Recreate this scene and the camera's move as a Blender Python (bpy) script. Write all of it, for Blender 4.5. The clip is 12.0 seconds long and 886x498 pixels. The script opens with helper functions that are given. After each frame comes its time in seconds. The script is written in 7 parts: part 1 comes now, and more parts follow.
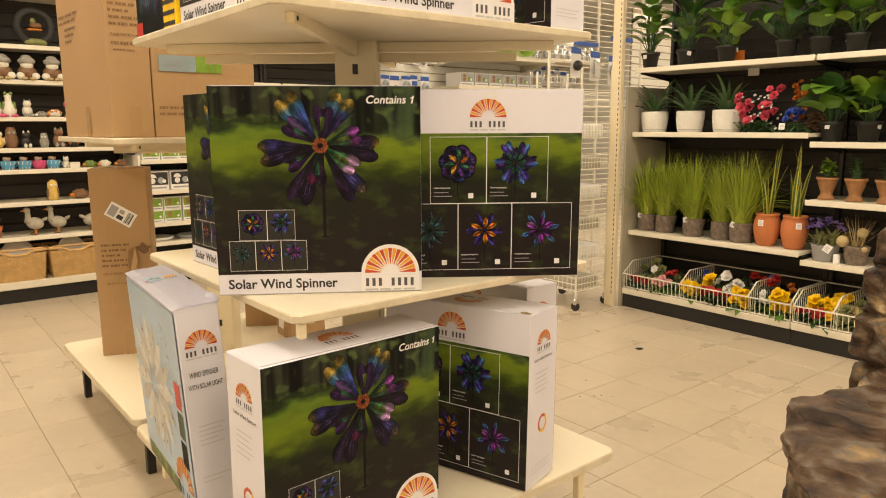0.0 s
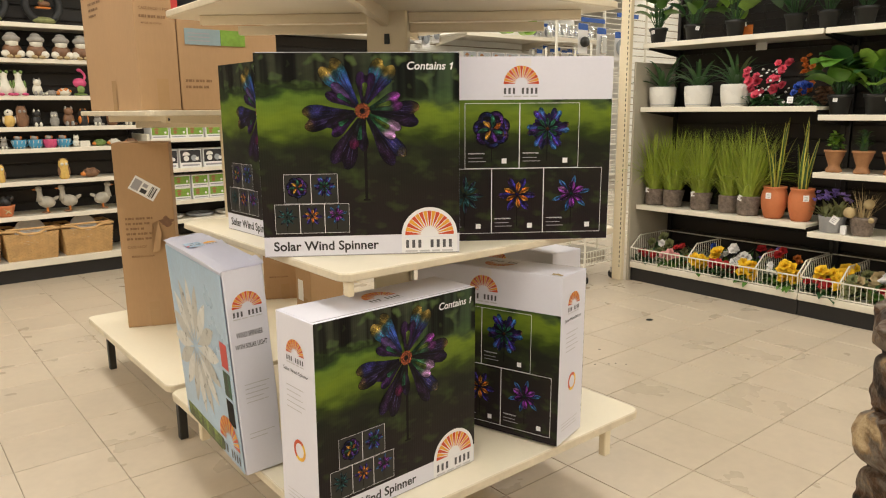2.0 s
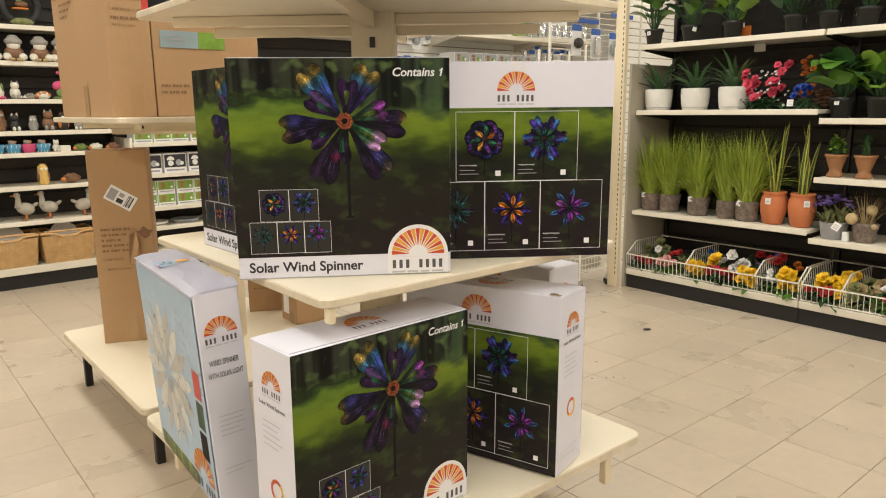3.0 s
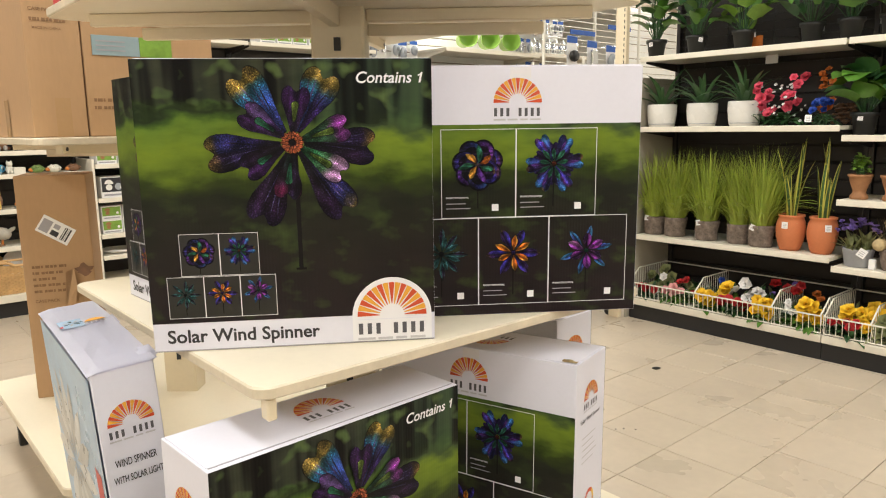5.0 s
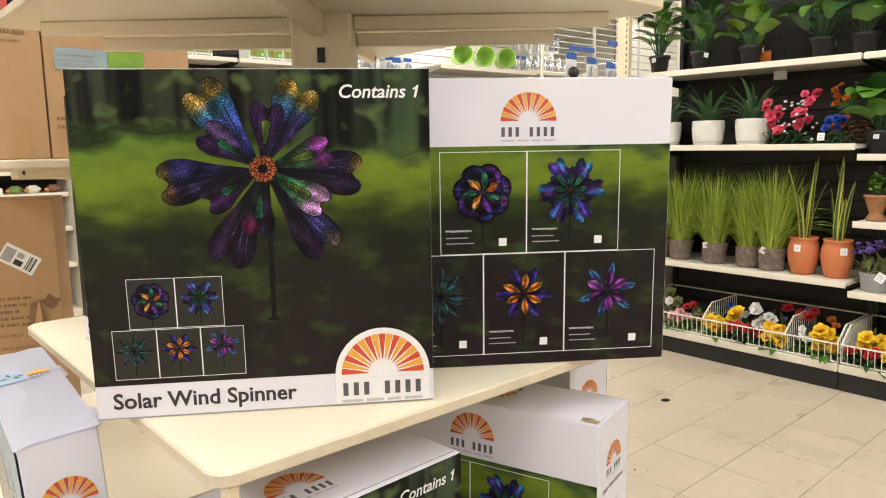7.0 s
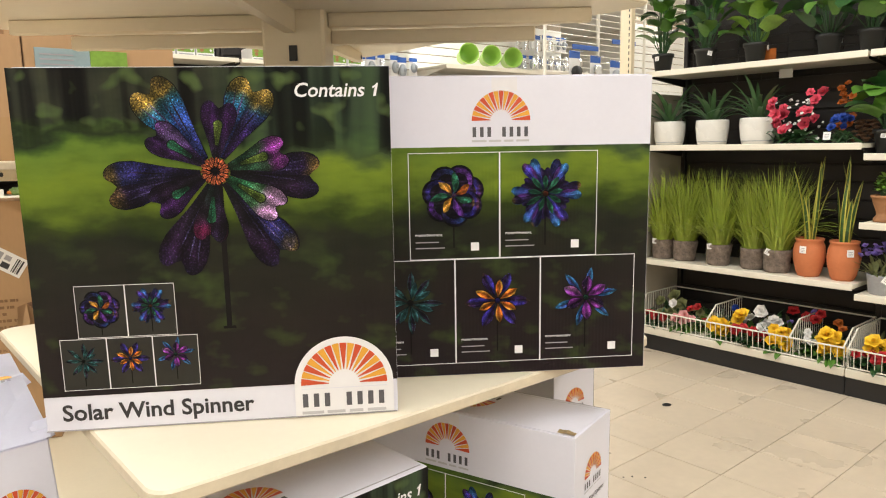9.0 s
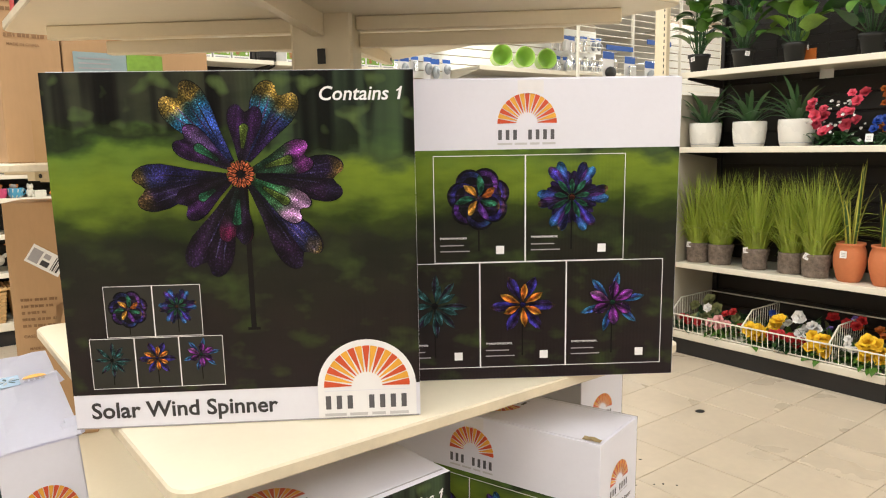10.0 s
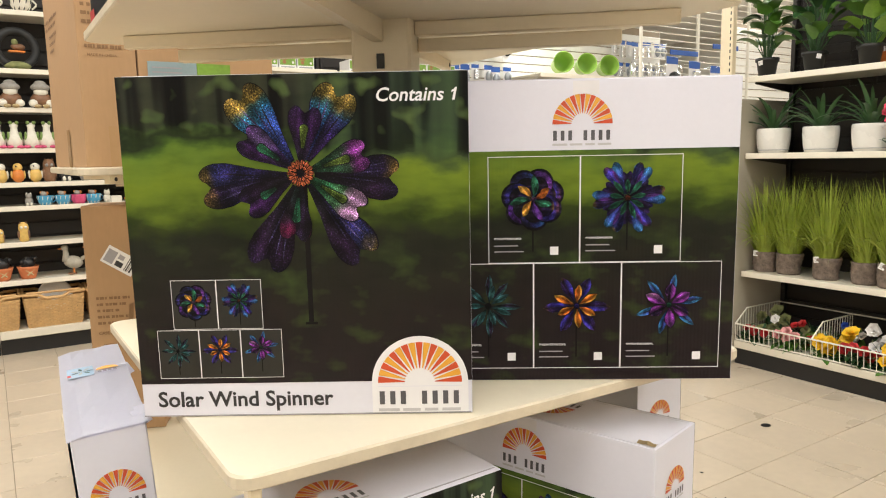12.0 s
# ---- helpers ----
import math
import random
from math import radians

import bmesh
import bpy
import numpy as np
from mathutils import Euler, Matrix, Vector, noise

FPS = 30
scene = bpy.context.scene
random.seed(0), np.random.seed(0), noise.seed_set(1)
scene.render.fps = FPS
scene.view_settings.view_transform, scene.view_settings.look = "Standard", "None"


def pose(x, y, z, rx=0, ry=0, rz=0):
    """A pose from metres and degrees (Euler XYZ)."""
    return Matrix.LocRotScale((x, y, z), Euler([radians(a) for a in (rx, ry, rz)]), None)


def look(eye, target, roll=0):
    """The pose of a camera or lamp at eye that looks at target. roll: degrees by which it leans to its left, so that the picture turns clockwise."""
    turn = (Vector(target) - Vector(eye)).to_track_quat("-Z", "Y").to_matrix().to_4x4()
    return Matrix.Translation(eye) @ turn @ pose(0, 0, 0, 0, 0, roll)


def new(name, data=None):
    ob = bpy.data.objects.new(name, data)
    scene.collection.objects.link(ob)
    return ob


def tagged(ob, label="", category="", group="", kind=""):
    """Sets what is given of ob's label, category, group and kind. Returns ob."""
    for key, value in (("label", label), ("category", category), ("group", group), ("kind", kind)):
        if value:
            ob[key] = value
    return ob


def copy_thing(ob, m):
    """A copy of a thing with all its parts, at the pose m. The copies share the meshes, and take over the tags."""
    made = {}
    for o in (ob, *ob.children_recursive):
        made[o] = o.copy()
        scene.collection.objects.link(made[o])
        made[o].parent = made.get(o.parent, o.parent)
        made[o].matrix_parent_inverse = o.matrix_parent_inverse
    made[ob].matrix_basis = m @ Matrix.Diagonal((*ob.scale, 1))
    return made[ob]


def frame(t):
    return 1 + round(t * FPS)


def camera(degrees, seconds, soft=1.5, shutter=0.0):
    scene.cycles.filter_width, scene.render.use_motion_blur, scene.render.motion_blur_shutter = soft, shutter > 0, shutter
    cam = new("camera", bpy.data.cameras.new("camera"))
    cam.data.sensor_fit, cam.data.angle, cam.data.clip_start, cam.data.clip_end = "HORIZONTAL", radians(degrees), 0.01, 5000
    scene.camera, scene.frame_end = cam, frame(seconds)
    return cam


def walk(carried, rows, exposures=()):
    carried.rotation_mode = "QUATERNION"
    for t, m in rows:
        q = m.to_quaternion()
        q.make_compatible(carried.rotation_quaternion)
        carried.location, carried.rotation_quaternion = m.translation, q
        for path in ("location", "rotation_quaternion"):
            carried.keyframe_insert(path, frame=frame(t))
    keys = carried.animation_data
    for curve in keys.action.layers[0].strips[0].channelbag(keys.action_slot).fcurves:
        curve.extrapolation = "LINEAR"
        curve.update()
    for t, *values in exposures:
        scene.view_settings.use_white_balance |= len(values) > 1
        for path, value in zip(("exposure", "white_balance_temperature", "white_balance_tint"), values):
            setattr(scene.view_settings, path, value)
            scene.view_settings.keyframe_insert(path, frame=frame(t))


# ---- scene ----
# camera and its walk
cam = camera(64.2, 12.0, soft=1.1)
PATH = [
    (0, (-0.019, -0.05, 1.321), (1.217, 1.485, 0.981), -0.2),
    (0.5, (-0.067, -0.041, 1.296), (1.171, 1.494, 0.965), -0.2),
    (1, (-0.106, -0.037, 1.269), (1.134, 1.495, 0.931), -0.3),
    (1.5, (-0.135, -0.039, 1.259), (1.103, 1.486, 0.881), -0.5),
    (2, (-0.149, -0.035, 1.28), (1.091, 1.485, 0.892), -0.5),
    (2.5, (-0.119, 0.003, 1.295), (1.126, 1.518, 0.907), -0.5),
    (3, (-0.053, 0.071, 1.302), (1.204, 1.578, 0.914), -0.6),
    (3.2, (-0.013, 0.113, 1.296), (1.249, 1.617, 0.914), -0.6),
    (5, (0.224, 0.378, 1.301), (1.509, 1.872, 0.96), -0.8),
    (5.5, (0.265, 0.448, 1.301), (1.553, 1.942, 0.972), -0.9),
    (6, (0.29, 0.492, 1.305), (1.583, 1.984, 0.986), -0.8),
    (6.5, (0.321, 0.522, 1.306), (1.619, 2.012, 1.001), -0.8),
    (7, (0.353, 0.54, 1.309), (1.655, 2.029, 1.016), -0.9),
    (7.5, (0.388, 0.542, 1.313), (1.687, 2.034, 1.019), -1.0),
    (9.5, (0.446, 0.526, 1.308), (1.696, 2.059, 1.018), -1.0),
    (10, (0.453, 0.525, 1.311), (1.659, 2.095, 1.024), -1.0),
    (10.5, (0.456, 0.524, 1.31), (1.624, 2.124, 1.034), -1.1),
    (11, (0.457, 0.517, 1.31), (1.588, 2.144, 1.044), -1.1),
    (11.5, (0.454, 0.511, 1.304), (1.549, 2.164, 1.044), -1.1),
    (12, (0.452, 0.508, 1.298), (1.522, 2.177, 1.038), -1.1),
]
walk(cam, [(t, look(eye, target, roll)) for t, eye, target, roll in PATH],
     exposures=[(0.0, -0.08, 7650, 11), (0.5, -0.10, 7250, 10), (1.0, -0.11, 6750, 9), (1.5, -0.12, 6300, 8), (2.5, -0.11, 6080, 8), (5.0, 0.08, 5820, 8), (7.0, 0.17, 5800, 8), (9.5, 0.19, 5800, 8), (10.5, 0.18, 5810, 8), (12.0, 0.12, 5830, 8)])

# ---- world and the shop's ceiling lights ----
world = bpy.data.worlds.new("world")
scene.world = world
world.use_nodes = True
world.node_tree.nodes["Background"].inputs[0].default_value = (1.0, 0.95, 0.88, 1)
world.node_tree.nodes["Background"].inputs[1].default_value = 0.03
CEILING = 3.3
for lx in (-2.2, 0.4, 3.0, 6.2, 9.4):
    for ly in (-1.6, 1.2, 4.2, 7.4):
        lamp = bpy.data.lights.new("ceiling_tube", "AREA")
        lamp.shape, lamp.size, lamp.size_y = "RECTANGLE", 0.5, 2.2
        lamp.energy, lamp.color = 41, (1.0, 0.93, 0.815)
        new("ceiling_tube", lamp).matrix_world = pose(lx, ly, CEILING - 0.04)

# ---- materials ----
def nodes_of(name):
    m = bpy.data.materials.new(name)
    m.use_nodes = True
    return m, m.node_tree.nodes, m.node_tree.links, m.node_tree.nodes["Principled BSDF"]


def mat(name, col, rough=0.5, metal=0.0, var=0.12, scale=6.0, fine=70.0, bump=0.08, stretch=(1, 1, 1), spec=0.5, each=0.0, trans=0.0):
    """A surface with stains at a large scale, grain at a small one and fine relief."""
    m, n, l, p = nodes_of(name)
    tc, mp = n.new("ShaderNodeTexCoord"), n.new("ShaderNodeMapping")
    mp.inputs["Scale"].default_value = stretch
    l.new(tc.outputs["Object"], mp.inputs["Vector"])
    if each:
        oi, sh = n.new("ShaderNodeObjectInfo"), n.new("ShaderNodeMath")
        sh.operation = "MULTIPLY"
        sh.inputs[1].default_value = 37.0
        l.new(oi.outputs["Random"], sh.inputs[0]), l.new(sh.outputs[0], mp.inputs["Location"])
    a, b = n.new("ShaderNodeTexNoise"), n.new("ShaderNodeTexNoise")
    a.inputs["Scale"].default_value, b.inputs["Scale"].default_value = scale, fine
    a.inputs["Detail"].default_value, b.inputs["Detail"].default_value = 4, 3
    for q in (a, b):
        l.new(mp.outputs["Vector"], q.inputs["Vector"])
    add = n.new("ShaderNodeMath")
    add.operation = "MULTIPLY_ADD"
    l.new(b.outputs["Fac"], add.inputs[0])
    add.inputs[1].default_value = 0.5
    l.new(a.outputs["Fac"], add.inputs[2])
    hsv = n.new("ShaderNodeHueSaturation")
    hsv.inputs["Color"].default_value = (*col, 1)
    mr = n.new("ShaderNodeMapRange")
    mr.inputs["From Min"].default_value, mr.inputs["From Max"].default_value = 0.4, 1.1
    mr.inputs["To Min"].default_value, mr.inputs["To Max"].default_value = 1 - var, 1 + var
    l.new(add.outputs[0], mr.inputs["Value"])
    value = mr.outputs["Result"]
    if each:
        info, em = n.new("ShaderNodeObjectInfo"), n.new("ShaderNodeMapRange")
        em.inputs["To Min"].default_value, em.inputs["To Max"].default_value = 1 - each, 1 + each
        l.new(info.outputs["Random"], em.inputs["Value"])
        mul = n.new("ShaderNodeMath")
        mul.operation = "MULTIPLY"
        l.new(value, mul.inputs[0]), l.new(em.outputs["Result"], mul.inputs[1])
        value = mul.outputs[0]
    l.new(value, hsv.inputs["Value"])
    l.new(hsv.outputs["Color"], p.inputs["Base Color"])
    rr = n.new("ShaderNodeMapRange")
    rr.inputs["To Min"].default_value, rr.inputs["To Max"].default_value = max(rough - 0.1, 0.02), min(rough + 0.1, 1)
    l.new(a.outputs["Fac"], rr.inputs["Value"]), l.new(rr.outputs["Result"], p.inputs["Roughness"])
    p.inputs["Metallic"].default_value = metal
    p.inputs["Specular IOR Level"].default_value = spec
    if trans:
        p.inputs["Subsurface Weight"].default_value = trans
        p.inputs["Subsurface Radius"].default_value = (0.01, 0.02, 0.005)
    if bump:
        bp = n.new("ShaderNodeBump")
        bp.inputs["Strength"].default_value, bp.inputs["Distance"].default_value = bump, 0.003
        l.new(add.outputs[0], bp.inputs["Height"]), l.new(bp.outputs["Normal"], p.inputs["Normal"])
    return m


def ramp(n, stops):
    r = n.new("ShaderNodeValToRGB")
    els = r.color_ramp.elements
    while len(els) < len(stops):
        els.new(0.5)
    for e, (pos, c) in zip(els, stops):
        e.position, e.color = pos, (*c, 1)
    return r


def garden_print(name):
    """The blurred park printed on the boxes: dark trunks, a bright lawn, dark shade with green patches."""
    m, n, l, p = nodes_of(name)
    uv = n.new("ShaderNodeUVMap")
    sep = n.new("ShaderNodeSeparateXYZ")
    l.new(uv.outputs["UV"], sep.inputs[0])
    def spots(scale, detail, stretch=(1, 1, 1)):
        mp, tx = n.new("ShaderNodeMapping"), n.new("ShaderNodeTexNoise")
        mp.inputs["Scale"].default_value = stretch
        tx.inputs["Scale"].default_value, tx.inputs["Detail"].default_value = scale, detail
        l.new(uv.outputs["UV"], mp.inputs["Vector"]), l.new(mp.outputs["Vector"], tx.inputs["Vector"])
        return tx.outputs["Fac"]

    def span(value, lo, hi, to_lo=0.0, to_hi=1.0):
        r = n.new("ShaderNodeMapRange")
        for key, x in (("From Min", lo), ("From Max", hi), ("To Min", to_lo), ("To Max", to_hi)):
            r.inputs[key].default_value = x
        l.new(value, r.inputs["Value"])
        return r.outputs["Result"]

    def sums(op, a, b):
        k = n.new("ShaderNodeMath")
        k.operation = op
        l.new(a, k.inputs[0]), l.new(b, k.inputs[1])
        return k.outputs[0]

    def mixed(kind, fac, a, b):
        k = n.new("ShaderNodeMix")
        k.data_type, k.blend_type = "RGBA", kind
        l.new(fac, k.inputs["Factor"]), l.new(a, k.inputs["A"])
        if isinstance(b, tuple):
            k.inputs["B"].default_value = (*b, 1)
        else:
            l.new(b, k.inputs["B"])
        return k.outputs["Result"]

    x, y = sep.outputs["X"], sep.outputs["Y"]
    v = sums("ADD", y, sums("ADD", span(spots(3.0, 2.0, (1, 1.6, 1)), 0, 1, -0.07, 0.07), span(spots(15.0, 3.0, (0.7, 1.3, 1)), 0, 1, -0.05, 0.05)))
    base = ramp(n, [(0.0, (0.019, 0.013, 0.015)), (0.30, (0.018, 0.014, 0.013)), (0.53, (0.016, 0.017, 0.011)), (0.585, (0.030, 0.044, 0.009)), (0.635, (0.092, 0.134, 0.013)),
                    (0.70, (0.138, 0.195, 0.016)), (0.775, (0.105, 0.170, 0.020)), (0.800, (0.040, 0.075, 0.013)), (0.825, (0.016, 0.024, 0.010)), (0.845, (0.036, 0.058, 0.016)), (0.87, (0.026, 0.028, 0.020)), (1.0, (0.024, 0.025, 0.019))])
    l.new(v, base.inputs[0])
    col = base.outputs["Color"]
    # light and dark bands over the lawn
    grain = ramp(n, [(0.30, (0.62, 0.66, 0.7)), (0.50, (1, 1, 1)), (0.70, (1.25, 1.2, 1.1))])
    l.new(spots(1.0, 5.0, (5, 14, 1)), grain.inputs[0])
    col = mixed("MULTIPLY", span(y, 0.40, 0.62, 0.35, 0.9), col, grain.outputs["Color"])
    # the wood comes further down over the lawn on one side
    wood = sums("MULTIPLY", span(x, 0.50, 0.68, 0.0, 0.85), span(v, 0.70, 0.75))
    col = mixed("MIX", wood, col, (0.026, 0.040, 0.024))
    # trunks against a paler wood
    low = span(wood, 0.0, 0.85, 0.822, 0.74)
    edge = sums("SUBTRACT", v, low)
    trunks = ramp(n, [(0.40, (0.10, 0.08, 0.10)), (0.46, (0.35, 0.32, 0.36)), (0.51, (1.1, 1.15, 1.05)), (0.66, (1.7, 1.85, 1.4))])
    l.new(spots(1.0, 1.5, (13, 0.6, 1)), trunks.inputs[0])
    col = mixed("MULTIPLY", span(edge, 0.0, 0.03), col, trunks.outputs["Color"])
    # blurred gaps of light between the leaves
    bokeh = sums("MULTIPLY", span(spots(1.0, 1.5, (11, 13, 1)), 0.58, 0.70, 0.0, 0.85), span(y, 0.80, 0.86))
    col = mixed("MIX", bokeh, col, (0.085, 0.125, 0.040))
    # soft green patches in the shade
    patch = sums("MULTIPLY", span(spots(1.0, 3.0, (7, 11, 1)), 0.53, 0.75, 0.0, 0.60), span(y, 0.58, 0.44))
    col = mixed("MIX", patch, col, (0.062, 0.100, 0.022))
    l.new(col, p.inputs["Base Color"])
    p.inputs["Roughness"].default_value = 0.36
    p.inputs["Specular IOR Level"].default_value = 0.14
    # faint flutes of the corrugated card under the gloss
    wv = n.new("ShaderNodeTexWave")
    wv.inputs["Scale"].default_value, wv.inputs["Distortion"].default_value = 26.0, 0.6
    l.new(uv.outputs["UV"], wv.inputs["Vector"])
    bp = n.new("ShaderNodeBump")
    bp.inputs["Strength"].default_value, bp.inputs["Distance"].default_value = 0.10, 0.001
    l.new(wv.outputs["Fac"], bp.inputs["Height"]), l.new(bp.outputs["Normal"], p.inputs["Normal"])
    return m


def petal_print(name, stops, speck=(0.008, 0.006, 0.01), speckle=0.5):
    """Printed petal: colours run from its root to its tip, with dark speckles."""
    m, n, l, p = nodes_of(name)
    uv, sep = n.new("ShaderNodeUVMap"), n.new("ShaderNodeSeparateXYZ")
    l.new(uv.outputs["UV"], sep.inputs[0])
    wob = n.new("ShaderNodeTexNoise")
    wob.inputs["Scale"].default_value, wob.inputs["Detail"].default_value = 5.0, 3.0
    l.new(uv.outputs["UV"], wob.inputs["Vector"])
    a = n.new("ShaderNodeMath")
    a.operation = "MULTIPLY_ADD"
    l.new(wob.outputs["Fac"], a.inputs[0])
    a.inputs[1].default_value = 0.34
    l.new(sep.outputs["X"], a.inputs[2])
    s2 = n.new("ShaderNodeMath")
    s2.operation = "SUBTRACT"
    l.new(a.outputs[0], s2.inputs[0])
    s2.inputs[1].default_value = 0.17
    r = ramp(n, stops)
    l.new(s2.outputs[0], r.inputs[0])
    sp = n.new("ShaderNodeTexNoise")
    sp.inputs["Scale"].default_value, sp.inputs["Detail"].default_value = 70.0, 3.0
    l.new(uv.outputs["UV"], sp.inputs["Vector"])
    sr = n.new("ShaderNodeMapRange")
    sr.inputs["From Min"].default_value, sr.inputs["From Max"].default_value = 0.47, 0.56
    sr.inputs["To Max"].default_value = speckle
    l.new(sp.outputs["Fac"], sr.inputs["Value"])
    mx = n.new("ShaderNodeMix")
    mx.data_type = "RGBA"
    l.new(sr.outputs["Result"], mx.inputs["Factor"]), l.new(r.outputs["Color"], mx.inputs["A"])
    mx.inputs["B"].default_value = (*speck, 1)
    # uneven enamel: soft blotches and fine bright flecks
    col = mx.outputs["Result"]
    for scale, stops2 in ((4.5, [(0.36, (0.32, 0.32, 0.36)), (0.5, (0.95, 0.95, 0.95)), (0.66, (2.2, 2.1, 2.3))]), (52.0, [(0.40, (0.6, 0.6, 0.6)), (0.52, (1, 1, 1)), (0.60, (1.5, 1.5, 1.6)), (0.70, (4.5, 4.6, 5.0))])):
        tx, rr, mm = n.new("ShaderNodeTexNoise"), ramp(n, stops2), n.new("ShaderNodeMix")
        tx.inputs["Scale"].default_value, tx.inputs["Detail"].default_value = scale, 4.0
        l.new(uv.outputs["UV"], tx.inputs["Vector"]), l.new(tx.outputs["Fac"], rr.inputs[0])
        mm.data_type, mm.blend_type = "RGBA", "MULTIPLY"
        mm.inputs["Factor"].default_value = 1.0
        l.new(col, mm.inputs["A"]), l.new(rr.outputs["Color"], mm.inputs["B"])
        col = mm.outputs["Result"]
    # the pressed relief across a petal: a dark crease between two bright flanks
    fr = n.new("ShaderNodeMath")
    fr.operation = "FRACT"
    up = n.new("ShaderNodeMath")
    up.operation = "MULTIPLY_ADD"
    l.new(wob.outputs["Fac"], up.inputs[0])
    up.inputs[1].default_value = 0.05
    l.new(sep.outputs["Y"], up.inputs[2])
    half = n.new("ShaderNodeMath")
    half.operation = "ADD"
    half.inputs[1].default_value = 0.475
    l.new(up.outputs[0], half.inputs[0]), l.new(half.outputs[0], fr.inputs[0])
    across = ramp(n, [(0.26, (0.12, 0.12, 0.15)), (0.34, (0.42, 0.42, 0.46)), (0.40, (1.15, 1.05, 1.25)), (0.45, (0.45, 0.45, 0.48)), (0.49, (0.16, 0.16, 0.18)), (0.53, (0.55, 0.55, 0.58)), (0.585, (1.5, 1.4, 1.7)), (0.62, (0.55, 0.55, 0.58)), (0.72, (0.14, 0.14, 0.16))])
    l.new(fr.outputs[0], across.inputs[0])
    mm = n.new("ShaderNodeMix")
    mm.data_type, mm.blend_type = "RGBA", "MULTIPLY"
    mm.inputs["Factor"].default_value = 0.85
    l.new(col, mm.inputs["A"]), l.new(across.outputs["Color"], mm.inputs["B"])
    col = mm.outputs["Result"]
    l.new(col, p.inputs["Base Color"])
    p.inputs["Roughness"].default_value = 0.34
    p.inputs["Specular IOR Level"].default_value = 0.16
    return m


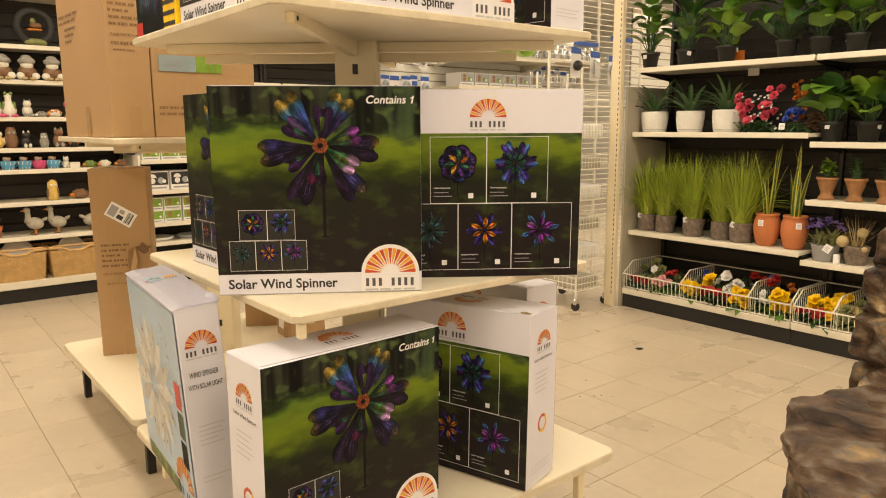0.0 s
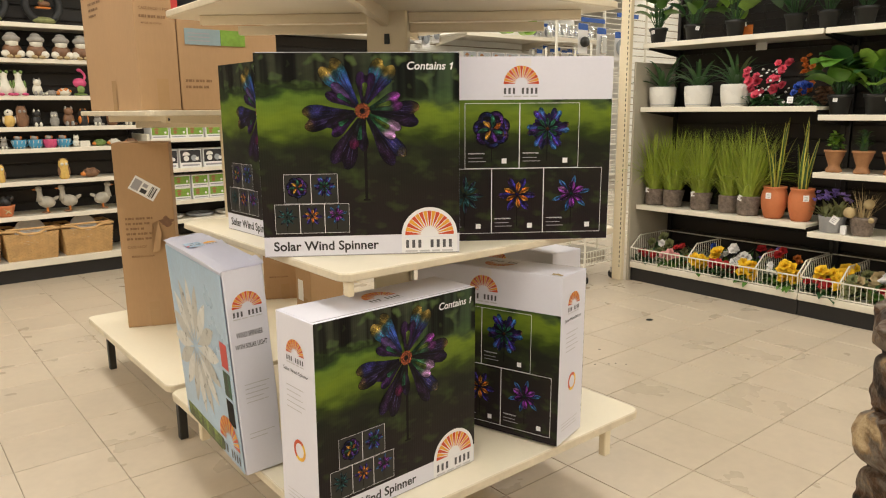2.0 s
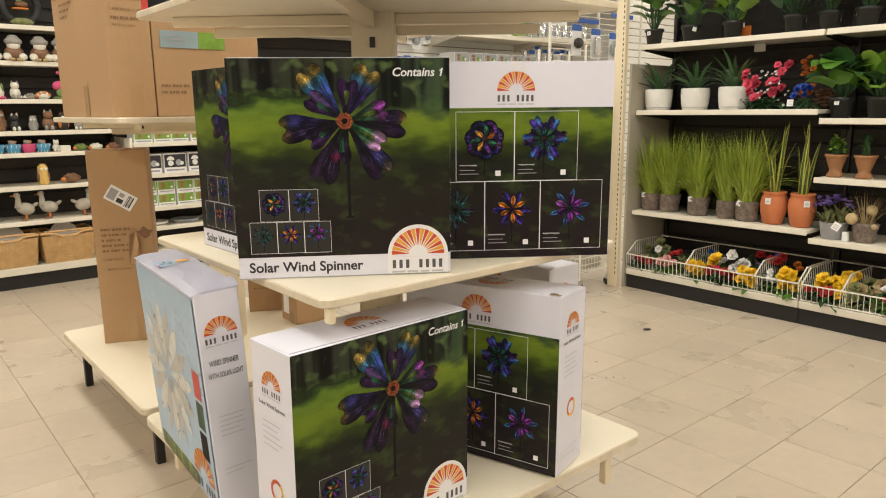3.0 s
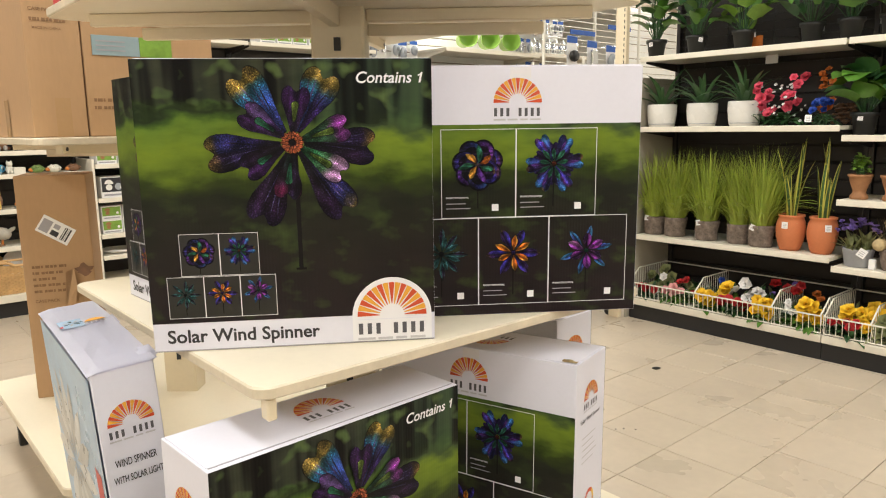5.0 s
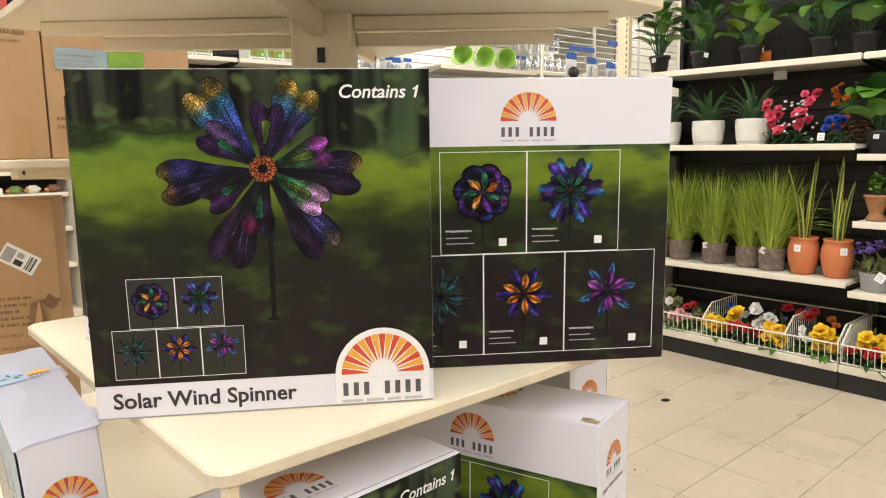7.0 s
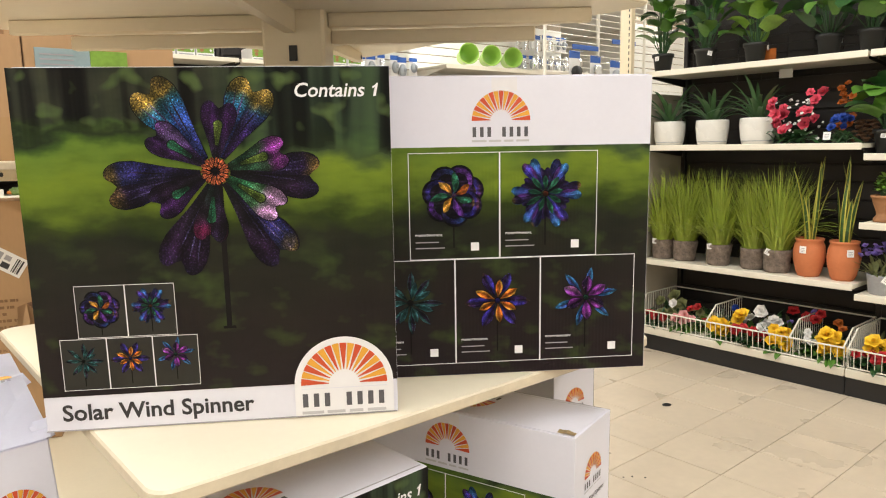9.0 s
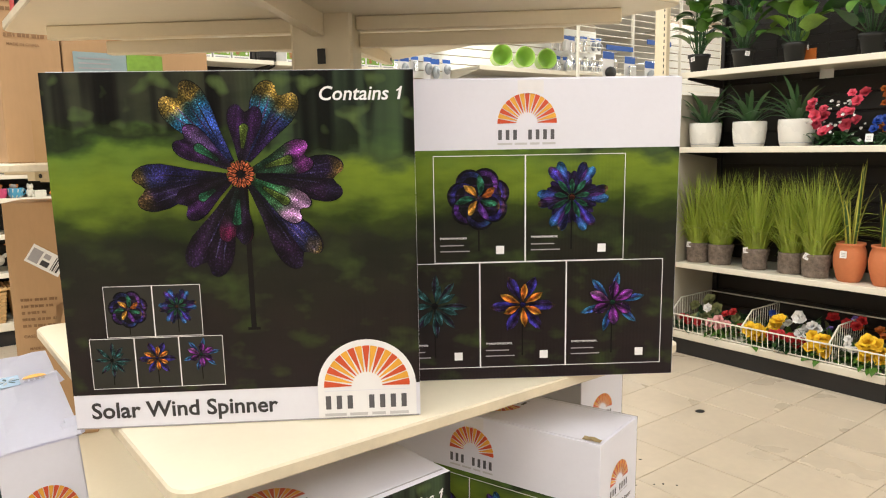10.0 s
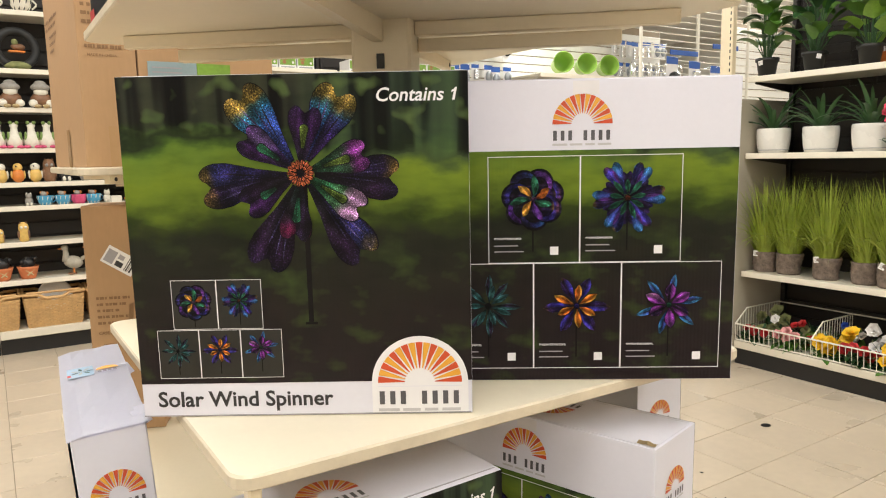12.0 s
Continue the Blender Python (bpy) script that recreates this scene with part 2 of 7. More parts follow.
M = dict(
    card=mat("white_card", (0.71, 0.695, 0.775), 0.42, var=0.03, scale=5, fine=120, bump=0.04),
    kraft=mat("kraft_card", (0.43, 0.262, 0.128), 0.72, var=0.10, scale=3, fine=90, bump=0.10, stretch=(1, 1, 0.25)),
    kraft_ink=mat("faded_brown_ink", (0.235, 0.13, 0.06), 0.8, var=0.25, bump=0),
    tape=mat("parcel_tape", (0.44, 0.275, 0.135), 0.22, var=0.06, bump=0.03),
    board=mat("cream_laminate", (0.82, 0.735, 0.565), 0.34, var=0.04, scale=2.5, fine=60, bump=0.03),
    board_edge=mat("worn_cream_edge", (0.66, 0.57, 0.42), 0.45, var=0.14, scale=14, fine=80, bump=0.10),
    steel=mat("cream_enamel_steel", (0.76, 0.65, 0.455), 0.38, var=0.05, scale=4, bump=0.02),
    shelf=mat("almond_steel_shelf", (0.74, 0.68, 0.56), 0.40, var=0.05, scale=4, bump=0.02),
    lip=mat("shelf_price_rail", (0.78, 0.72, 0.60), 0.35, var=0.05, bump=0.02),
    black=mat("black_plastic", (0.015, 0.014, 0.013), 0.45, var=0.2, bump=0.03),
    kick=mat("black_kick_plate", (0.012, 0.011, 0.011), 0.5, var=0.3, scale=3, bump=0.03),
    slat=mat("dark_brown_slatwall", (0.017, 0.013, 0.0105), 0.6, var=0.25, scale=2, bump=0.06, stretch=(1, 1, 4)),
    # beige taken darker: the shade on the end panel is put into its colour
    endpanel=mat("shade_darkened_beige", (0.38, 0.34, 0.265), 0.5, var=0.06, bump=0.02),
    wire=mat("white_coated_wire", (0.80, 0.76, 0.66), 0.35, var=0.05, bump=0),
    darkwire=mat("dark_wire", (0.035, 0.03, 0.028), 0.4, metal=0.5, var=0.1, bump=0),
    tile=mat("beige_ceramic_tile", (0.565, 0.475, 0.365), 0.30, var=0.10, scale=3.2, fine=26, bump=0.05, each=0.035),
    grout=mat("grey_brown_grout", (0.34, 0.275, 0.20), 0.9, var=0.2, bump=0.1),
    wall=mat("off_white_wall", (0.80, 0.77, 0.70), 0.7, var=0.04, bump=0.05),
    ceil=mat("white_ceiling_board", (0.82, 0.80, 0.75), 0.85, var=0.04, bump=0.05),
    ink=mat("black_ink", (0.025, 0.022, 0.025), 0.5, var=0.1, bump=0),
    mark=mat("soft_black_bar", (0.09, 0.085, 0.095), 0.5, var=0.2, bump=0),
    grey_ink=mat("grey_ink", (0.36, 0.34, 0.36), 0.5, var=0.1, bump=0),
    white_ink=mat("white_ink", (0.80, 0.78, 0.80), 0.4, var=0.03, bump=0),
    ray_red=mat("red_orange_ink", (0.56, 0.070, 0.016), 0.4, var=0.08, bump=0),
    ray_gold=mat("golden_ink", (0.74, 0.36, 0.03), 0.4, var=0.08, bump=0),
    yellow_ink=mat("yellow_ink", (0.80, 0.50, 0.03), 0.4, var=0.08, bump=0),
    pale_ink=mat("pale_grey_ink", (0.52, 0.50, 0.52), 0.5, var=0.1, bump=0),
    pale_silver=mat("pale_silver_print", (0.58, 0.58, 0.56), 0.3, var=0.25, scale=30, bump=0),
    p_rim=petal_print("dark_petal_rim", [(0.0, (0.008, 0.006, 0.009)), (1.0, (0.012, 0.008, 0.016))], speckle=0.2),
    p_gleam=petal_print("pale_petal_ridge", [(0.0, (0.012, 0.008, 0.025)), (0.5, (0.05, 0.035, 0.12)), (1.0, (0.10, 0.09, 0.18))], speckle=0.75),
    p_half=petal_print("folded_petal_half", [(0.0, (0.006, 0.005, 0.008)), (0.40, (0.012, 0.008, 0.035)), (0.68, (0.020, 0.020, 0.11)), (0.86, (0.016, 0.020, 0.075)), (0.94, (0.10, 0.075, 0.02)), (1.0, (0.15, 0.11, 0.025))], speckle=0.74),
    p_violet=petal_print("violet_streak", [(0.0, (0.05, 0.015, 0.12)), (1.0, (0.16, 0.05, 0.30))], speckle=0.2),
    p_gold=petal_print("gold_streak", [(0.0, (0.40, 0.14, 0.012)), (1.0, (0.60, 0.42, 0.05))], speckle=0.15),
    p_blue2=petal_print("blue_speckled_petal", [(0.0, (0.008, 0.012, 0.02)), (0.4, (0.030, 0.026, 0.13)), (0.65, (0.045, 0.085, 0.32)), (0.88, (0.045, 0.18, 0.34)), (1.0, (0.02, 0.05, 0.06))], speckle=0.6),
    copper=petal_print("copper_print", [(0.0, (0.05, 0.010, 0.006)), (0.45, (0.20, 0.040, 0.014)), (0.8, (0.42, 0.12, 0.035)), (1.0, (0.12, 0.03, 0.012))], speckle=0.45),
    stem=mat("dark_stem_print", (0.010, 0.008, 0.008), 0.6, var=0.3, scale=20, bump=0),
    garden=garden_print("park_print"),
    cell=mat("dark_cell_print", (0.009, 0.009, 0.006), 0.32, var=0.5, scale=14, bump=0),
    p_blue=petal_print("blue_gold_petal", [(0.0, (0.010, 0.014, 0.06)), (0.30, (0.030, 0.045, 0.20)), (0.55, (0.030, 0.085, 0.30)), (0.70, (0.022, 0.15, 0.26)), (0.79, (0.05, 0.13, 0.10)), (0.86, (0.26, 0.19, 0.025)), (1.0, (0.30, 0.22, 0.04))], speckle=0.74),
    p_purple=petal_print("violet_petal", [(0.0, (0.006, 0.004, 0.006)), (0.35, (0.013, 0.004, 0.016)), (0.62, (0.016, 0.009, 0.045)), (0.84, (0.020, 0.009, 0.035)), (0.93, (0.07, 0.045, 0.015)), (1.0, (0.16, 0.10, 0.025))], speckle=0.75),
    p_mag=petal_print("magenta_petal", [(0.0, (0.006, 0.018, 0.008)), (0.45, (0.012, 0.050, 0.018)), (0.66, (0.020, 0.040, 0.020)), (0.80, (0.12, 0.020, 0.13)), (1.0, (0.26, 0.06, 0.27))], speckle=0.55),
    p_violet2=petal_print("violet_blue_petal", [(0.0, (0.006, 0.004, 0.010)), (0.30, (0.028, 0.010, 0.060)), (0.55, (0.040, 0.022, 0.13)), (0.70, (0.026, 0.055, 0.18)), (0.78, (0.04, 0.10, 0.09)), (0.84, (0.24, 0.18, 0.025)), (1.0, (0.28, 0.21, 0.04))], speckle=0.74),
    p_pink=petal_print("pink_tipped_petal", [(0.0, (0.008, 0.030, 0.012)), (0.40, (0.020, 0.11, 0.035)), (0.66, (0.05, 0.13, 0.05)), (0.78, (0.34, 0.20, 0.32)), (1.0, (0.60, 0.36, 0.58))], speckle=0.45),
    p_dark=petal_print("dark_violet_petal", [(0.0, (0.006, 0.009, 0.008)), (0.5, (0.009, 0.005, 0.012)), (0.8, (0.016, 0.006, 0.022)), (1.0, (0.012, 0.008, 0.026))], speckle=0.5),
    p_plum=petal_print("plain_plum_petal", [(0.0, (0.006, 0.008, 0.008)), (0.5, (0.016, 0.006, 0.026)), (0.75, (0.038, 0.010, 0.062)), (1.0, (0.022, 0.008, 0.040))], speckle=0.4),
    p_wine=petal_print("wine_tipped_petal", [(0.0, (0.006, 0.020, 0.012)), (0.5, (0.008, 0.012, 0.012)), (0.72, (0.030, 0.006, 0.022)), (0.9, (0.13, 0.010, 0.050)), (1.0, (0.10, 0.010, 0.050))], speckle=0.55),
    p_sheen=petal_print("lilac_sheen_petal", [(0.0, (0.010, 0.006, 0.020)), (0.45, (0.045, 0.020, 0.090)), (0.75, (0.14, 0.085, 0.22)), (1.0, (0.08, 0.03, 0.12))], speckle=0.45),
    p_green=petal_print("green_petal", [(0.0, (0.012, 0.06, 0.032)), (0.6, (0.028, 0.15, 0.065)), (1.0, (0.034, 0.19, 0.085))], speckle=0.3),
    p_lawn=petal_print("lawn_gap", [(0.0, (0.06, 0.10, 0.014)), (1.0, (0.10, 0.15, 0.02))], speckle=0.0),
    p_orange=petal_print("orange_petal", [(0.0, (0.10, 0.03, 0.014)), (0.3, (0.42, 0.11, 0.010)), (0.6, (0.52, 0.17, 0.014)), (0.78, (0.34, 0.20, 0.03)), (1.0, (0.12, 0.07, 0.03))], speckle=0.3),
    p_indigo=petal_print("indigo_petal", [(0.0, (0.016, 0.014, 0.05)), (0.5, (0.036, 0.030, 0.24)), (0.8, (0.060, 0.045, 0.32)), (0.92, (0.08, 0.03, 0.06)), (1.0, (0.03, 0.014, 0.02))], speckle=0.45),
    p_teal=petal_print("teal_petal", [(0.0, (0.016, 0.03, 0.028)), (0.4, (0.026, 0.10, 0.085)), (0.7, (0.05, 0.15, 0.14)), (1.0, (0.018, 0.035, 0.04))], speckle=0.4),
    p_sky=petal_print("sky_blue_petal", [(0.0, (0.012, 0.022, 0.05)), (0.5, (0.024, 0.10, 0.24)), (0.85, (0.06, 0.24, 0.40)), (1.0, (0.02, 0.05, 0.10))], speckle=0.3),
    p_lilac=petal_print("lilac_petal", [(0.0, (0.05, 0.010, 0.07)), (0.4, (0.15, 0.026, 0.18)), (0.75, (0.22, 0.07, 0.27)), (1.0, (0.06, 0.016, 0.08))], speckle=0.3),
    p_rose=petal_print("pale_rose_petal", [(0.0, (0.06, 0.012, 0.06)), (0.5, (0.22, 0.09, 0.20)), (1.0, (0.40, 0.30, 0.38))], speckle=0.3),
    sky_print=mat("pale_blue_print", (0.36, 0.50, 0.66), 0.3, var=0.18, scale=4, bump=0),
    silver_print=mat("silver_grey_print", (0.42, 0.42, 0.40), 0.3, var=0.3, scale=30, bump=0),
    clear=mat("clear_tape", (0.75, 0.72, 0.74), 0.12, var=0.05, scale=30, bump=0.15),
    tag=mat("white_price_tag", (0.82, 0.80, 0.78), 0.5, var=0.04, bump=0),
    terracotta=mat("terracotta_clay", (0.56, 0.18, 0.065), 0.75, var=0.10, scale=8, bump=0.08),
    clay_brown=mat("aged_brown_clay", (0.32, 0.15, 0.06), 0.75, var=0.25, scale=14, bump=0.15),
    ceramic=mat("white_glazed_ceramic", (0.78, 0.75, 0.70), 0.28, var=0.04, scale=9, bump=0.05),
    basketgrey=mat("grey_brown_woven_fibre", (0.19, 0.145, 0.115), 0.85, var=0.6, scale=42, fine=150, bump=0.8),
    zinc=mat("grey_washed_planter", (0.40, 0.40, 0.42), 0.6, var=0.15, scale=10, bump=0.1),
    wicker=mat("honey_wicker", (0.60, 0.37, 0.15), 0.5, var=0.25, scale=18, fine=120, bump=0.3),
    grass=mat("artificial_grass_blade", (0.31, 0.385, 0.045), 0.45, var=0.45, scale=7, fine=30, bump=0.0, trans=0.1),
    agave=mat("dark_aloe_leaf", (0.055, 0.125, 0.040), 0.45, var=0.3, scale=12, bump=0.05),
    leaf=mat("glossy_green_leaf", (0.080, 0.185, 0.020), 0.36, var=0.4, scale=9, fine=45, bump=0.06),
    leaf_lt=mat("bright_green_leaf", (0.19, 0.33, 0.04), 0.4, var=0.35, scale=12, bump=0.05),
    leaf_dk=mat("deep_green_leaf", (0.030, 0.085, 0.022), 0.4, var=0.35, scale=10, bump=0.06),
    moss=mat("dry_moss_green", (0.22, 0.23, 0.09), 0.85, var=0.4, scale=22, bump=0.2),
    snake=mat("snake_leaf_core", (0.040, 0.095, 0.022), 0.45, var=0.6, scale=34, bump=0.02, stretch=(0.6, 0.6, 2.4)),
    snake_edge=mat("yellow_leaf_margin", (0.50, 0.46, 0.07), 0.45, var=0.15, bump=0),
    straw=mat("dry_straw", (0.46, 0.35, 0.18), 0.8, var=0.25, scale=30, bump=0.1),
    soil=mat("dark_soil", (0.03, 0.02, 0.013), 0.95, var=0.4, scale=50, bump=0.5),
    fl_yellow=mat("yellow_silk_petal", (0.84, 0.53, 0.010), 0.6, var=0.22, scale=30, bump=0.1),
    fl_white=mat("white_silk_petal", (0.80, 0.77, 0.74), 0.6, var=0.10, scale=30, bump=0.1),
    fl_red=mat("red_silk_petal", (0.42, 0.012, 0.014), 0.6, var=0.3, scale=30, bump=0.1),
    fl_pink=mat("pink_silk_petal", (0.66, 0.07, 0.12), 0.6, var=0.3, scale=30, bump=0.1),
    fl_pale=mat("pale_pink_silk", (0.70, 0.33, 0.32), 0.6, var=0.2, scale=30, bump=0.1),
    fl_orange=mat("orange_silk_petal", (0.50, 0.13, 0.012), 0.6, var=0.3, scale=30, bump=0.1),
    fl_blue=mat("blue_silk_petal", (0.015, 0.055, 0.34), 0.55, var=0.3, scale=30, bump=0.1),
    fl_violet=mat("violet_silk_petal", (0.20, 0.13, 0.44), 0.6, var=0.3, scale=40, bump=0.1),
    lime=mat("lime_green_enamel", (0.36, 0.56, 0.10), 0.35, var=0.06, bump=0.02),
    blue=mat("blue_card", (0.025, 0.10, 0.42), 0.4, var=0.1, bump=0),
    red=mat("red_card", (0.52, 0.03, 0.025), 0.4, var=0.1, bump=0),
    slate=mat("slate_blue_label", (0.28, 0.36, 0.38), 0.4, var=0.1, bump=0),
    pvc=mat("grey_plastic_part", (0.34, 0.36, 0.38), 0.4, var=0.15, bump=0.02),
    chrome=mat("bright_steel", (0.75, 0.76, 0.78), 0.2, metal=1.0, var=0.05, bump=0),
    whiteslat=mat("white_slatwall", (0.82, 0.80, 0.74), 0.5, var=0.04, bump=0.02),
    resin_w=mat("painted_white_resin", (0.72, 0.68, 0.58), 0.45, var=0.12, scale=25, bump=0.05),
    resin_y=mat("painted_yellow_resin", (0.68, 0.45, 0.12), 0.45, var=0.2, scale=25, bump=0.05),
    resin_o=mat("painted_orange_resin", (0.62, 0.20, 0.03), 0.45, var=0.2, scale=25, bump=0.05),
    resin_b=mat("painted_brown_resin", (0.20, 0.10, 0.05), 0.5, var=0.3, scale=25, bump=0.1),
    resin_g=mat("painted_grey_resin", (0.30, 0.28, 0.25), 0.55, var=0.25, scale=25, bump=0.1),
    resin_k=mat("painted_black_resin", (0.02, 0.018, 0.018), 0.4, var=0.2, scale=25, bump=0.05),
    resin_p=mat("painted_pink_resin", (0.62, 0.08, 0.20), 0.4, var=0.2, scale=25, bump=0.05),
    resin_t=mat("painted_turquoise_resin", (0.08, 0.33, 0.55), 0.35, var=0.15, scale=25, bump=0.05),
    resin_gr=mat("painted_green_resin", (0.16, 0.24, 0.06), 0.45, var=0.3, scale=25, bump=0.05),
    resin_s=mat("stone_white_resin", (0.42, 0.38, 0.31), 0.55, var=0.3, scale=22, bump=0.1),
    rubber=mat("black_rubber", (0.018, 0.018, 0.018), 0.6, var=0.2, bump=0.05),
)


def rock_mat():
    m, n, l, p = nodes_of("painted_rock_resin")
    tc = n.new("ShaderNodeTexCoord")
    a, b = n.new("ShaderNodeTexNoise"), n.new("ShaderNodeTexNoise")
    a.inputs["Scale"].default_value, a.inputs["Detail"].default_value = 7.0, 6.0
    b.inputs["Scale"].default_value, b.inputs["Detail"].default_value = 38.0, 6.0
    mp = n.new("ShaderNodeMapping")
    mp.inputs["Scale"].default_value = (1, 1, 2.2)
    l.new(tc.outputs["Object"], mp.inputs["Vector"])
    l.new(mp.outputs["Vector"], a.inputs["Vector"]), l.new(mp.outputs["Vector"], b.inputs["Vector"])
    r = ramp(n, [(0.36, (0.007, 0.004, 0.003)), (0.44, (0.030, 0.014, 0.006)), (0.51, (0.070, 0.036, 0.016)), (0.56, (0.115, 0.092, 0.070)), (0.61, (0.20, 0.125, 0.060)), (0.69, (0.40, 0.29, 0.16))])
    ad = n.new("ShaderNodeMath")
    ad.operation = "MULTIPLY_ADD"
    l.new(b.outputs["Fac"], ad.inputs[0])
    ad.inputs[1].default_value = 0.55
    sub = n.new("ShaderNodeMath")
    sub.operation = "SUBTRACT"
    l.new(a.outputs["Fac"], sub.inputs[0])
    sub.inputs[1].default_value = 0.27
    l.new(sub.outputs[0], ad.inputs[2])
    l.new(ad.outputs[0], r.inputs[0]), l.new(r.outputs["Color"], p.inputs["Base Color"])
    p.inputs["Roughness"].default_value = 0.5
    p.inputs["Specular IOR Level"].default_value = 0.25
    bp = n.new("ShaderNodeBump")
    bp.inputs["Strength"].default_value, bp.inputs["Distance"].default_value = 1.0, 0.012
    l.new(ad.outputs[0], bp.inputs["Height"]), l.new(bp.outputs["Normal"], p.inputs["Normal"])
    return m


M["rock"] = rock_mat()
M["stem"].node_tree.nodes["Principled BSDF"].inputs["Specular IOR Level"].default_value = 0.12

# ---- builders ----
def thing(name, label, category, m=None, group="", kind=""):
    ob = tagged(new(name), label, category, group, kind)
    ob.empty_display_size = 0.05
    if m is not None:
        ob.matrix_world = m
    return ob


def mesh_of(bm, mats, smooth=False):
    me = bpy.data.meshes.new("mesh")
    bm.to_mesh(me)
    bm.free()
    for q in (mats if isinstance(mats, (list, tuple)) else [mats]):
        me.materials.append(q)
    if smooth:
        me.polygons.foreach_set("use_smooth", [True] * len(me.polygons))
    return me


def part(name, bm, mats, parent=None, label="", smooth=False):
    """Links a bmesh or a mesh as one mesh object under a thing or a part."""
    me = bm if isinstance(bm, bpy.types.Mesh) else mesh_of(bm, mats, smooth)
    ob = new(name, me)
    ob.parent = parent
    return tagged(ob, label)


def solo(name, bm, mats, label, category, m=None, group="", kind="", smooth=False):
    ob = part(name, bm, mats, None, label, smooth)
    tagged(ob, "", category, group, kind)
    if m is not None:
        ob.matrix_world = m
    return ob


def add_box(bm, x0, x1, y0, y1, z0, z1, bevel=0.0, mi=0, seg=1):
    r = bmesh.ops.create_cube(bm, size=1.0, matrix=Matrix.LocRotScale(((x0 + x1) / 2, (y0 + y1) / 2, (z0 + z1) / 2), None, (x1 - x0, y1 - y0, z1 - z0)))
    faces = {f for v in r["verts"] for f in v.link_faces}
    for f in faces:
        f.material_index = mi
    if bevel:
        es = list({e for v in r["verts"] for e in v.link_edges})
        out = bmesh.ops.bevel(bm, geom=es, offset=bevel, segments=seg, affect="EDGES", profile=0.5)
        for f in out["faces"]:
            f.material_index = mi
    return bm


def box(x0, x1, y0, y1, z0, z1, bevel=0.0, seg=1):
    return add_box(bmesh.new(), x0, x1, y0, y1, z0, z1, bevel, 0, seg)


def add_tube(bm, a, b, r, sides=6, mi=0):
    a, b = Vector(a), Vector(b)
    d = b - a
    q = d.to_track_quat("Z", "Y").to_matrix().to_4x4()
    out = bmesh.ops.create_cone(bm, cap_ends=True, segments=sides, radius1=r, radius2=r, depth=d.length, matrix=Matrix.Translation((a + b) / 2) @ q)
    for f in {f for v in out["verts"] for f in v.link_faces}:
        f.material_index = mi


def add_ball(bm, c, r, mi=0, rot=None, u=12, v=8):
    r = (r, r, r) if isinstance(r, (int, float)) else r
    m = Matrix.LocRotScale(c, Euler([radians(a) for a in rot]) if rot else None, r)
    out = bmesh.ops.create_uvsphere(bm, u_segments=u, v_segments=v, radius=1.0, matrix=m)
    for f in {f for w in out["verts"] for f in w.link_faces}:
        f.material_index = mi
        f.smooth = True


def add_lathe(bm, profile, seg=24, mi=0, c=(0, 0, 0), wob=0.0, smooth=True):
    """Turns (radius, height) points round the z axis at c."""
    rings = []
    for r, z in profile:
        rings.append([bm.verts.new((c[0] + r * (1 + wob * math.sin(3 * a + z * 40)) * math.cos(a), c[1] + r * (1 + wob * math.sin(3 * a + z * 40)) * math.sin(a), c[2] + z))
                      for a in (2 * math.pi * k / seg for k in range(seg))])
    for p, q in zip(rings, rings[1:]):
        for k in range(seg):
            f = bm.faces.new((p[k], p[(k + 1) % seg], q[(k + 1) % seg], q[k]))
            f.material_index, f.smooth = mi, smooth
    if profile[0][0] > 1e-5:
        bm.faces.new(rings[0][::-1]).material_index = mi
    if profile[-1][0] > 1e-5:
        bm.faces.new(rings[-1]).material_index = mi
    return bm


def rounded_slab(x0, x1, y0, y1, z0, z1, r=0.03, seg=5, edge_mi=1):
    """A board with rounded plan corners and a softened rim."""
    bm = bmesh.new()
    pts = []
    for cx, cy, a0 in ((x1 - r, y1 - r, 0), (x0 + r, y1 - r, 90), (x0 + r, y0 + r, 180), (x1 - r, y0 + r, 270)):
        pts += [(cx + r * math.cos(radians(a0 + 90 * k / seg)), cy + r * math.sin(radians(a0 + 90 * k / seg))) for k in range(seg + 1)]
    cx, cy = (x0 + x1) / 2, (y0 + y1) / 2
    b = 0.003
    levels = [(z0, b), (z0 + b, 0), (z1 - b, 0), (z1, b)]
    rings = []
    for z, ins in levels:
        rings.append([bm.verts.new((x - math.copysign(ins, x - cx), y - math.copysign(ins, y - cy), z)) for x, y in pts])
    for p, q in zip(rings, rings[1:]):
        for k in range(len(pts)):
            bm.faces.new((p[k], p[(k + 1) % len(pts)], q[(k + 1) % len(pts)], q[k])).material_index = edge_mi
    bm.faces.new(rings[0][::-1])
    bm.faces.new(rings[-1])
    return bm


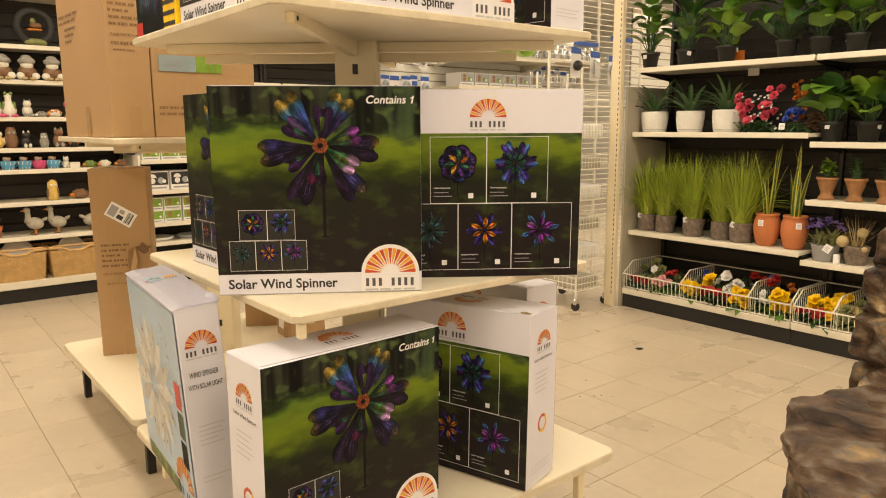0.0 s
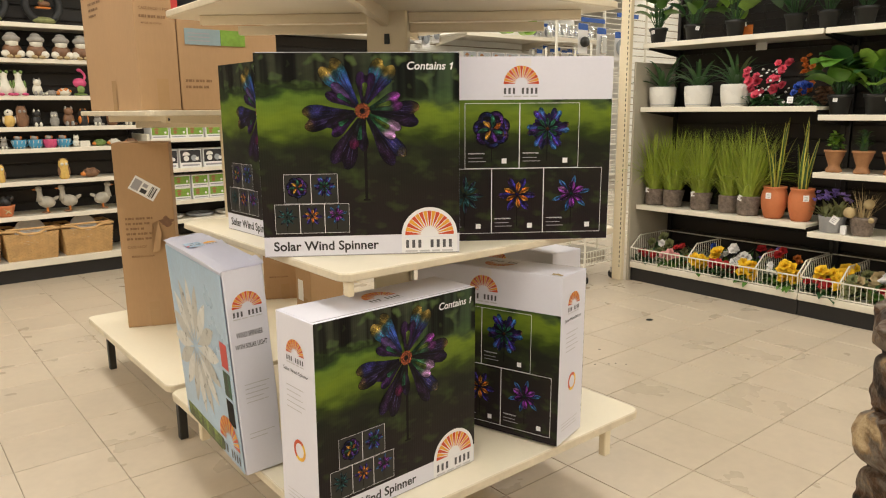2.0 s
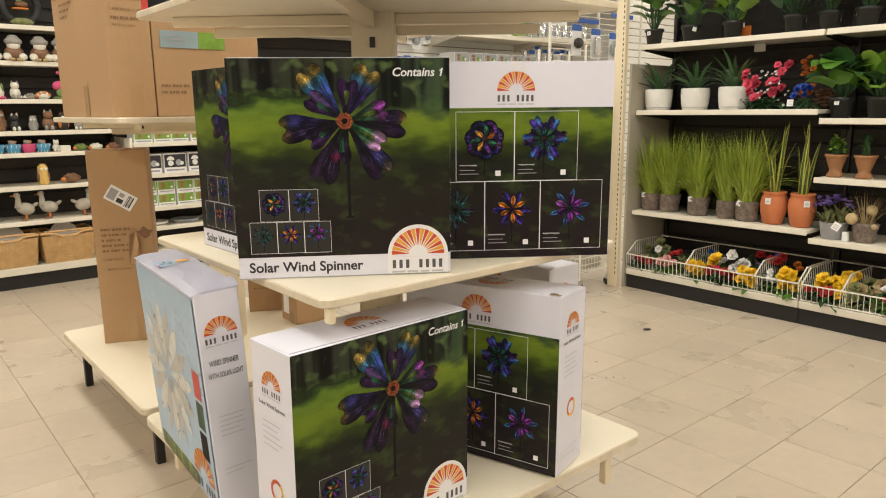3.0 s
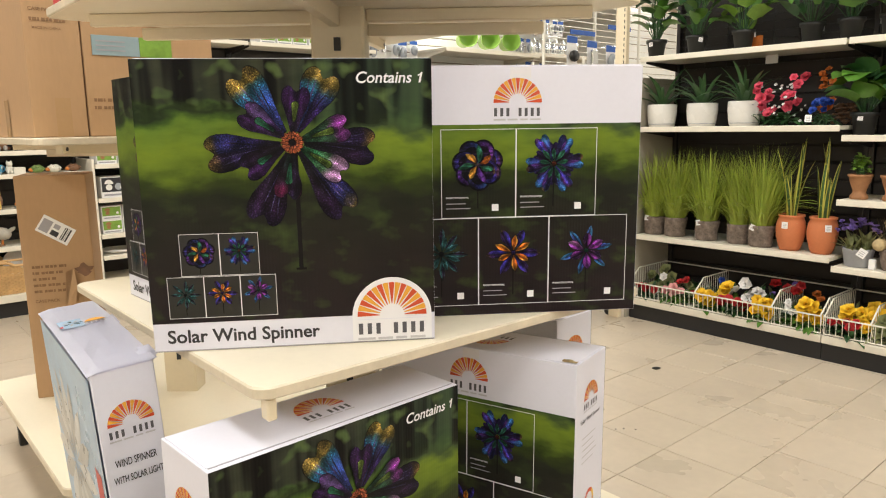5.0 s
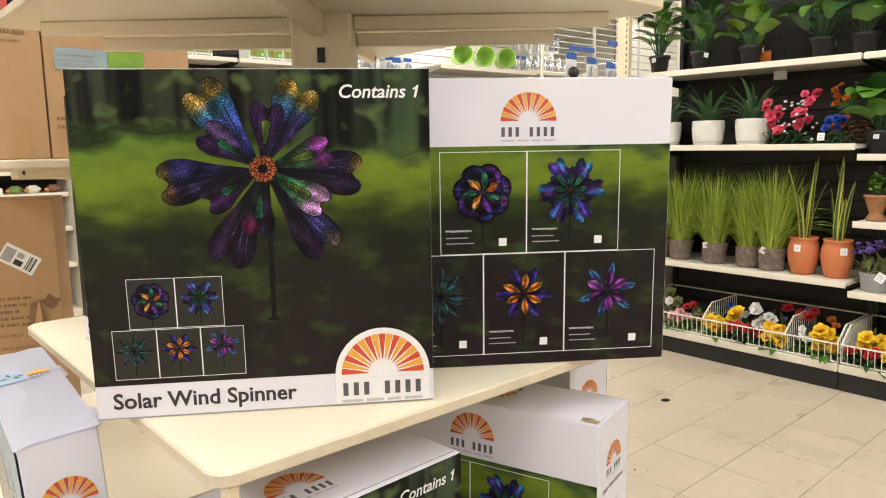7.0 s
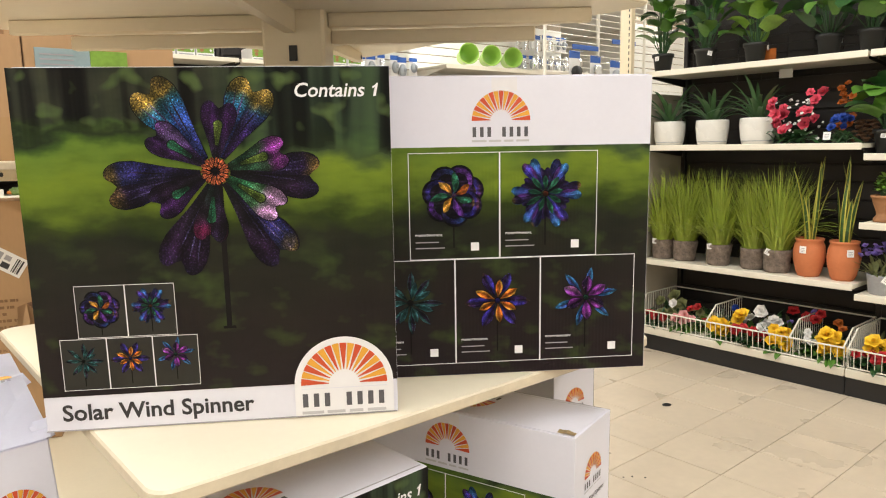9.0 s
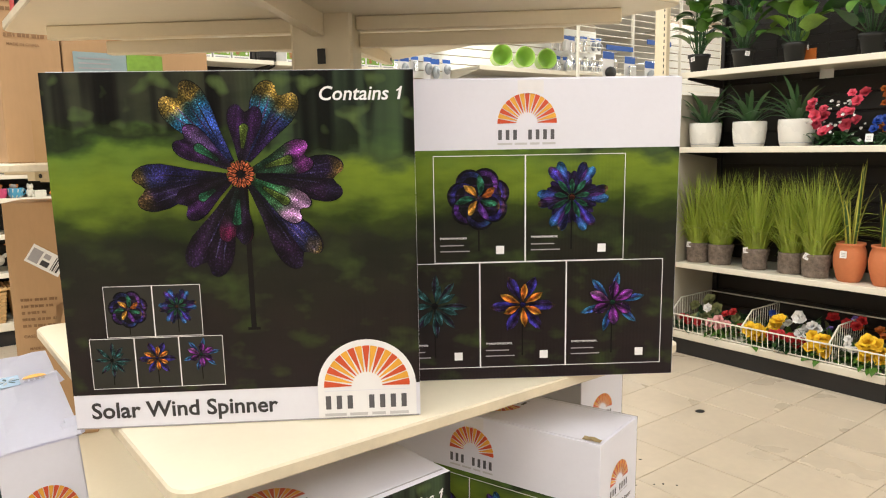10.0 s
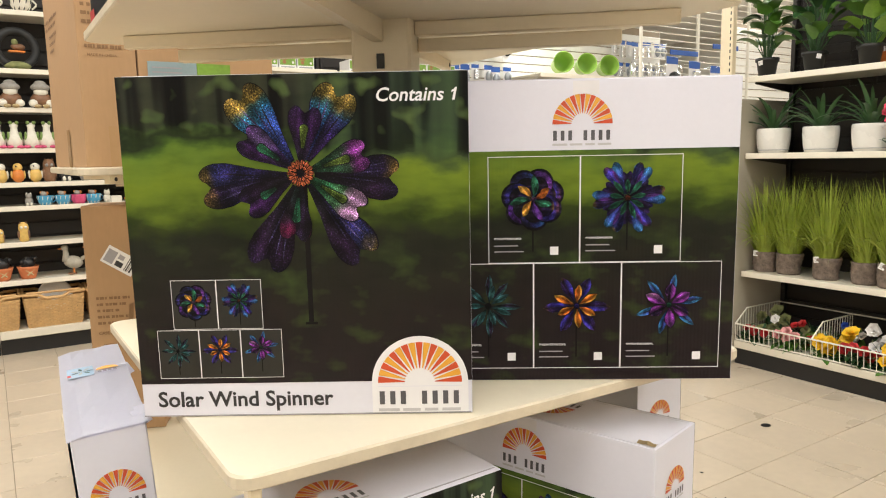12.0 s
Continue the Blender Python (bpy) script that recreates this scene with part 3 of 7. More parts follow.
def add_leaf(vs, fs, base, yaw, pitch, length, width, droop=0.6, seg=6, shape="leaf", fold=0.12, twist=0.0):
    """A leaf or blade from its base: it starts at a pitch above the level and droops along its length."""
    p = Vector(base)
    i0, ang = len(vs), radians(pitch)
    step = length / seg
    cy, sy = math.cos(radians(yaw)), math.sin(radians(yaw))
    for k in range(seg + 1):
        s = k / seg
        if shape == "leaf":
            w = width * (math.sin(math.pi * min(s * 0.93 + 0.07, 1.0)) ** 0.8)
        elif shape == "heart":
            w = width * max(0.02, (1 - (2 * s - 0.7) ** 2 / 1.69) ** 0.5 if s < 1 else 0.02) if s > 0.12 else width * s * 5.5
        elif shape == "sword":
            w = width * (1 - s) ** 0.55 * (0.75 + 0.5 * s)
        else:
            w = width * (1 - s) ** 0.7
        tw = radians(twist) * s
        side = Vector((-sy * math.cos(tw), cy * math.cos(tw), math.sin(tw)))
        up = Vector((-cy * math.sin(ang), -sy * math.sin(ang), math.cos(ang)))
        for e in (-1, 0, 1):
            q = p + side * (e * w / 2) + up * (abs(e) * fold * w)
            vs.append((q.x, q.y, q.z))
        d = Vector((cy * math.cos(ang), sy * math.cos(ang), math.sin(ang)))
        p = p + d * step
        ang -= radians(droop * 60) / seg
    for k in range(seg):
        a = i0 + 3 * k
        fs.append((a, a + 1, a + 4, a + 3))
        fs.append((a + 1, a + 2, a + 5, a + 4))


def pydata(vs, fs, mats, smooth=True, mi=None):
    me = bpy.data.meshes.new("mesh")
    me.from_pydata(vs, [], fs)
    for q in (mats if isinstance(mats, (list, tuple)) else [mats]):
        me.materials.append(q)
    if smooth:
        me.polygons.foreach_set("use_smooth", [True] * len(fs))
    if mi is not None:
        me.polygons.foreach_set("material_index", mi)
    return me


def text_mesh(body, width, material, shear=0.0, bold=0.0):
    """Words as a flat mesh, scaled to a width, with the lower left corner at the origin."""
    cu = bpy.data.curves.new("words", "FONT")
    cu.body, cu.size, cu.shear, cu.offset, cu.resolution_u, cu.fill_mode = body, 1.0, shear, bold, 3, "FRONT"
    ob = bpy.data.objects.new("words", cu)
    scene.collection.objects.link(ob)
    me = bpy.data.meshes.new_from_object(ob.evaluated_get(bpy.context.evaluated_depsgraph_get()))
    bpy.data.objects.remove(ob)
    co = np.zeros(len(me.vertices) * 3)
    me.vertices.foreach_get("co", co)
    co = co.reshape(-1, 3)
    k = width / (co[:, 0].max() - co[:, 0].min())
    co[:, 0] = (co[:, 0] - co[:, 0].min()) * k
    co[:, 1] = co[:, 1] * k
    me.vertices.foreach_set("co", co.ravel())
    me.materials.clear()
    me.materials.append(material)
    return me

# ---- the room ----
FX0, FX1, FY0, FY1 = -4.0, 11.5, -3.5, 10.5
floor = solo("floor", box(FX0, FX1, FY0, FY1, -0.12, -0.004), M["grout"], "beige ceramic floor tiles with dark grout joints", "floor", kind="structure")
ceiling = solo("ceiling", box(FX0, FX1, FY0, FY1, CEILING, CEILING + 0.1), M["ceil"], "plain white shop ceiling", "ceiling", kind="structure")
solo("wall_west", box(FX0 - 0.15, FX0, FY0, FY1, 0, CEILING), M["wall"], "plain off-white shop wall", "wall", kind="structure")
solo("wall_east", box(FX1, FX1 + 0.15, FY0, FY1, 0, CEILING), M["wall"], "plain off-white shop wall", "wall", kind="structure")
solo("wall_south", box(FX0 - 0.15, FX1 + 0.15, FY0 - 0.15, FY0, 0, CEILING), M["wall"], "plain off-white shop wall", "wall", kind="structure")
solo("wall_north", box(FX0 - 0.15, FX1 + 0.15, FY1, FY1 + 0.15, 0, CEILING), M["wall"], "plain off-white shop wall", "wall", kind="structure")


# ---- the island display tables ----
def island(name, label, x0, x1, y0, y1, deck_z, levels, post, post_top, black_feet=False):
    """A display table: a low deck and upper boards on a middle post, with rails across the corners."""
    t = thing(name, label, "display stand")
    part("deck", rounded_slab(x0, x1, y0, y1, deck_z - 0.028, deck_z, 0.035), [M["board"], M["board_edge"]], t, "cream laminate deck board")
    turn = Matrix.Translation((post[0], post[1], 0)) @ Matrix.Rotation(radians(-42), 4, "Z")
    ob = part("post", box(-0.063, 0.063, -0.05, 0.05, 0.0, post_top, 0.006), M["steel"], t, "cream enamelled steel post")
    ob.matrix_local = turn
    for z in np.arange(0.40, post_top, 0.27):
        part("slot", box(-0.008, 0.008, -0.0535, -0.0505, z, z + 0.030), M["black"], ob)
    if not black_feet:
        for lx, ly in ((x0 + 0.045, y1 - 0.20), (x0 + 0.045, y0 + 0.16), (x1 - 0.15, y0 + 0.03), (x1 - 0.15, y1 - 0.05)):
            part("bracket_foot", box(lx - 0.015, lx + 0.015, ly - 0.013, ly + 0.013, deck_z - 0.125, deck_z - 0.0285, 0.003), M["steel"], t)
    else:
        for lx, ly in ((x0 + 0.075, y0 + 0.10), (x0 + 0.075, y1 - 0.10), (x1 - 0.08, y0 + 0.10), (x1 - 0.08, y1 - 0.10)):
            part("leg", box(lx - 0.016, lx + 0.016, ly - 0.016, ly + 0.016, 0.0, deck_z - 0.0285, 0.003), M["black"], t)
    ob = part("deck_beam", box(-0.55, 0.55, -0.03, 0.03, deck_z - 0.11, deck_z - 0.0285, 0.004), M["steel"], t)
    ob.matrix_local = turn
    for z, bx0, bx1, by0, by1 in levels:
        part("shelf_board", rounded_slab(bx0, bx1, by0, by1, z - 0.021, z, 0.032), [M["board"], M["board_edge"]], t, "cream laminate shelf board with worn edges")
        for h0, h1, half, yy in ((0.0215, 0.050, 0.60, 0.0), (0.051, 0.079, 0.49, 0.035)):
            for sx in (-1, 1):
                ob = part("rail", box(min(sx * 0.064, sx * half), max(sx * 0.064, sx * half), yy - 0.012, yy + 0.012, z - h1, z - h0, 0.002), M["steel"], t)
                ob.matrix_local = turn
        tips = ((bx0, by0), (bx1, by1))
        for tx, ty in tips:
            a = Vector((post[0], post[1], 0))
            b = Vector((tx, ty, 0))
            d = (b - a).normalized()
            a, b = a + d * 0.052, b - d * 0.11
            w = Vector((-d.y, d.x, 0)) * 0.011
            bm = bmesh.new()
            lo = [(a, z - 0.0215), (b, z - 0.0215), (b, z - 0.046), (a, z - 0.066)]
            p = [bm.verts.new((q.x - w.x, q.y - w.y, zz)) for q, zz in lo]
            r = [bm.verts.new((q.x + w.x, q.y + w.y, zz)) for q, zz in lo]
            bm.faces.new(p), bm.faces.new(r[::-1])
            for k in range(4):
                bm.faces.new((p[k], r[k], r[(k + 1) % 4], p[(k + 1) % 4]))
            bmesh.ops.recalc_face_normals(bm, faces=bm.faces)
            arm = part("bracket", bm, M["steel"], t)
            bm = bmesh.new()
            c = b - d * 0.02
            add_tube(bm, c - w * 1.15, c + w * 1.15, 0.006, 10)
            bolt = part("bolt", bm, M["black"], arm)
            bolt.location = (0, 0, z - 0.034)
        if z < 1.0:
            part("corner_peg", box(bx0 + 0.020, bx0 + 0.038, by0 + 0.010, by0 + 0.034, z - 0.060, z - 0.0215, 0.003), M["steel"], t)
    return t


island("display_table", "cream display table with a low deck, shelf boards and steel post", 0.60, 1.757, 1.262, 2.45, 0.292,
       [(0.906, 0.676, 1.70, 1.344, 2.405), (1.600, 0.67, 1.72, 1.375, 2.40)], (1.19, 1.868), 2.4)
island("display_table", "second cream display table stacked with brown cartons", 0.628, 1.79, 2.56, 3.775, 0.265,
       [(1.285, 0.66, 1.70, 2.62, 3.62)], (1.22, 3.16), 1.26, black_feet=True)

# ---- printed product boxes ----
BW, BD, BH = 0.507, 0.155, 0.513


class Print:
    """Flat printed shapes, laid one on another over a face of a box."""

    def __init__(self, face, w=BW, d=BD, h=BH):
        self.face, self.w, self.d, self.h = face, w, d, h
        self.items = []

    def at(self, u, v, off):
        w, d, h = self.w, self.d, self.h
        return {"front": (u, -off, v), "back": (w - u, d + off, v), "left": (-off, d - u, v), "right": (w + off, u, v), "top": (u, v, h + off)}[self.face]

    def plane(self, off):
        o, x, y = Vector(self.at(0, 0, off)), Vector(self.at(1, 0, off)), Vector(self.at(0, 1, off))
        x, y = x - o, y - o
        m = Matrix((x, y, x.cross(y))).transposed().to_4x4()
        return Matrix.Translation(o) @ m

    def poly(self, pts, material, layer, uvs=None):
        self.items.append((pts, material, layer, uvs))
        return self

    def rect(self, u0, v0, u1, v1, material, layer):
        return self.poly([(u0, v0), (u1, v0), (u1, v1), (u0, v1)], material, layer)

    def outline(self, u0, v0, u1, v1, w, material, layer):
        self.rect(u0, v0, u1, v0 + w, material, layer)
        self.rect(u0, v1 - w, u1, v1, material, layer)
        self.rect(u0, v0 + w, u0 + w, v1 - w, material, layer)
        self.rect(u1 - w, v0 + w, u1, v1 - w, material, layer)

    def part(self, name, parent, label=""):
        mats, vs, fs, mi, uvs = [], [], [], [], []
        for pts, material, layer, uv in self.items:
            if material not in mats:
                mats.append(material)
            i = len(vs)
            vs += [self.at(u, v, 0.0006 * layer) for u, v in pts]
            fs.append(tuple(range(i, i + len(pts))))
            mi.append(mats.index(material))
            uvs += uv or [(u / self.w, v / self.h) for u, v in pts]
        me = pydata(vs, fs, mats, smooth=False, mi=mi)
        lay = me.uv_layers.new(name="UVMap")
        lay.data.foreach_set("uv", [c for p in me.polygons for k in p.vertices for c in uvs[k]])
        self.items = []
        return part(name, me, None, parent, label)

    def words(self, body, u, v, width, material, layer, parent, shear=0.0, bold=0.0, name="lettering"):
        ob = part(name, text_mesh(body, width, material, shear, bold), None, parent)
        ob.matrix_local = self.plane(0.0006 * layer) @ Matrix.Translation((u, v, 0))
        return ob


def petal_shape(length, width, r0=0.02, notch=0.07):
    """A heart-ended petal along +s."""
    side = [(r0, 0.07 * width), (0.22 * length, 0.12 * width), (0.42 * length, 0.24 * width), (0.60 * length, 0.38 * width), (0.72 * length, 0.47 * width)]
    lobe = [(0.83 * length + 0.17 * length * math.sin(radians(a)), 0.27 * width + 0.225 * width * math.cos(radians(a))) for a in range(0, 160, 20)]
    half = side + lobe
    return [(s, -w) for s, w in half] + [((1 - notch) * length * 0.97, 0.0)] + [(s, w) for s, w in half[::-1]]


def drop_shape(s0, s1, width):
    n = 9
    a = [(s0 + (s1 - s0) * k / n, width * 0.5 * math.sin(math.pi * (k / n) ** 1.35)) for k in range(n + 1)]
    return a + [(s, -w) for s, w in a[-2:0:-1]]


def slot_shape(s0, s1, width):
    """A cut-out, narrow at its root and round at its end."""
    r = width / 2
    arc = [(s1 - r + r * math.cos(radians(a)), r * math.sin(radians(a))) for a in range(-80, 81, 20)]
    return [(s0, -0.16 * width)] + arc + [(s0, 0.16 * width)]


def put_petal(pr, c, ang, pts, material, layer, length):
    ca, sa = math.cos(radians(ang)), math.sin(radians(ang))
    pr.poly([(c[0] + s * ca - w * sa, c[1] + s * sa + w * ca) for s, w in pts], material, layer, [(s / length, w / length + round(ang) % 37) for s, w in pts])


def disc(c, r, n=20, a0=0, a1=360):
    k = n if a1 - a0 == 360 else n + 1
    return [(c[0] + r * math.cos(radians(a0 + (a1 - a0) * i / n)), c[1] + r * math.sin(radians(a0 + (a1 - a0) * i / n))) for i in range(k)]


def sun_mark(pr, cu, v0, r, layer, parent, tag=True, squeeze=1.0):
    """Half a sun with red and golden rays over a row of dark bars."""
    h, w = 0.33 * r, 2 * r * squeeze
    x = cu - w / 2
    pr.rect(x, v0 - 0.09 * r, x + w, v0 - 0.075 * r, M["card"], layer - 0.3)
    mark = pr.part("sun_emblem", parent, "half sun with red and golden rays")
    for k in range(8):
        if k != 3:
            u0 = x + w * k * 0.1265
            pr.rect(u0 + w * 0.012, v0 - 0.20 * r - h, u0 + w * 0.074, v0 - 0.20 * r, M["mark"], layer)
            pr.part("letter_bar", mark)
    if tag:
        for k in range(4):
            u0, ln = x + w * (0.0, 0.29, 0.55, 0.76)[k], w * (0.25, 0.21, 0.16, 0.22)[k]
            pr.rect(u0, v0 - 0.20 * r - h - 0.17 * r, u0 + ln, v0 - 0.20 * r - h - 0.10 * r, M["pale_ink"], layer)
            pr.part("letter_bar", mark)
    n = 17
    for k in range(n):
        a0, a1 = 180 * k / n, 180 * (k + 1) / n
        mid, wi, wo = (a0 + a1) / 2, 0.14 * (a1 - a0), 0.45 * (a1 - a0)
        pr.poly([(cu + squeeze * rr * math.cos(radians(a)), v0 + rr * math.sin(radians(a))) for rr, a in ((0.36 * r, mid - wi), (r, mid - wo), (1.003 * r, mid), (r, mid + wo), (0.36 * r, mid + wi))],
                M["ray_red"] if k % 2 == 0 else M["ray_gold"], layer)
        pr.part("ray", mark)
    return mark


def folded_petal(pr, c, ang, pts, material, shade, layer, length, streak=0.0):
    """A printed petal with one half in its own shade and a thin ridge."""
    put_petal(pr, c, ang, pts, material, layer, length)
    low = [(s, w * 0.96) for s, w in pts if w >= -1e-6]
    s0, s1 = min(s for s, w in pts), max(s for s, w in pts)
    if low[0][0] > low[-1][0]:
        low = low[::-1]
    if low[-1][1] > 1e-6:
        low.append((s1, 0.0))
    put_petal(pr, c, ang, [(s0, 0.0)] + [q for q in low if q != (s0, 0.0)], shade, layer + 0.25, length)
    if streak:
        put_petal(pr, c, ang, drop_shape(s0 + 0.25 * (s1 - s0), s0 + 0.86 * (s1 - s0), streak), M["p_gleam"], layer + 0.45, length)


def small_flower(pr, c, r, style, layer, parent=None):
    """One of the five small spinners; with a parent each petal becomes a piece of its own."""
    def done():
        if parent:
            pr.part("petal", parent)

    if style == 0:  # layered disc with swirled blades
        for k in range(7):
            a = k * 0.8976 + 0.3
            o = (c[0] + 0.56 * r * math.cos(a), c[1] + 0.56 * r * math.sin(a))
            for q, m, rr in ((0, "p_rim", 0.45), (1, ("p_indigo", "p_violet", "p_blue2")[k % 3], 0.435), (2, ("p_purple", "p_dark", "p_dark")[k % 3], 0.33)):
                pr.poly(disc((o[0] - 0.07 * q * r * math.cos(a), o[1] - 0.07 * q * r * math.sin(a)), rr * r, 18), M[m], layer + 0.2 * k + 0.06 * q, [(0.5 + 0.5 * math.cos(j * 0.349), 0.5 * math.sin(j * 0.349) + k) for j in range(18)])
            done()
        for k in range(7):
            pts = drop_shape(0.05 * r, (0.74 if k % 2 else 0.62) * r, 0.25 * r)
            put_petal(pr, c, 51.4 * k + 20, [(s, w + 0.42 * r * (s / r) ** 2) for s, w in pts], M[("p_orange", "p_green", "p_gold", "p_green", "p_gold", "p_violet", "p_green")[k]], layer + 1.7 + 0.05 * k, r)
            done()
    elif style == 1:  # heart petals, blue and green
        for k in range(6):
            put_petal(pr, c, 60 * k + 33, petal_shape(0.70 * r, 0.34 * r, 0.1 * r), M["p_purple"], layer + 0.03 * k, r)
            done()
        for k in range(6):
            ang, ln = 60 * k + (5, 1, -1, 3, 2, 0)[k], (1.0, 0.98, 1.0, 0.93, 0.95, 0.97)[k] * r
            folded_petal(pr, c, ang, petal_shape(ln, 0.50 * r, 0.1 * r), M["p_blue2"], M[("p_purple", "p_half", "p_indigo")[k % 3]], layer + 0.3 + 0.05 * k, r, 0.05 * r)
            put_petal(pr, c, ang, drop_shape(0.36 * ln, 0.86 * ln, 0.09 * r), M["p_violet"], layer + 1.1 + 0.05 * k, r)
            done()
        for k in range(9):
            put_petal(pr, c, 40 * k + 10, drop_shape(0.08 * r, (0.60 if k % 2 else 0.50) * r, 0.14 * r), M["p_green"], layer + 1.5 + 0.05 * k, r)
            done()
    else:
        out, half, inn = {2: ("p_teal", "p_rim", "p_teal"), 3: ("p_indigo", "p_purple", "p_orange"), 4: ("p_sky", "p_blue2", "p_lilac")}[style]
        for k in range(6 if style != 2 else 8):
            ang = (60 if style != 2 else 45) * k + (-3, 5, -3, 4, 0, 6, 3, -4)[k] + (14 if style == 4 else 0)
            folded_petal(pr, c, ang, drop_shape(0.12 * r, (1.0, 0.92, 0.96)[k % 3] * r, (0.30 if style == 3 else 0.20) * r), M[out], M[half], layer + 0.05 * k, r, 0.035 * r)
            done()
        for k in range(6 if style != 2 else 7):
            ang, ln = (60 if style != 2 else 51.4) * k + 30 + (0, -7, 5, -4, 6, 2, 0)[k], (0.72, 0.66, 0.76, 0.64)[k % 4] * r
            wd = {2: 0.20, 3: 0.24, 4: 0.34}[style] * r
            put_petal(pr, c, ang, drop_shape(0.05 * r, ln, wd), M["p_rim"], layer + 0.8 + 0.05 * k, r)
            main = "p_rose" if style == 4 and k == 2 else "p_gold" if style == 3 else inn
            folded_petal(pr, c, ang, drop_shape(0.06 * r, ln * 0.97, wd * 0.88), M[main], M[inn] if style != 4 else M["p_purple"] if k % 2 else M["p_lilac"], layer + 1.3 + 0.05 * k, r)
            if style == 3:
                put_petal(pr, c, ang, drop_shape(0.14 * r, ln * 0.86, wd * 0.5), M["p_orange"], layer + 1.75 + 0.05 * k, r)
            if style == 4 and k % 2:
                for j in range(5):
                    s, w = ln * (0.42 + 0.12 * j), wd * (0.22, -0.2, 0.1, -0.25, 0.15)[j]
                    put_petal(pr, c, ang, [(s, w - 0.012 * r), (s + 0.024 * r, w), (s, w + 0.012 * r)], M["p_rose"], layer + 1.9, r)
            done()
    hub = {0: "p_rose", 1: "copper", 2: "p_rim", 3: "p_indigo", 4: "p_green"}[style]
    pr.poly(disc(c, (0.06 if style == 0 else 0.10) * r, 10), M["p_rim"], layer + 2.4, None)
    pr.poly(disc(c, (0.045 if style == 0 else 0.07) * r, 10), M[hub], layer + 2.6, [(0.5, 0.1 * j) for j in range(10)])
    done()


def front_art(box_thing):
    pr = Print("front")
    pr.rect(0.0003, 0.053, BW - 0.0003, BH - 0.0002, M["garden"], 1)
    art = pr.part("front_picture", box_thing, "photograph of a dark park lawn")
    # the large spinner
    c = (0.2615, 0.3715)
    pr.rect(c[0] + 0.001, 0.146, c[0] + 0.0085, c[1], M["stem"], 2)
    pr.rect(c[0] - 0.004, 0.144, c[0] + 0.014, 0.148, M["stem"], 2.2)
    pr.part("spinner_stem", art)
    outer = ((-4, "p_dark", "p_purple", 0.143), (62, "p_violet2", "p_blue", 0.135), (127, "p_blue", "p_blue", 0.147), (188, "p_half", "p_purple", 0.149), (246, "p_dark", "p_dark", 0.152), (306, "p_dark", "p_half", 0.156))
    for k, (ang, m, shade, ln) in enumerate(outer):
        pts = petal_shape(ln, 0.068)
        put_petal(pr, c, ang, pts, M["p_rim"], 3 + 0.1 * k, ln)
        folded_petal(pr, c, ang, [(0.002 + s * 0.98, w * 0.965) for s, w in pts], M[m], M[shade], 3.6 + 0.1 * k, ln)
        for q in (-0.42, -0.16, 0.2, 0.46):
            put_petal(pr, c, ang, [(s, w + q * 0.062 * (s / ln) ** 1.6) for s, w in drop_shape(0.05, (0.86 if q > 0 else 0.78) * ln, 0.0026)], M["p_gleam"] if q > -0.2 else M["p_rim"], 4.4 + 0.1 * k, ln)
        pr.part("petal", art)
    inner = ((83, "p_plum", "p_plum", 0.096), (146, "p_sheen", "p_plum", 0.100), (16, "p_mag", "p_mag", 0.103), (-33, "p_pink", "p_pink", 0.106), (262, "p_wine", "p_dark", 0.100), (210, "p_dark", "p_plum", 0.098))
    for k, (ang, m, shade, ln) in enumerate(inner):
        pts = petal_shape(ln, 0.050, 0.015)
        put_petal(pr, c, ang, pts, M["p_rim"], 5 + 0.1 * k, ln)
        folded_petal(pr, c, ang, [(0.001 + s * 0.975, w * 0.95) for s, w in pts], M[m], M[shade], 5.4 + 0.1 * k, ln)
        # the cut-out slot
        a0, a1 = (0.036, 0.73 * ln) if k != 5 else (0.042, 0.70 * ln)
        put_petal(pr, c, ang, slot_shape(a0 - 0.002, a1 + 0.0015, 0.0150), M["p_rim"], 6.1 + 0.1 * k, ln)
        put_petal(pr, c, ang, slot_shape(a0, a1, 0.0120), M["p_lawn"] if k in (0, 2, 3) else M["p_green"], 6.5 + 0.1 * k, ln)
        pr.part("petal", art)
    pr.poly(disc(c, 0.0185, 18), M["p_rim"], 7.3, [(0.5, 0.1 * j) for j in range(18)])
    for ring, (n, rr, w0) in enumerate(((14, 0.0205, 0.0062), (10, 0.0125, 0.0050))):
        for k in range(n):
            put_petal(pr, c, 360 * k / n + 9 * ring, drop_shape(rr * 0.42, rr, w0), M["copper"], 7.6 + 0.5 * ring + 0.02 * k, rr)
    pr.poly(disc(c, 0.0042, 10), M["p_rim"], 8.8, [(0.5, 0.1 * j) for j in range(10)])
    pr.part("spinner_hub", art, "copper flower hub")
    # the row of small models
    for u0, v0, u1, v1 in ((0.057, 0.139, 0.125, 0.215), (0.125, 0.139, 0.193, 0.215), (0.031, 0.062, 0.094, 0.138), (0.094, 0.062, 0.157, 0.138), (0.157, 0.062, 0.220, 0.138)):
        pr.rect(u0, v0, u1, v1, M["cell"], 2)
        pr.outline(u0, v0, u1, v1, 0.0008, M["white_ink"], 3)
    pr.part("model_grid", art, "thin white frames of the small pictures")
    for k, (u, v) in enumerate(((0.090, 0.181), (0.159, 0.183), (0.061, 0.106), (0.125, 0.107), (0.188, 0.110))):
        pr.rect(u - 0.0007, v - 0.038, u + 0.0007, v, M["stem"], 3)
        small_flower(pr, (u, v), 0.028, k, 3.6, pr.part("small_spinner", box_thing, "small pictured spinner"))
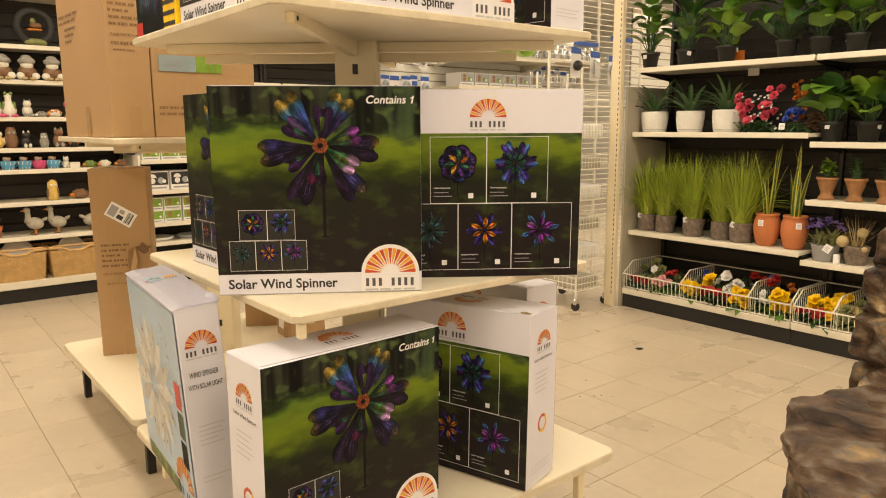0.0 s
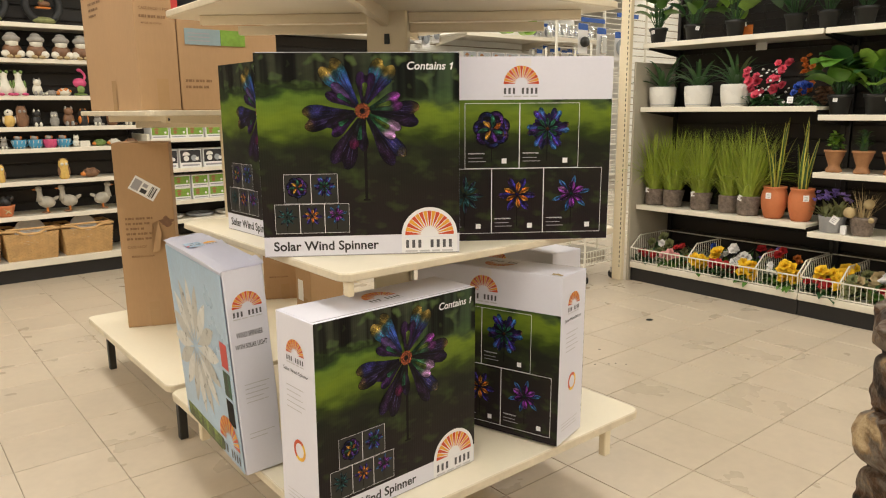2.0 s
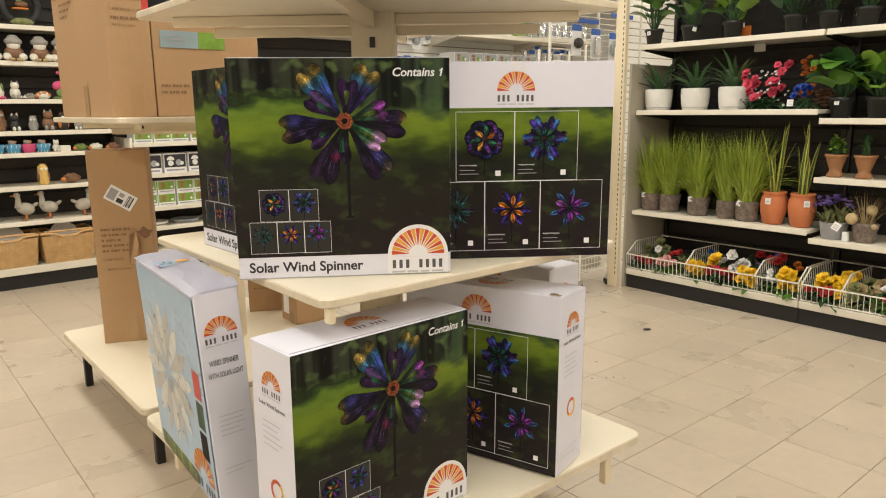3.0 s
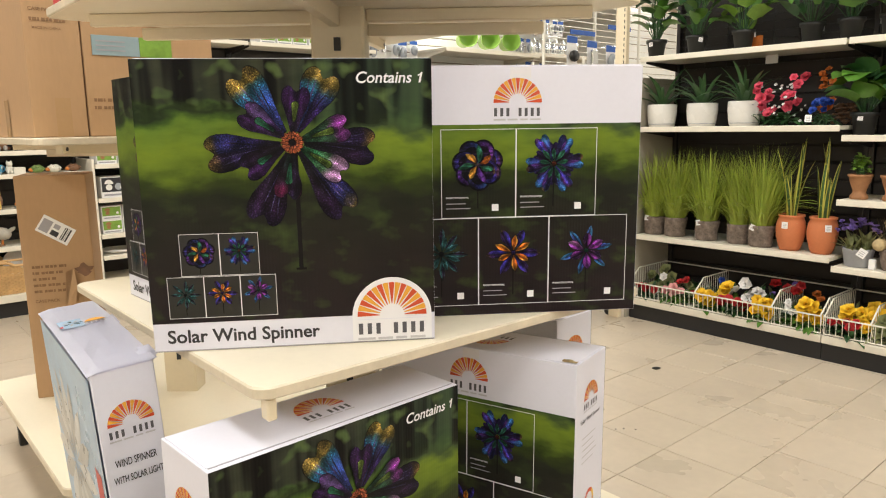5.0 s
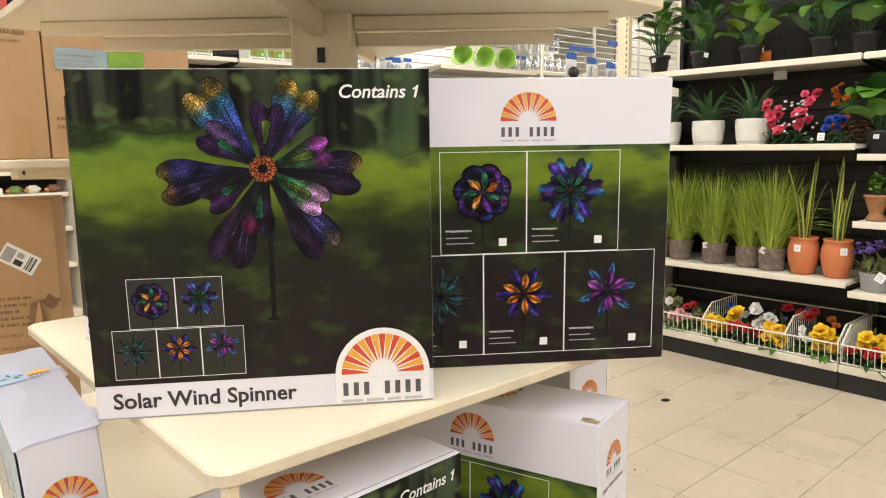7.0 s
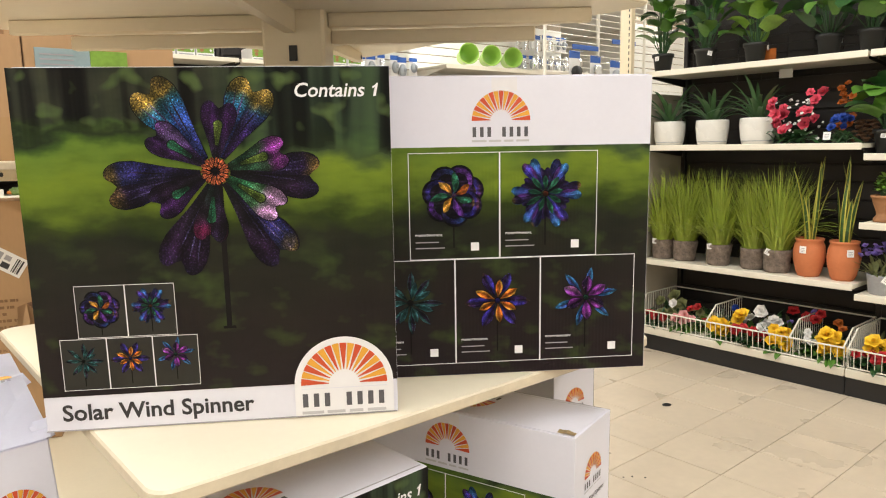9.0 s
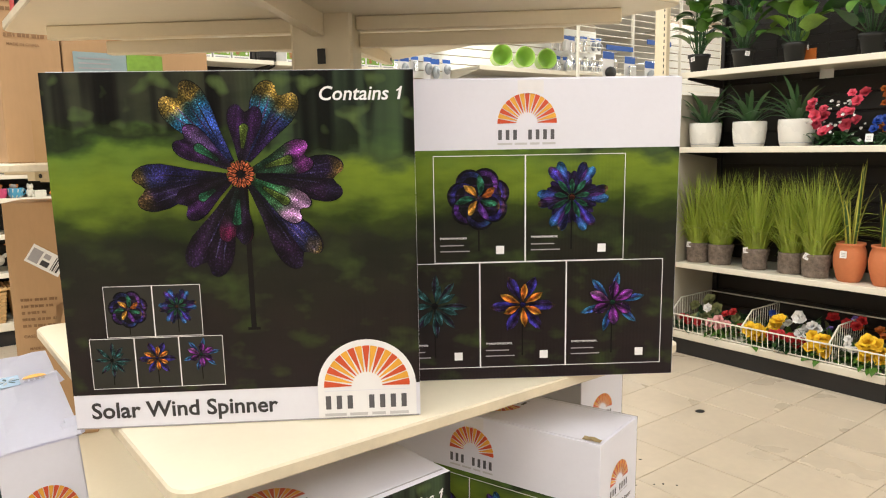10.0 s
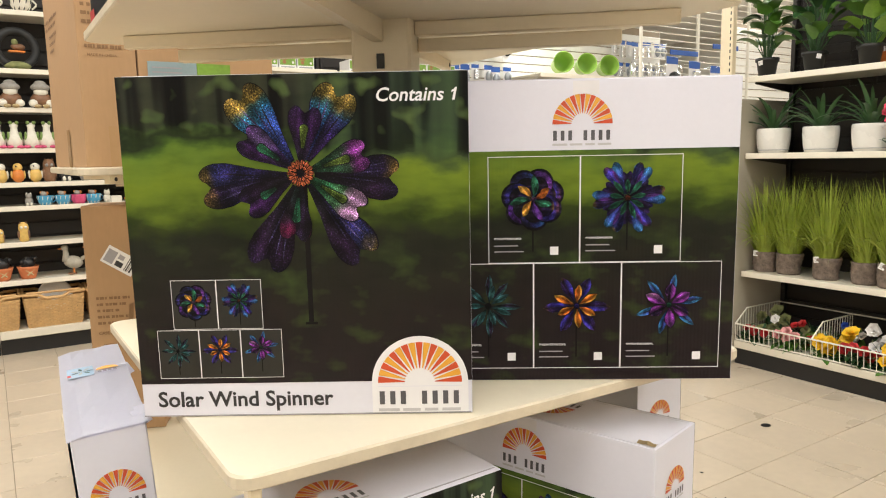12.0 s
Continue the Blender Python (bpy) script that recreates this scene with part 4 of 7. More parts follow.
    # emblem and words
    pr.poly(disc((0.4275, 0.050), 0.0735, 30, 0, 180), M["white_ink"], 3)
    pr.rect(0.354, 0.003, 0.501, 0.050, M["white_ink"], 3)
    pr.part("emblem_ground", art)
    sun_mark(pr, 0.4275, 0.050, 0.064, 4, box_thing)
    pr.words("Solar Wind Spinner", 0.024, 0.0165, 0.270, M["ink"], 1, box_thing, bold=0.022)
    pr.words("Contains", 0.375, 0.472, 0.097, M["white_ink"], 2.5, art, shear=0.20, bold=0.014)
    one = [(0.0050, 0.0), (0.0086, 0.0), (0.0086, 0.0178), (0.0060, 0.0178), (0.0046, 0.0152), (0.0016, 0.0136), (0.0016, 0.0108), (0.0050, 0.0122)]
    pr.poly([(0.4785 + x + 0.22 * y, 0.472 + y) for x, y in one], M["white_ink"], 2.5)
    pr.part("lettering", art)
    # thin grey line along the bottom edge of the front
    pr.rect(0.0, 0.0005, 0.505, 0.0025, M["grey_ink"], 0.5)
    pr.part("worn_edge", box_thing)


def back_art(box_thing):
    pr = Print("back")
    pr.rect(0.001, 0.001, BW - 0.001, 0.398, M["garden"], 1)
    art = pr.part("back_picture", box_thing, "dark park lawn behind five framed pictures")
    cells = ((0.0905, 0.208, 0.245, 0.389), (0.245, 0.208, 0.4145, 0.389), (0.021, 0.022, 0.167, 0.208), (0.167, 0.022, 0.316, 0.208), (0.316, 0.022, 0.484, 0.208))
    for k, (u0, v0, u1, v1) in enumerate(cells):
        pr.outline(u0, v0, u1, v1, 0.0012, M["white_ink"], 3 + 0.1 * k)
    pr.part("picture_frame", art)
    for k, (u, v, r) in enumerate(((0.166, 0.317, 0.053), (0.324, 0.317, 0.063), (0.089, 0.134, 0.058), (0.2405, 0.133, 0.058), (0.397, 0.133, 0.059))):
        u0, v0, u1, v1 = cells[k]
        pr.rect(u - 0.0013, v0 + 0.02, u + 0.0013, v, M["stem"], 2)
        pr.part("spinner_stem", art)
        small_flower(pr, (u, v), r, k, 3, art)
        for j, (ln, vv) in enumerate(((0.045, 0.043), (0.040, 0.030), (0.050, 0.020))):
            pr.rect(u0 + 0.010, v0 + vv - 0.0009, u0 + 0.010 + ln, v0 + vv + 0.0009, M["grey_ink"], 2)
        pr.part("small_print", art)
        pr.words("Product Dimensions:", u0 + 0.010, v0 + 0.0405, 0.046, M["white_ink"], 3, art)
        tu = u1 - 0.045 if k else u1 - 0.05
        pr.rect(tu, v0 + 0.014, tu + 0.014, v0 + 0.028, M["white_ink"], 3)
        pr.part("check_square", art)
    sun_mark(pr, 0.248, 0.440, 0.0495, 1, box_thing)
    pr.rect(0.232, 0.488, 0.275, 0.5105, M["clear"], 1)
    pr.part("clear_tape_strip", box_thing, "strip of clear tape over the flap")


def side_art(box_thing, face):
    pr = Print(face)
    c = BD / 2
    sun_mark(pr, c, 0.420, 0.037, 1, box_thing)
    ob = pr.words("Solar Wind Spinner", c - 0.052, 0.372, 0.104, M["ink"], 1, box_thing, bold=0.006)
    for k in range(5):
        pr.rect(c - 0.042, 0.335 - 0.014 * k, c + (0.03, 0.018, 0.026, 0.036, 0.02)[k], 0.3375 - 0.014 * k, M["pale_ink"], 1)
    for k in range(3):
        pr.rect(c - 0.055, 0.058 - 0.010 * k, c + (0.05, 0.035, 0.045)[k], 0.0598 - 0.010 * k, M["pale_ink"], 1)
    pr.part("small_print", box_thing, "lines of small grey print")
    for k in range(14):
        a0, a1 = 360 * k / 14, 360 * (k + 1) / 14
        q = [(c + 0.004 + r * 0.9 * math.cos(radians(a)), 0.178 + r * math.sin(radians(a))) for r, a in ((0.019, a0), (0.028, a0), (0.028, a1), (0.019, a1))]
        pr.poly(q, M["ray_red"] if 1 < k < 9 else M["yellow_ink"] if k < 11 else M["ray_gold"], 1)
    pr.part("ring_emblem", box_thing, "red and yellow ring")


def spinner_box():
    t = thing("product_box", "white card box printed with a violet garden wind spinner", "box", group="wind spinner boxes")
    bm = bmesh.new()
    add_box(bm, 0, BW, 0, BD, 0, BH, 0.0010, 0, 1)
    bmesh.ops.subdivide_edges(bm, edges=[e for e in bm.edges if e.calc_length() > 0.12], cuts=3, use_grid_fill=True)
    part("carton", bm, M["card"], t, "white glossy card carton")
    part("top_flap", box(0.004, BW - 0.004, 0.012, BD - 0.003, BH + 0.0002, BH + 0.0016, 0.0005), M["card"], t)
    part("flap_gap", box(0.006, BW - 0.006, 0.0095, 0.0115, BH + 0.0001, BH + 0.0008), M["grey_ink"], t)
    front_art(t)
    back_art(t)
    side_art(t, "left")
    side_art(t, "right")
    pr = Print("top")
    sun_mark(pr, 0.25, 0.075, 0.048, 3.6, t)
    return t


def seen(x, y, z, yaw, lean=0.0, tilt=0.0, back=False, scale=(1, 1, 1)):
    """The pose of a box by the lower left corner of the face that is turned to the room."""
    m = Matrix.Translation((x, y, z)) @ Matrix.Rotation(radians(yaw), 4, "Z") @ Matrix.Rotation(radians(lean), 4, "X") @ Matrix.Rotation(radians(tilt), 4, "Y") @ Matrix.Diagonal((*scale, 1))
    return m @ Matrix.Translation((BW, BD, 0)) @ Matrix.Rotation(math.pi, 4, "Z") if back else m


first = spinner_box()
first.matrix_world = seen(0.6269, 1.6447, 0.9065, -33.44, 1.66)
for m in (seen(1.0912, 1.5284, 0.9065, -34.96, 1.07, back=True),            # back turned to the aisle
          seen(0.5818, 1.3322, 0.2955, 2.9, 0.2, 0.35, scale=(1.014, 1.08, 1.0)),
          seen(1.1805, 1.7367, 0.2970, -73.15, -1.95, -0.3, back=True, scale=(1.0, 1.115, 0.995)),
          seen(0.745, 2.16, 0.9065, -88.0),                              # behind, its picture to the side aisle
          seen(1.60, 2.05, 0.2925, -88.0, back=True, scale=(1, 0.98, 0.98)),
          seen(0.890, 1.398, 1.6005, -0.6),                              # on the top board
          seen(1.515, 1.905, 1.6005, -86.0, back=True),
          seen(0.705, 2.02, 1.6005, -88.0),
          seen(1.10, 1.80, 0.9065, -28.0, back=True)):
    copy = copy_thing(first, m)
    if m.translation.z < 0.5 and 1.2 < (m @ Vector((0.25, 0.08, 0.5))).x < 1.4:
        bm = bmesh.new()
        rows = [[bm.verts.new((0.003 + 0.008 * i, BD - 0.016 + 0.0045 * j, BH + 0.003 + 0.006 * abs(noise.noise(Vector((i * 1.7, j * 1.3, 2)))))) for j in range(4)] for i in range(5)]
        for ra, rb in zip(rows, rows[1:]):
            for j in range(3):
                bm.faces.new((ra[j], rb[j], rb[j + 1], ra[j + 1]))
        bmesh.ops.solidify(bm, geom=bm.faces[:], thickness=0.0015)
        part("torn_tape", bm, M["straw"], copy, "crumpled scrap of torn tape")


# the taller pale blue box with a crushed lid, leaning on the deck
def solar_light_box():
    w, d, h = 0.11, 0.518, 0.586
    t = thing("lamp_box", "tall white and pale blue box with a crushed lid", "box")
    bm = bmesh.new()
    add_box(bm, 0, w, 0, d, 0, h, 0.002, 0, 1)
    bmesh.ops.subdivide_edges(bm, edges=[e for e in bm.edges if e.calc_length() > 0.09], cuts=4, use_grid_fill=True)
    for v in bm.verts:
        q = noise.noise(Vector((v.co.x * 9, v.co.y * 7, v.co.z * 6)))
        v.co.x += 0.003 * q * math.sin(math.pi * min(max(v.co.z / h, 0), 1))
    part("carton", bm, M["card"], t, "scuffed white card carton", smooth=False)
    # lid: a bent flap that stands a little open, and a torn corner
    bm = bmesh.new()
    rows = []
    for i in range(9):
        y = -0.004 + (d + 0.008) * i / 8
        row = []
        for j in range(6):
            x = -0.005 + (w + 0.009) * j / 5
            z = h + 0.004 + 0.006 * math.sin(math.pi * i / 8) * (1 - abs(j - 2.5) / 7) + 0.002 * noise.noise(Vector((x * 30, y * 20, 1))) - (0.006 if j == 0 else 0)
            row.append(bm.verts.new((x, y, z)))
        rows.append(row)
    for a, b in zip(rows, rows[1:]):
        for j in range(5):
            bm.faces.new((a[j], a[j + 1], b[j + 1], b[j]))
    bmesh.ops.solidify(bm, geom=bm.faces[:], thickness=0.003)
    lid = part("lid_flap", bm, M["card"], t, "creased white lid flap")
    for k, (y, x) in enumerate(((0.01, 0.10), (0.03, 0.107), (0.30, 0.104))):
        bm = bmesh.new()
        vs = [bm.verts.new(q) for q in ((x, y, h - 0.01), (x + 0.022, y + 0.01, h - 0.004), (x + 0.012, y + 0.03, h + 0.012), (x - 0.01, y + 0.03, h + 0.010))]
        bm.faces.new(vs)
        bmesh.ops.solidify(bm, geom=bm.faces[:], thickness=0.002)
        part("torn_card", bm, M["card"], t, "torn card edge")
    pr = Print("front", w, d, h)
    sun_mark(pr, 0.056, 0.478, 0.043, 1.5, t, squeeze=0.95)
    for body, u, v, wd in (("WIND SPINNER", 0.018, 0.398, 0.074), ("WITH SOLAR LIGHT", 0.012, 0.366, 0.088)):
        pr.words(body, u, v, wd, M["ink"], 1.5, t, bold=0.012).scale = (1, 2.0, 1)
    for k in range(5):
        pr.rect(0.024, 0.262 - 0.013 * k, 0.024 + (0.07, 0.06, 0.066, 0.05, 0.062)[k], 0.2642 - 0.013 * k, M["pale_ink"], 1.5)
    for k in range(2):
        pr.rect(0.022, 0.118 - 0.013 * k, 0.022 + (0.072, 0.05)[k], 0.1202 - 0.013 * k, M["pale_ink"], 1.5)
    pr.part("small_print", t)
    pr = Print("left", w, d, h)
    pr.rect(0.004, 0.003, d - 0.004, h - 0.012, M["sky_print"], 5.5)
    art = pr.part("side_picture", t, "pale blue sky photograph")
    for k in range(16):
        put_petal(pr, (0.20, 0.29), 22.5 * k + 5, drop_shape(0.015, 0.215, 0.050), M["silver_print"] if k % 2 else M["pale_silver"], 6.2 + 0.05 * k, 0.19)
        pr.part("petal", art, "silver grey spinner petal")
    for k in range(3):
        pr.rect(d - 0.085, 0.30 - 0.085 * k, d - 0.03, 0.375 - 0.085 * k, (M["red"], M["p_green"], M["stem"])[k], 6.2)
    pr.part("inset_picture", art)
    pr.rect(0.02, 0.003, d - 0.16, 0.05, M["p_lawn"], 6.2)
    pr.part("lawn_picture", art)
    sun_mark(pr, d - 0.10, 0.06, 0.080, 7.4, t)
    pr = Print("top", w, d, h)
    pr.rect(0.008, 0.292, 0.054, 0.356, M["sky_print"], 18.5)
    for k in range(7):
        put_petal(pr, (0.034, 0.325), 51.4 * k, drop_shape(0.002, 0.022, 0.006), M["silver_print"] if k % 2 else M["p_teal"], 19.1 + 0.05 * k, 0.03)
    pr.rect(0.008, 0.300, 0.014, 0.312, M["red"], 19.6)
    pr.poly(disc((0.078, 0.318), 0.020, 14, 0, 180), M["ray_gold"], 18.5)
    for k in range(4):
        pr.rect(0.061 + 0.009 * k, 0.300, 0.067 + 0.009 * k, 0.310, M["grey_ink"], 18.5)
    pr.part("lid_picture", lid)
    return t


solar_light_box().matrix_world = seen(0.5596, 1.6965, 0.2925, -3.3, 0.9, -3.4)


# ---- brown cartons ----
def carton(label, w, d, h, m, marks=(), tape=True, seam=True):
    t = thing("cardboard_carton", label, "carton", m, group="brown cartons")
    bm = bmesh.new()
    add_box(bm, 0, w, 0, d, 0, h, 0.004, 0, 2)
    bmesh.ops.subdivide_edges(bm, edges=[e for e in bm.edges if e.calc_length() > 0.15], cuts=4, use_grid_fill=True)
    for v in bm.verts:
        v.co += Vector((1, 1, 0)) * 0.0012 * noise.noise(Vector((v.co.x * 7, v.co.y * 7, v.co.z * 5)))
    part("carton_body", bm, M["kraft"], t)
    pr = Print("front", w, d, h)
    if tape:
        pr.rect(w * 0.42, 0.0, w * 0.42 + 0.045, min(0.12, h * 0.2), M["tape"], 3)
        pr.part("tape_strip", t, "strip of brown parcel tape")
        pr = Print("left", w, d, h)
        pr.rect(d * 0.5, 0.0, d * 0.5 + 0.05, min(0.12, h * 0.2), M["tape"], 3)
        pr.part("tape_strip", t, "strip of brown parcel tape")
    for face, u, v, width, body in marks:
        pr = Print(face, w, d, h)
        if body.startswith("="):
            n = int(body[1:])
            for k in range(n):
                at_u, end = u, u + width * (1.0, 0.85, 0.6, 0.95)[k % 4]
                for j in range(9):
                    ln = width * (0.07, 0.12, 0.05, 0.10, 0.08)[(j + 2 * k) % 5]
                    if at_u + ln < end:
                        pr.rect(at_u, v - 0.010, at_u + ln, v, M["kraft_ink"], 3)
                    at_u += ln + width * (0.02, 0.02, 0.06)[(j + k) % 3]
                v -= 0.024
            pr.part("faded_print", t, "faded lines of brown print")
        else:
            pr.words(body, u, v, width, M["kraft_ink"], 3, t, bold=0.01)
    return t


carton("tall brown carton with printed lines on a shelf board", 0.157, 0.62, 0.78, pose(0.705, 2.83, 1.2855, 0, 0, 3.0),
       [("front", 0.015, 0.52, 0.125, "=5"), ("front", 0.018, 0.375, 0.115, "CASE PACK: 1 PCS"), ("front", 0.018, 0.355, 0.10, "=1"), ("front", 0.024, 0.322, 0.080, "MADE IN CHINA"), ("left", 0.03, 0.50, 0.30, "=2"), ("left", 0.10, 0.445, 0.16, "=3")])
carton("wide brown carton beside a tall one on a shelf board", 0.42, 0.55, 0.36, pose(0.866, 2.84, 1.2855, 0, 0, 0), [("front", 0.02, 0.12, 0.12, "=2")])
carton("brown carton stacked on another carton", 0.40, 0.5, 0.4, pose(0.868, 2.86, 1.650, 0, 0, 1.0))
standing = carton("torn brown carton standing on end with a white label", 0.245, 0.22, 0.875, pose(0.735, 3.435, 0.2655, 0, 0, -22),
                  [("front", 0.030, 0.530, 0.135, "=5"), ("front", 0.030, 0.385, 0.085, "CASE PACK"), ("front", 0.045, 0.340, 0.10, "MADE IN CHINA")], tape=True)
pr = Print("front", 0.245, 0.22, 0.875)
ca, sa = math.cos(radians(-33)), math.sin(radians(-33))
for w0, h0, w1, h1, mm, lay in ((-0.062, -0.035, 0.062, 0.035, M["tag"], 3.5), (-0.055, -0.026, -0.02, 0.024, M["grey_ink"], 4.2), (-0.012, -0.024, 0.016, -0.004, M["ink"], 4.2), (-0.012, 0.004, 0.01, 0.022, M["grey_ink"], 4.2),
                                (0.026, -0.026, 0.029, 0.026, M["ink"], 4.2), (0.032, -0.026, 0.037, 0.026, M["ink"], 4.2), (0.040, -0.026, 0.042, 0.026, M["ink"], 4.2), (0.045, -0.026, 0.051, 0.026, M["ink"], 4.2)):
    pr.poly([(0.125 + x * ca - y * sa, 0.665 + x * sa + y * ca) for x, y in ((w0, h0), (w1, h0), (w1, h1), (w0, h1))], mm, lay)
    if lay == 3.5:
        label = pr.part("shipping_label", standing, "crooked white shipping label with bar code")
    else:
        pr.part("print_bar", label)
hole = [(0.12 + 0.030 * (1 + 0.3 * math.sin(5 * a)) * math.cos(a) + 0.090, 0.505 + 0.022 * (1 + 0.35 * math.sin(4 * a + 1)) * math.sin(a)) for a in (0.3927 * k for k in range(16))]
pr.poly(hole, M["resin_b"], 3.5)
pr.part("torn_hole", standing, "dark torn hole")
bm = bmesh.new()
fl = [bm.verts.new(q) for q in ((0.145, -0.010, 0.50), (0.175, -0.014, 0.515), (0.185, -0.026, 0.45), (0.172, -0.02, 0.37), (0.138, -0.012, 0.36))]
bm.faces.new(fl)
bmesh.ops.solidify(bm, geom=bm.faces[:], thickness=0.003)
part("torn_flap", bm, M["kraft"], standing, "torn flap of card")
carton("brown carton stored low beside the post", 0.21, 0.20, 0.42, pose(1.46, 3.48, 0.2655, 0, 0, -28), [("front", 0.03, 0.12, 0.1, "MADE IN CHINA")])
small = carton("small brown carton with a pale label on the low deck", 0.19, 0.17, 0.30, pose(1.535, 3.10, 0.2655, 0, 0, -2))
pr = Print("left", 0.19, 0.17, 0.30)
pr.rect(0.03, 0.04, 0.09, 0.15, M["tag"], 3)
pr.part("paper_label", small, "pale paper label")

# ---- shelving units ----
def shelving(label, length, depth, m, shelves, back_top, kick_h=0.10, base_z=0.145, grid_from=None, lip_h=0.030, slat_mat="slat", toe=0.0):
    """A run of wall shelving: x along its front from 0, y back from the front edge."""
    t = thing("shelving_unit", label, "shelving", m)
    part("kick_plate", box(0.0, length, 0.02 - toe, depth, 0.0, kick_h, 0.002), M["kick"], t, "black kick plate")
    base = part("base_deck", box(0.001, length - 0.001, -0.02 - toe * 0.6, depth, kick_h + 0.0005, base_z, 0.004), M["shelf"], t)
    part("back_core", box(0.001, length - 0.001, depth + 0.016, depth + 0.035, 0.0, back_top), M[slat_mat], t)
    n = int((back_top - base_z) / 0.102)
    for k in range(n):
        z = base_z + 0.004 + k * 0.102
        if grid_from is None or z < grid_from:
            part("slat", box(0.03, length - 0.03, depth, depth + 0.015, z, z + 0.092, 0.003), M[slat_mat], t)
    for ux in (0.0, length - 0.028):
        part("upright", box(ux + 0.0005, ux + 0.0275, depth - 0.02, depth + 0.012, base_z, back_top, 0.002), M["steel"] if slat_mat != "slat" else M["darkwire"], t)
    if grid_from is not None:
        for z in np.arange(grid_from, back_top, 0.05):
            bm = bmesh.new()
            add_tube(bm, (0.03, depth - 0.012, z), (length - 0.03, depth - 0.012, z), 0.003, 5)
            part("grid_wire", bm, M["darkwire"], t)
        for x in np.arange(0.06, length, 0.15):
            bm = bmesh.new()
            add_tube(bm, (x, depth - 0.006, grid_from), (x, depth - 0.006, back_top), 0.003, 5)
            part("grid_wire", bm, M["darkwire"], t)
    for z, d in shelves:
        s = part("shelf", box(0.004, length - 0.004, depth - d, depth - 0.001, z - 0.022, z, 0.002), M["shelf"], t)
        part("price_rail", box(0.004, length - 0.004, depth - d - 0.009, depth - d - 0.0005, z - lip_h, z + 0.004, 0.003), M["lip"], s)
        for ux in (0.012, length - 0.018):
            bm = bmesh.new()
            q = [(depth - 0.02, z - 0.023), (depth - d + 0.05, z - 0.023), (depth - d + 0.05, z - 0.035), (depth - 0.02, z - 0.075)]
            a = [bm.verts.new((ux, y, zz)) for y, zz in q]
            b = [bm.verts.new((ux + 0.004, y, zz)) for y, zz in q]
            bm.faces.new(a[::-1]), bm.faces.new(b)
            for k in range(4):
                bm.faces.new((a[k], a[(k + 1) % 4], b[(k + 1) % 4], b[k]))
            part("shelf_arm", bm, M["darkwire"], s)
    return t


PX = 4.28  # front edge of the plant shelves; they run along y
west = Matrix.Rotation(radians(-90), 4, "Z")
shelving("tall plant shelving with almond shelves and a dark slatted back", 1.245, 0.44, Matrix.Translation((PX, 3.108, 0)) @ west, [(0.568, 0.44), (1.278, 0.44), (1.722, 0.44)], 2.45, grid_from=1.66, toe=0.055)
shelving("plant shelving with stepped almond shelves and a dark back", 1.245, 0.44, Matrix.Translation((PX, 1.860, 0)) @ west, [(0.523, 0.44), (0.886, 0.44), (1.226, 0.44), (1.722, 0.44)], 2.45, grid_from=1.66, toe=0.055)
shelving("plant shelving with stepped almond shelves and a dark back", 1.245, 0.44, Matrix.Translation((PX, 0.612, 0)) @ west, [(0.523, 0.44), (0.886, 0.44), (1.226, 0.44), (1.722, 0.44)], 2.45, grid_from=1.66, toe=0.055)
solo("end_panel", box(4.215, 4.73, 3.112, 3.130, 0.0, 1.60, 0.003), M["endpanel"], "beige end panel of the plant shelving", "panel")
t = thing("slotted_post", "tall cream steel post with a row of slots", "post")
part("upright", box(4.165, 4.205, 3.140, 3.222, 0.0, CEILING - 0.002, 0.004), M["steel"], t)
for k in range(70):
    part("slot", box(4.1635, 4.1649, 3.152, 3.158, 0.10 + 0.036 * k, 0.12 + 0.036 * k), M["black"], t)


# ---- wire bins with silk flowers along the foot of the plant shelving ----
def wire_bin(y1, y0, dividers):
    t = thing("wire_bin", "long white wire bin heaped with silk flowers", "wire basket")
    xf, xb, zb, zf, zt = 4.225, 4.66, 0.150, 0.252, 0.335
    bm = bmesh.new()
    add_tube(bm, (xf, y0, zf), (xf, y1, zf), 0.0045)
    rim = part("front_rail", bm, M["wire"], t)
    bm = bmesh.new()
    add_tube(bm, (xf + 0.01, y0, zb + 0.004), (xf + 0.01, y1, zb + 0.004), 0.004)
    part("front_rail", bm, M["wire"], t)
    n = int((y1 - y0) / 0.031)
    for k in range(n + 1):
        y = y0 + (y1 - y0) * k / n
        bm = bmesh.new()
        add_tube(bm, (xf, y, zf), (xf + 0.01, y, zb + 0.002), 0.0022, 5)
        part("wire", bm, M["wire"], rim)
    for y in (y1 - 0.003, *dividers, y0 + 0.003):
        bm = bmesh.new()
        pts = [(xf, zf), (xf + 0.11, zt), (xb, zt)]
        for a, b in zip(pts, pts[1:]):
            add_tube(bm, (a[0], y, a[1]), (b[0], y, b[1]), 0.0045)
        div = part("divider", bm, M["wire"], t)
        for k in range(16):
            x = xf + 0.02 + (xb - xf - 0.03) * k / 15
            z = zf + (zt - zf) * min((x - xf) / 0.11, 1)
            bm = bmesh.new()
            add_tube(bm, (x, y, z), (x, y, zb + 0.002), 0.002, 5)
            part("wire", bm, M["wire"], div)
    bm = bmesh.new()
    add_tube(bm, (xb, y0, zt), (xb, y1, zt), 0.0045)
    part("back_rail", bm, M["wire"], t)


wire_bin(3.100, 1.868, (2.623, 2.140))
wire_bin(1.852, 0.62, (1.622, 1.12))


# ---- pots and plants ----
def at(x, y, z, rz=0.0, s=1.0):
    return Matrix.Translation((x, y, z)) @ Matrix.Rotation(radians(rz), 4, "Z") @ Matrix.Scale(s, 4)


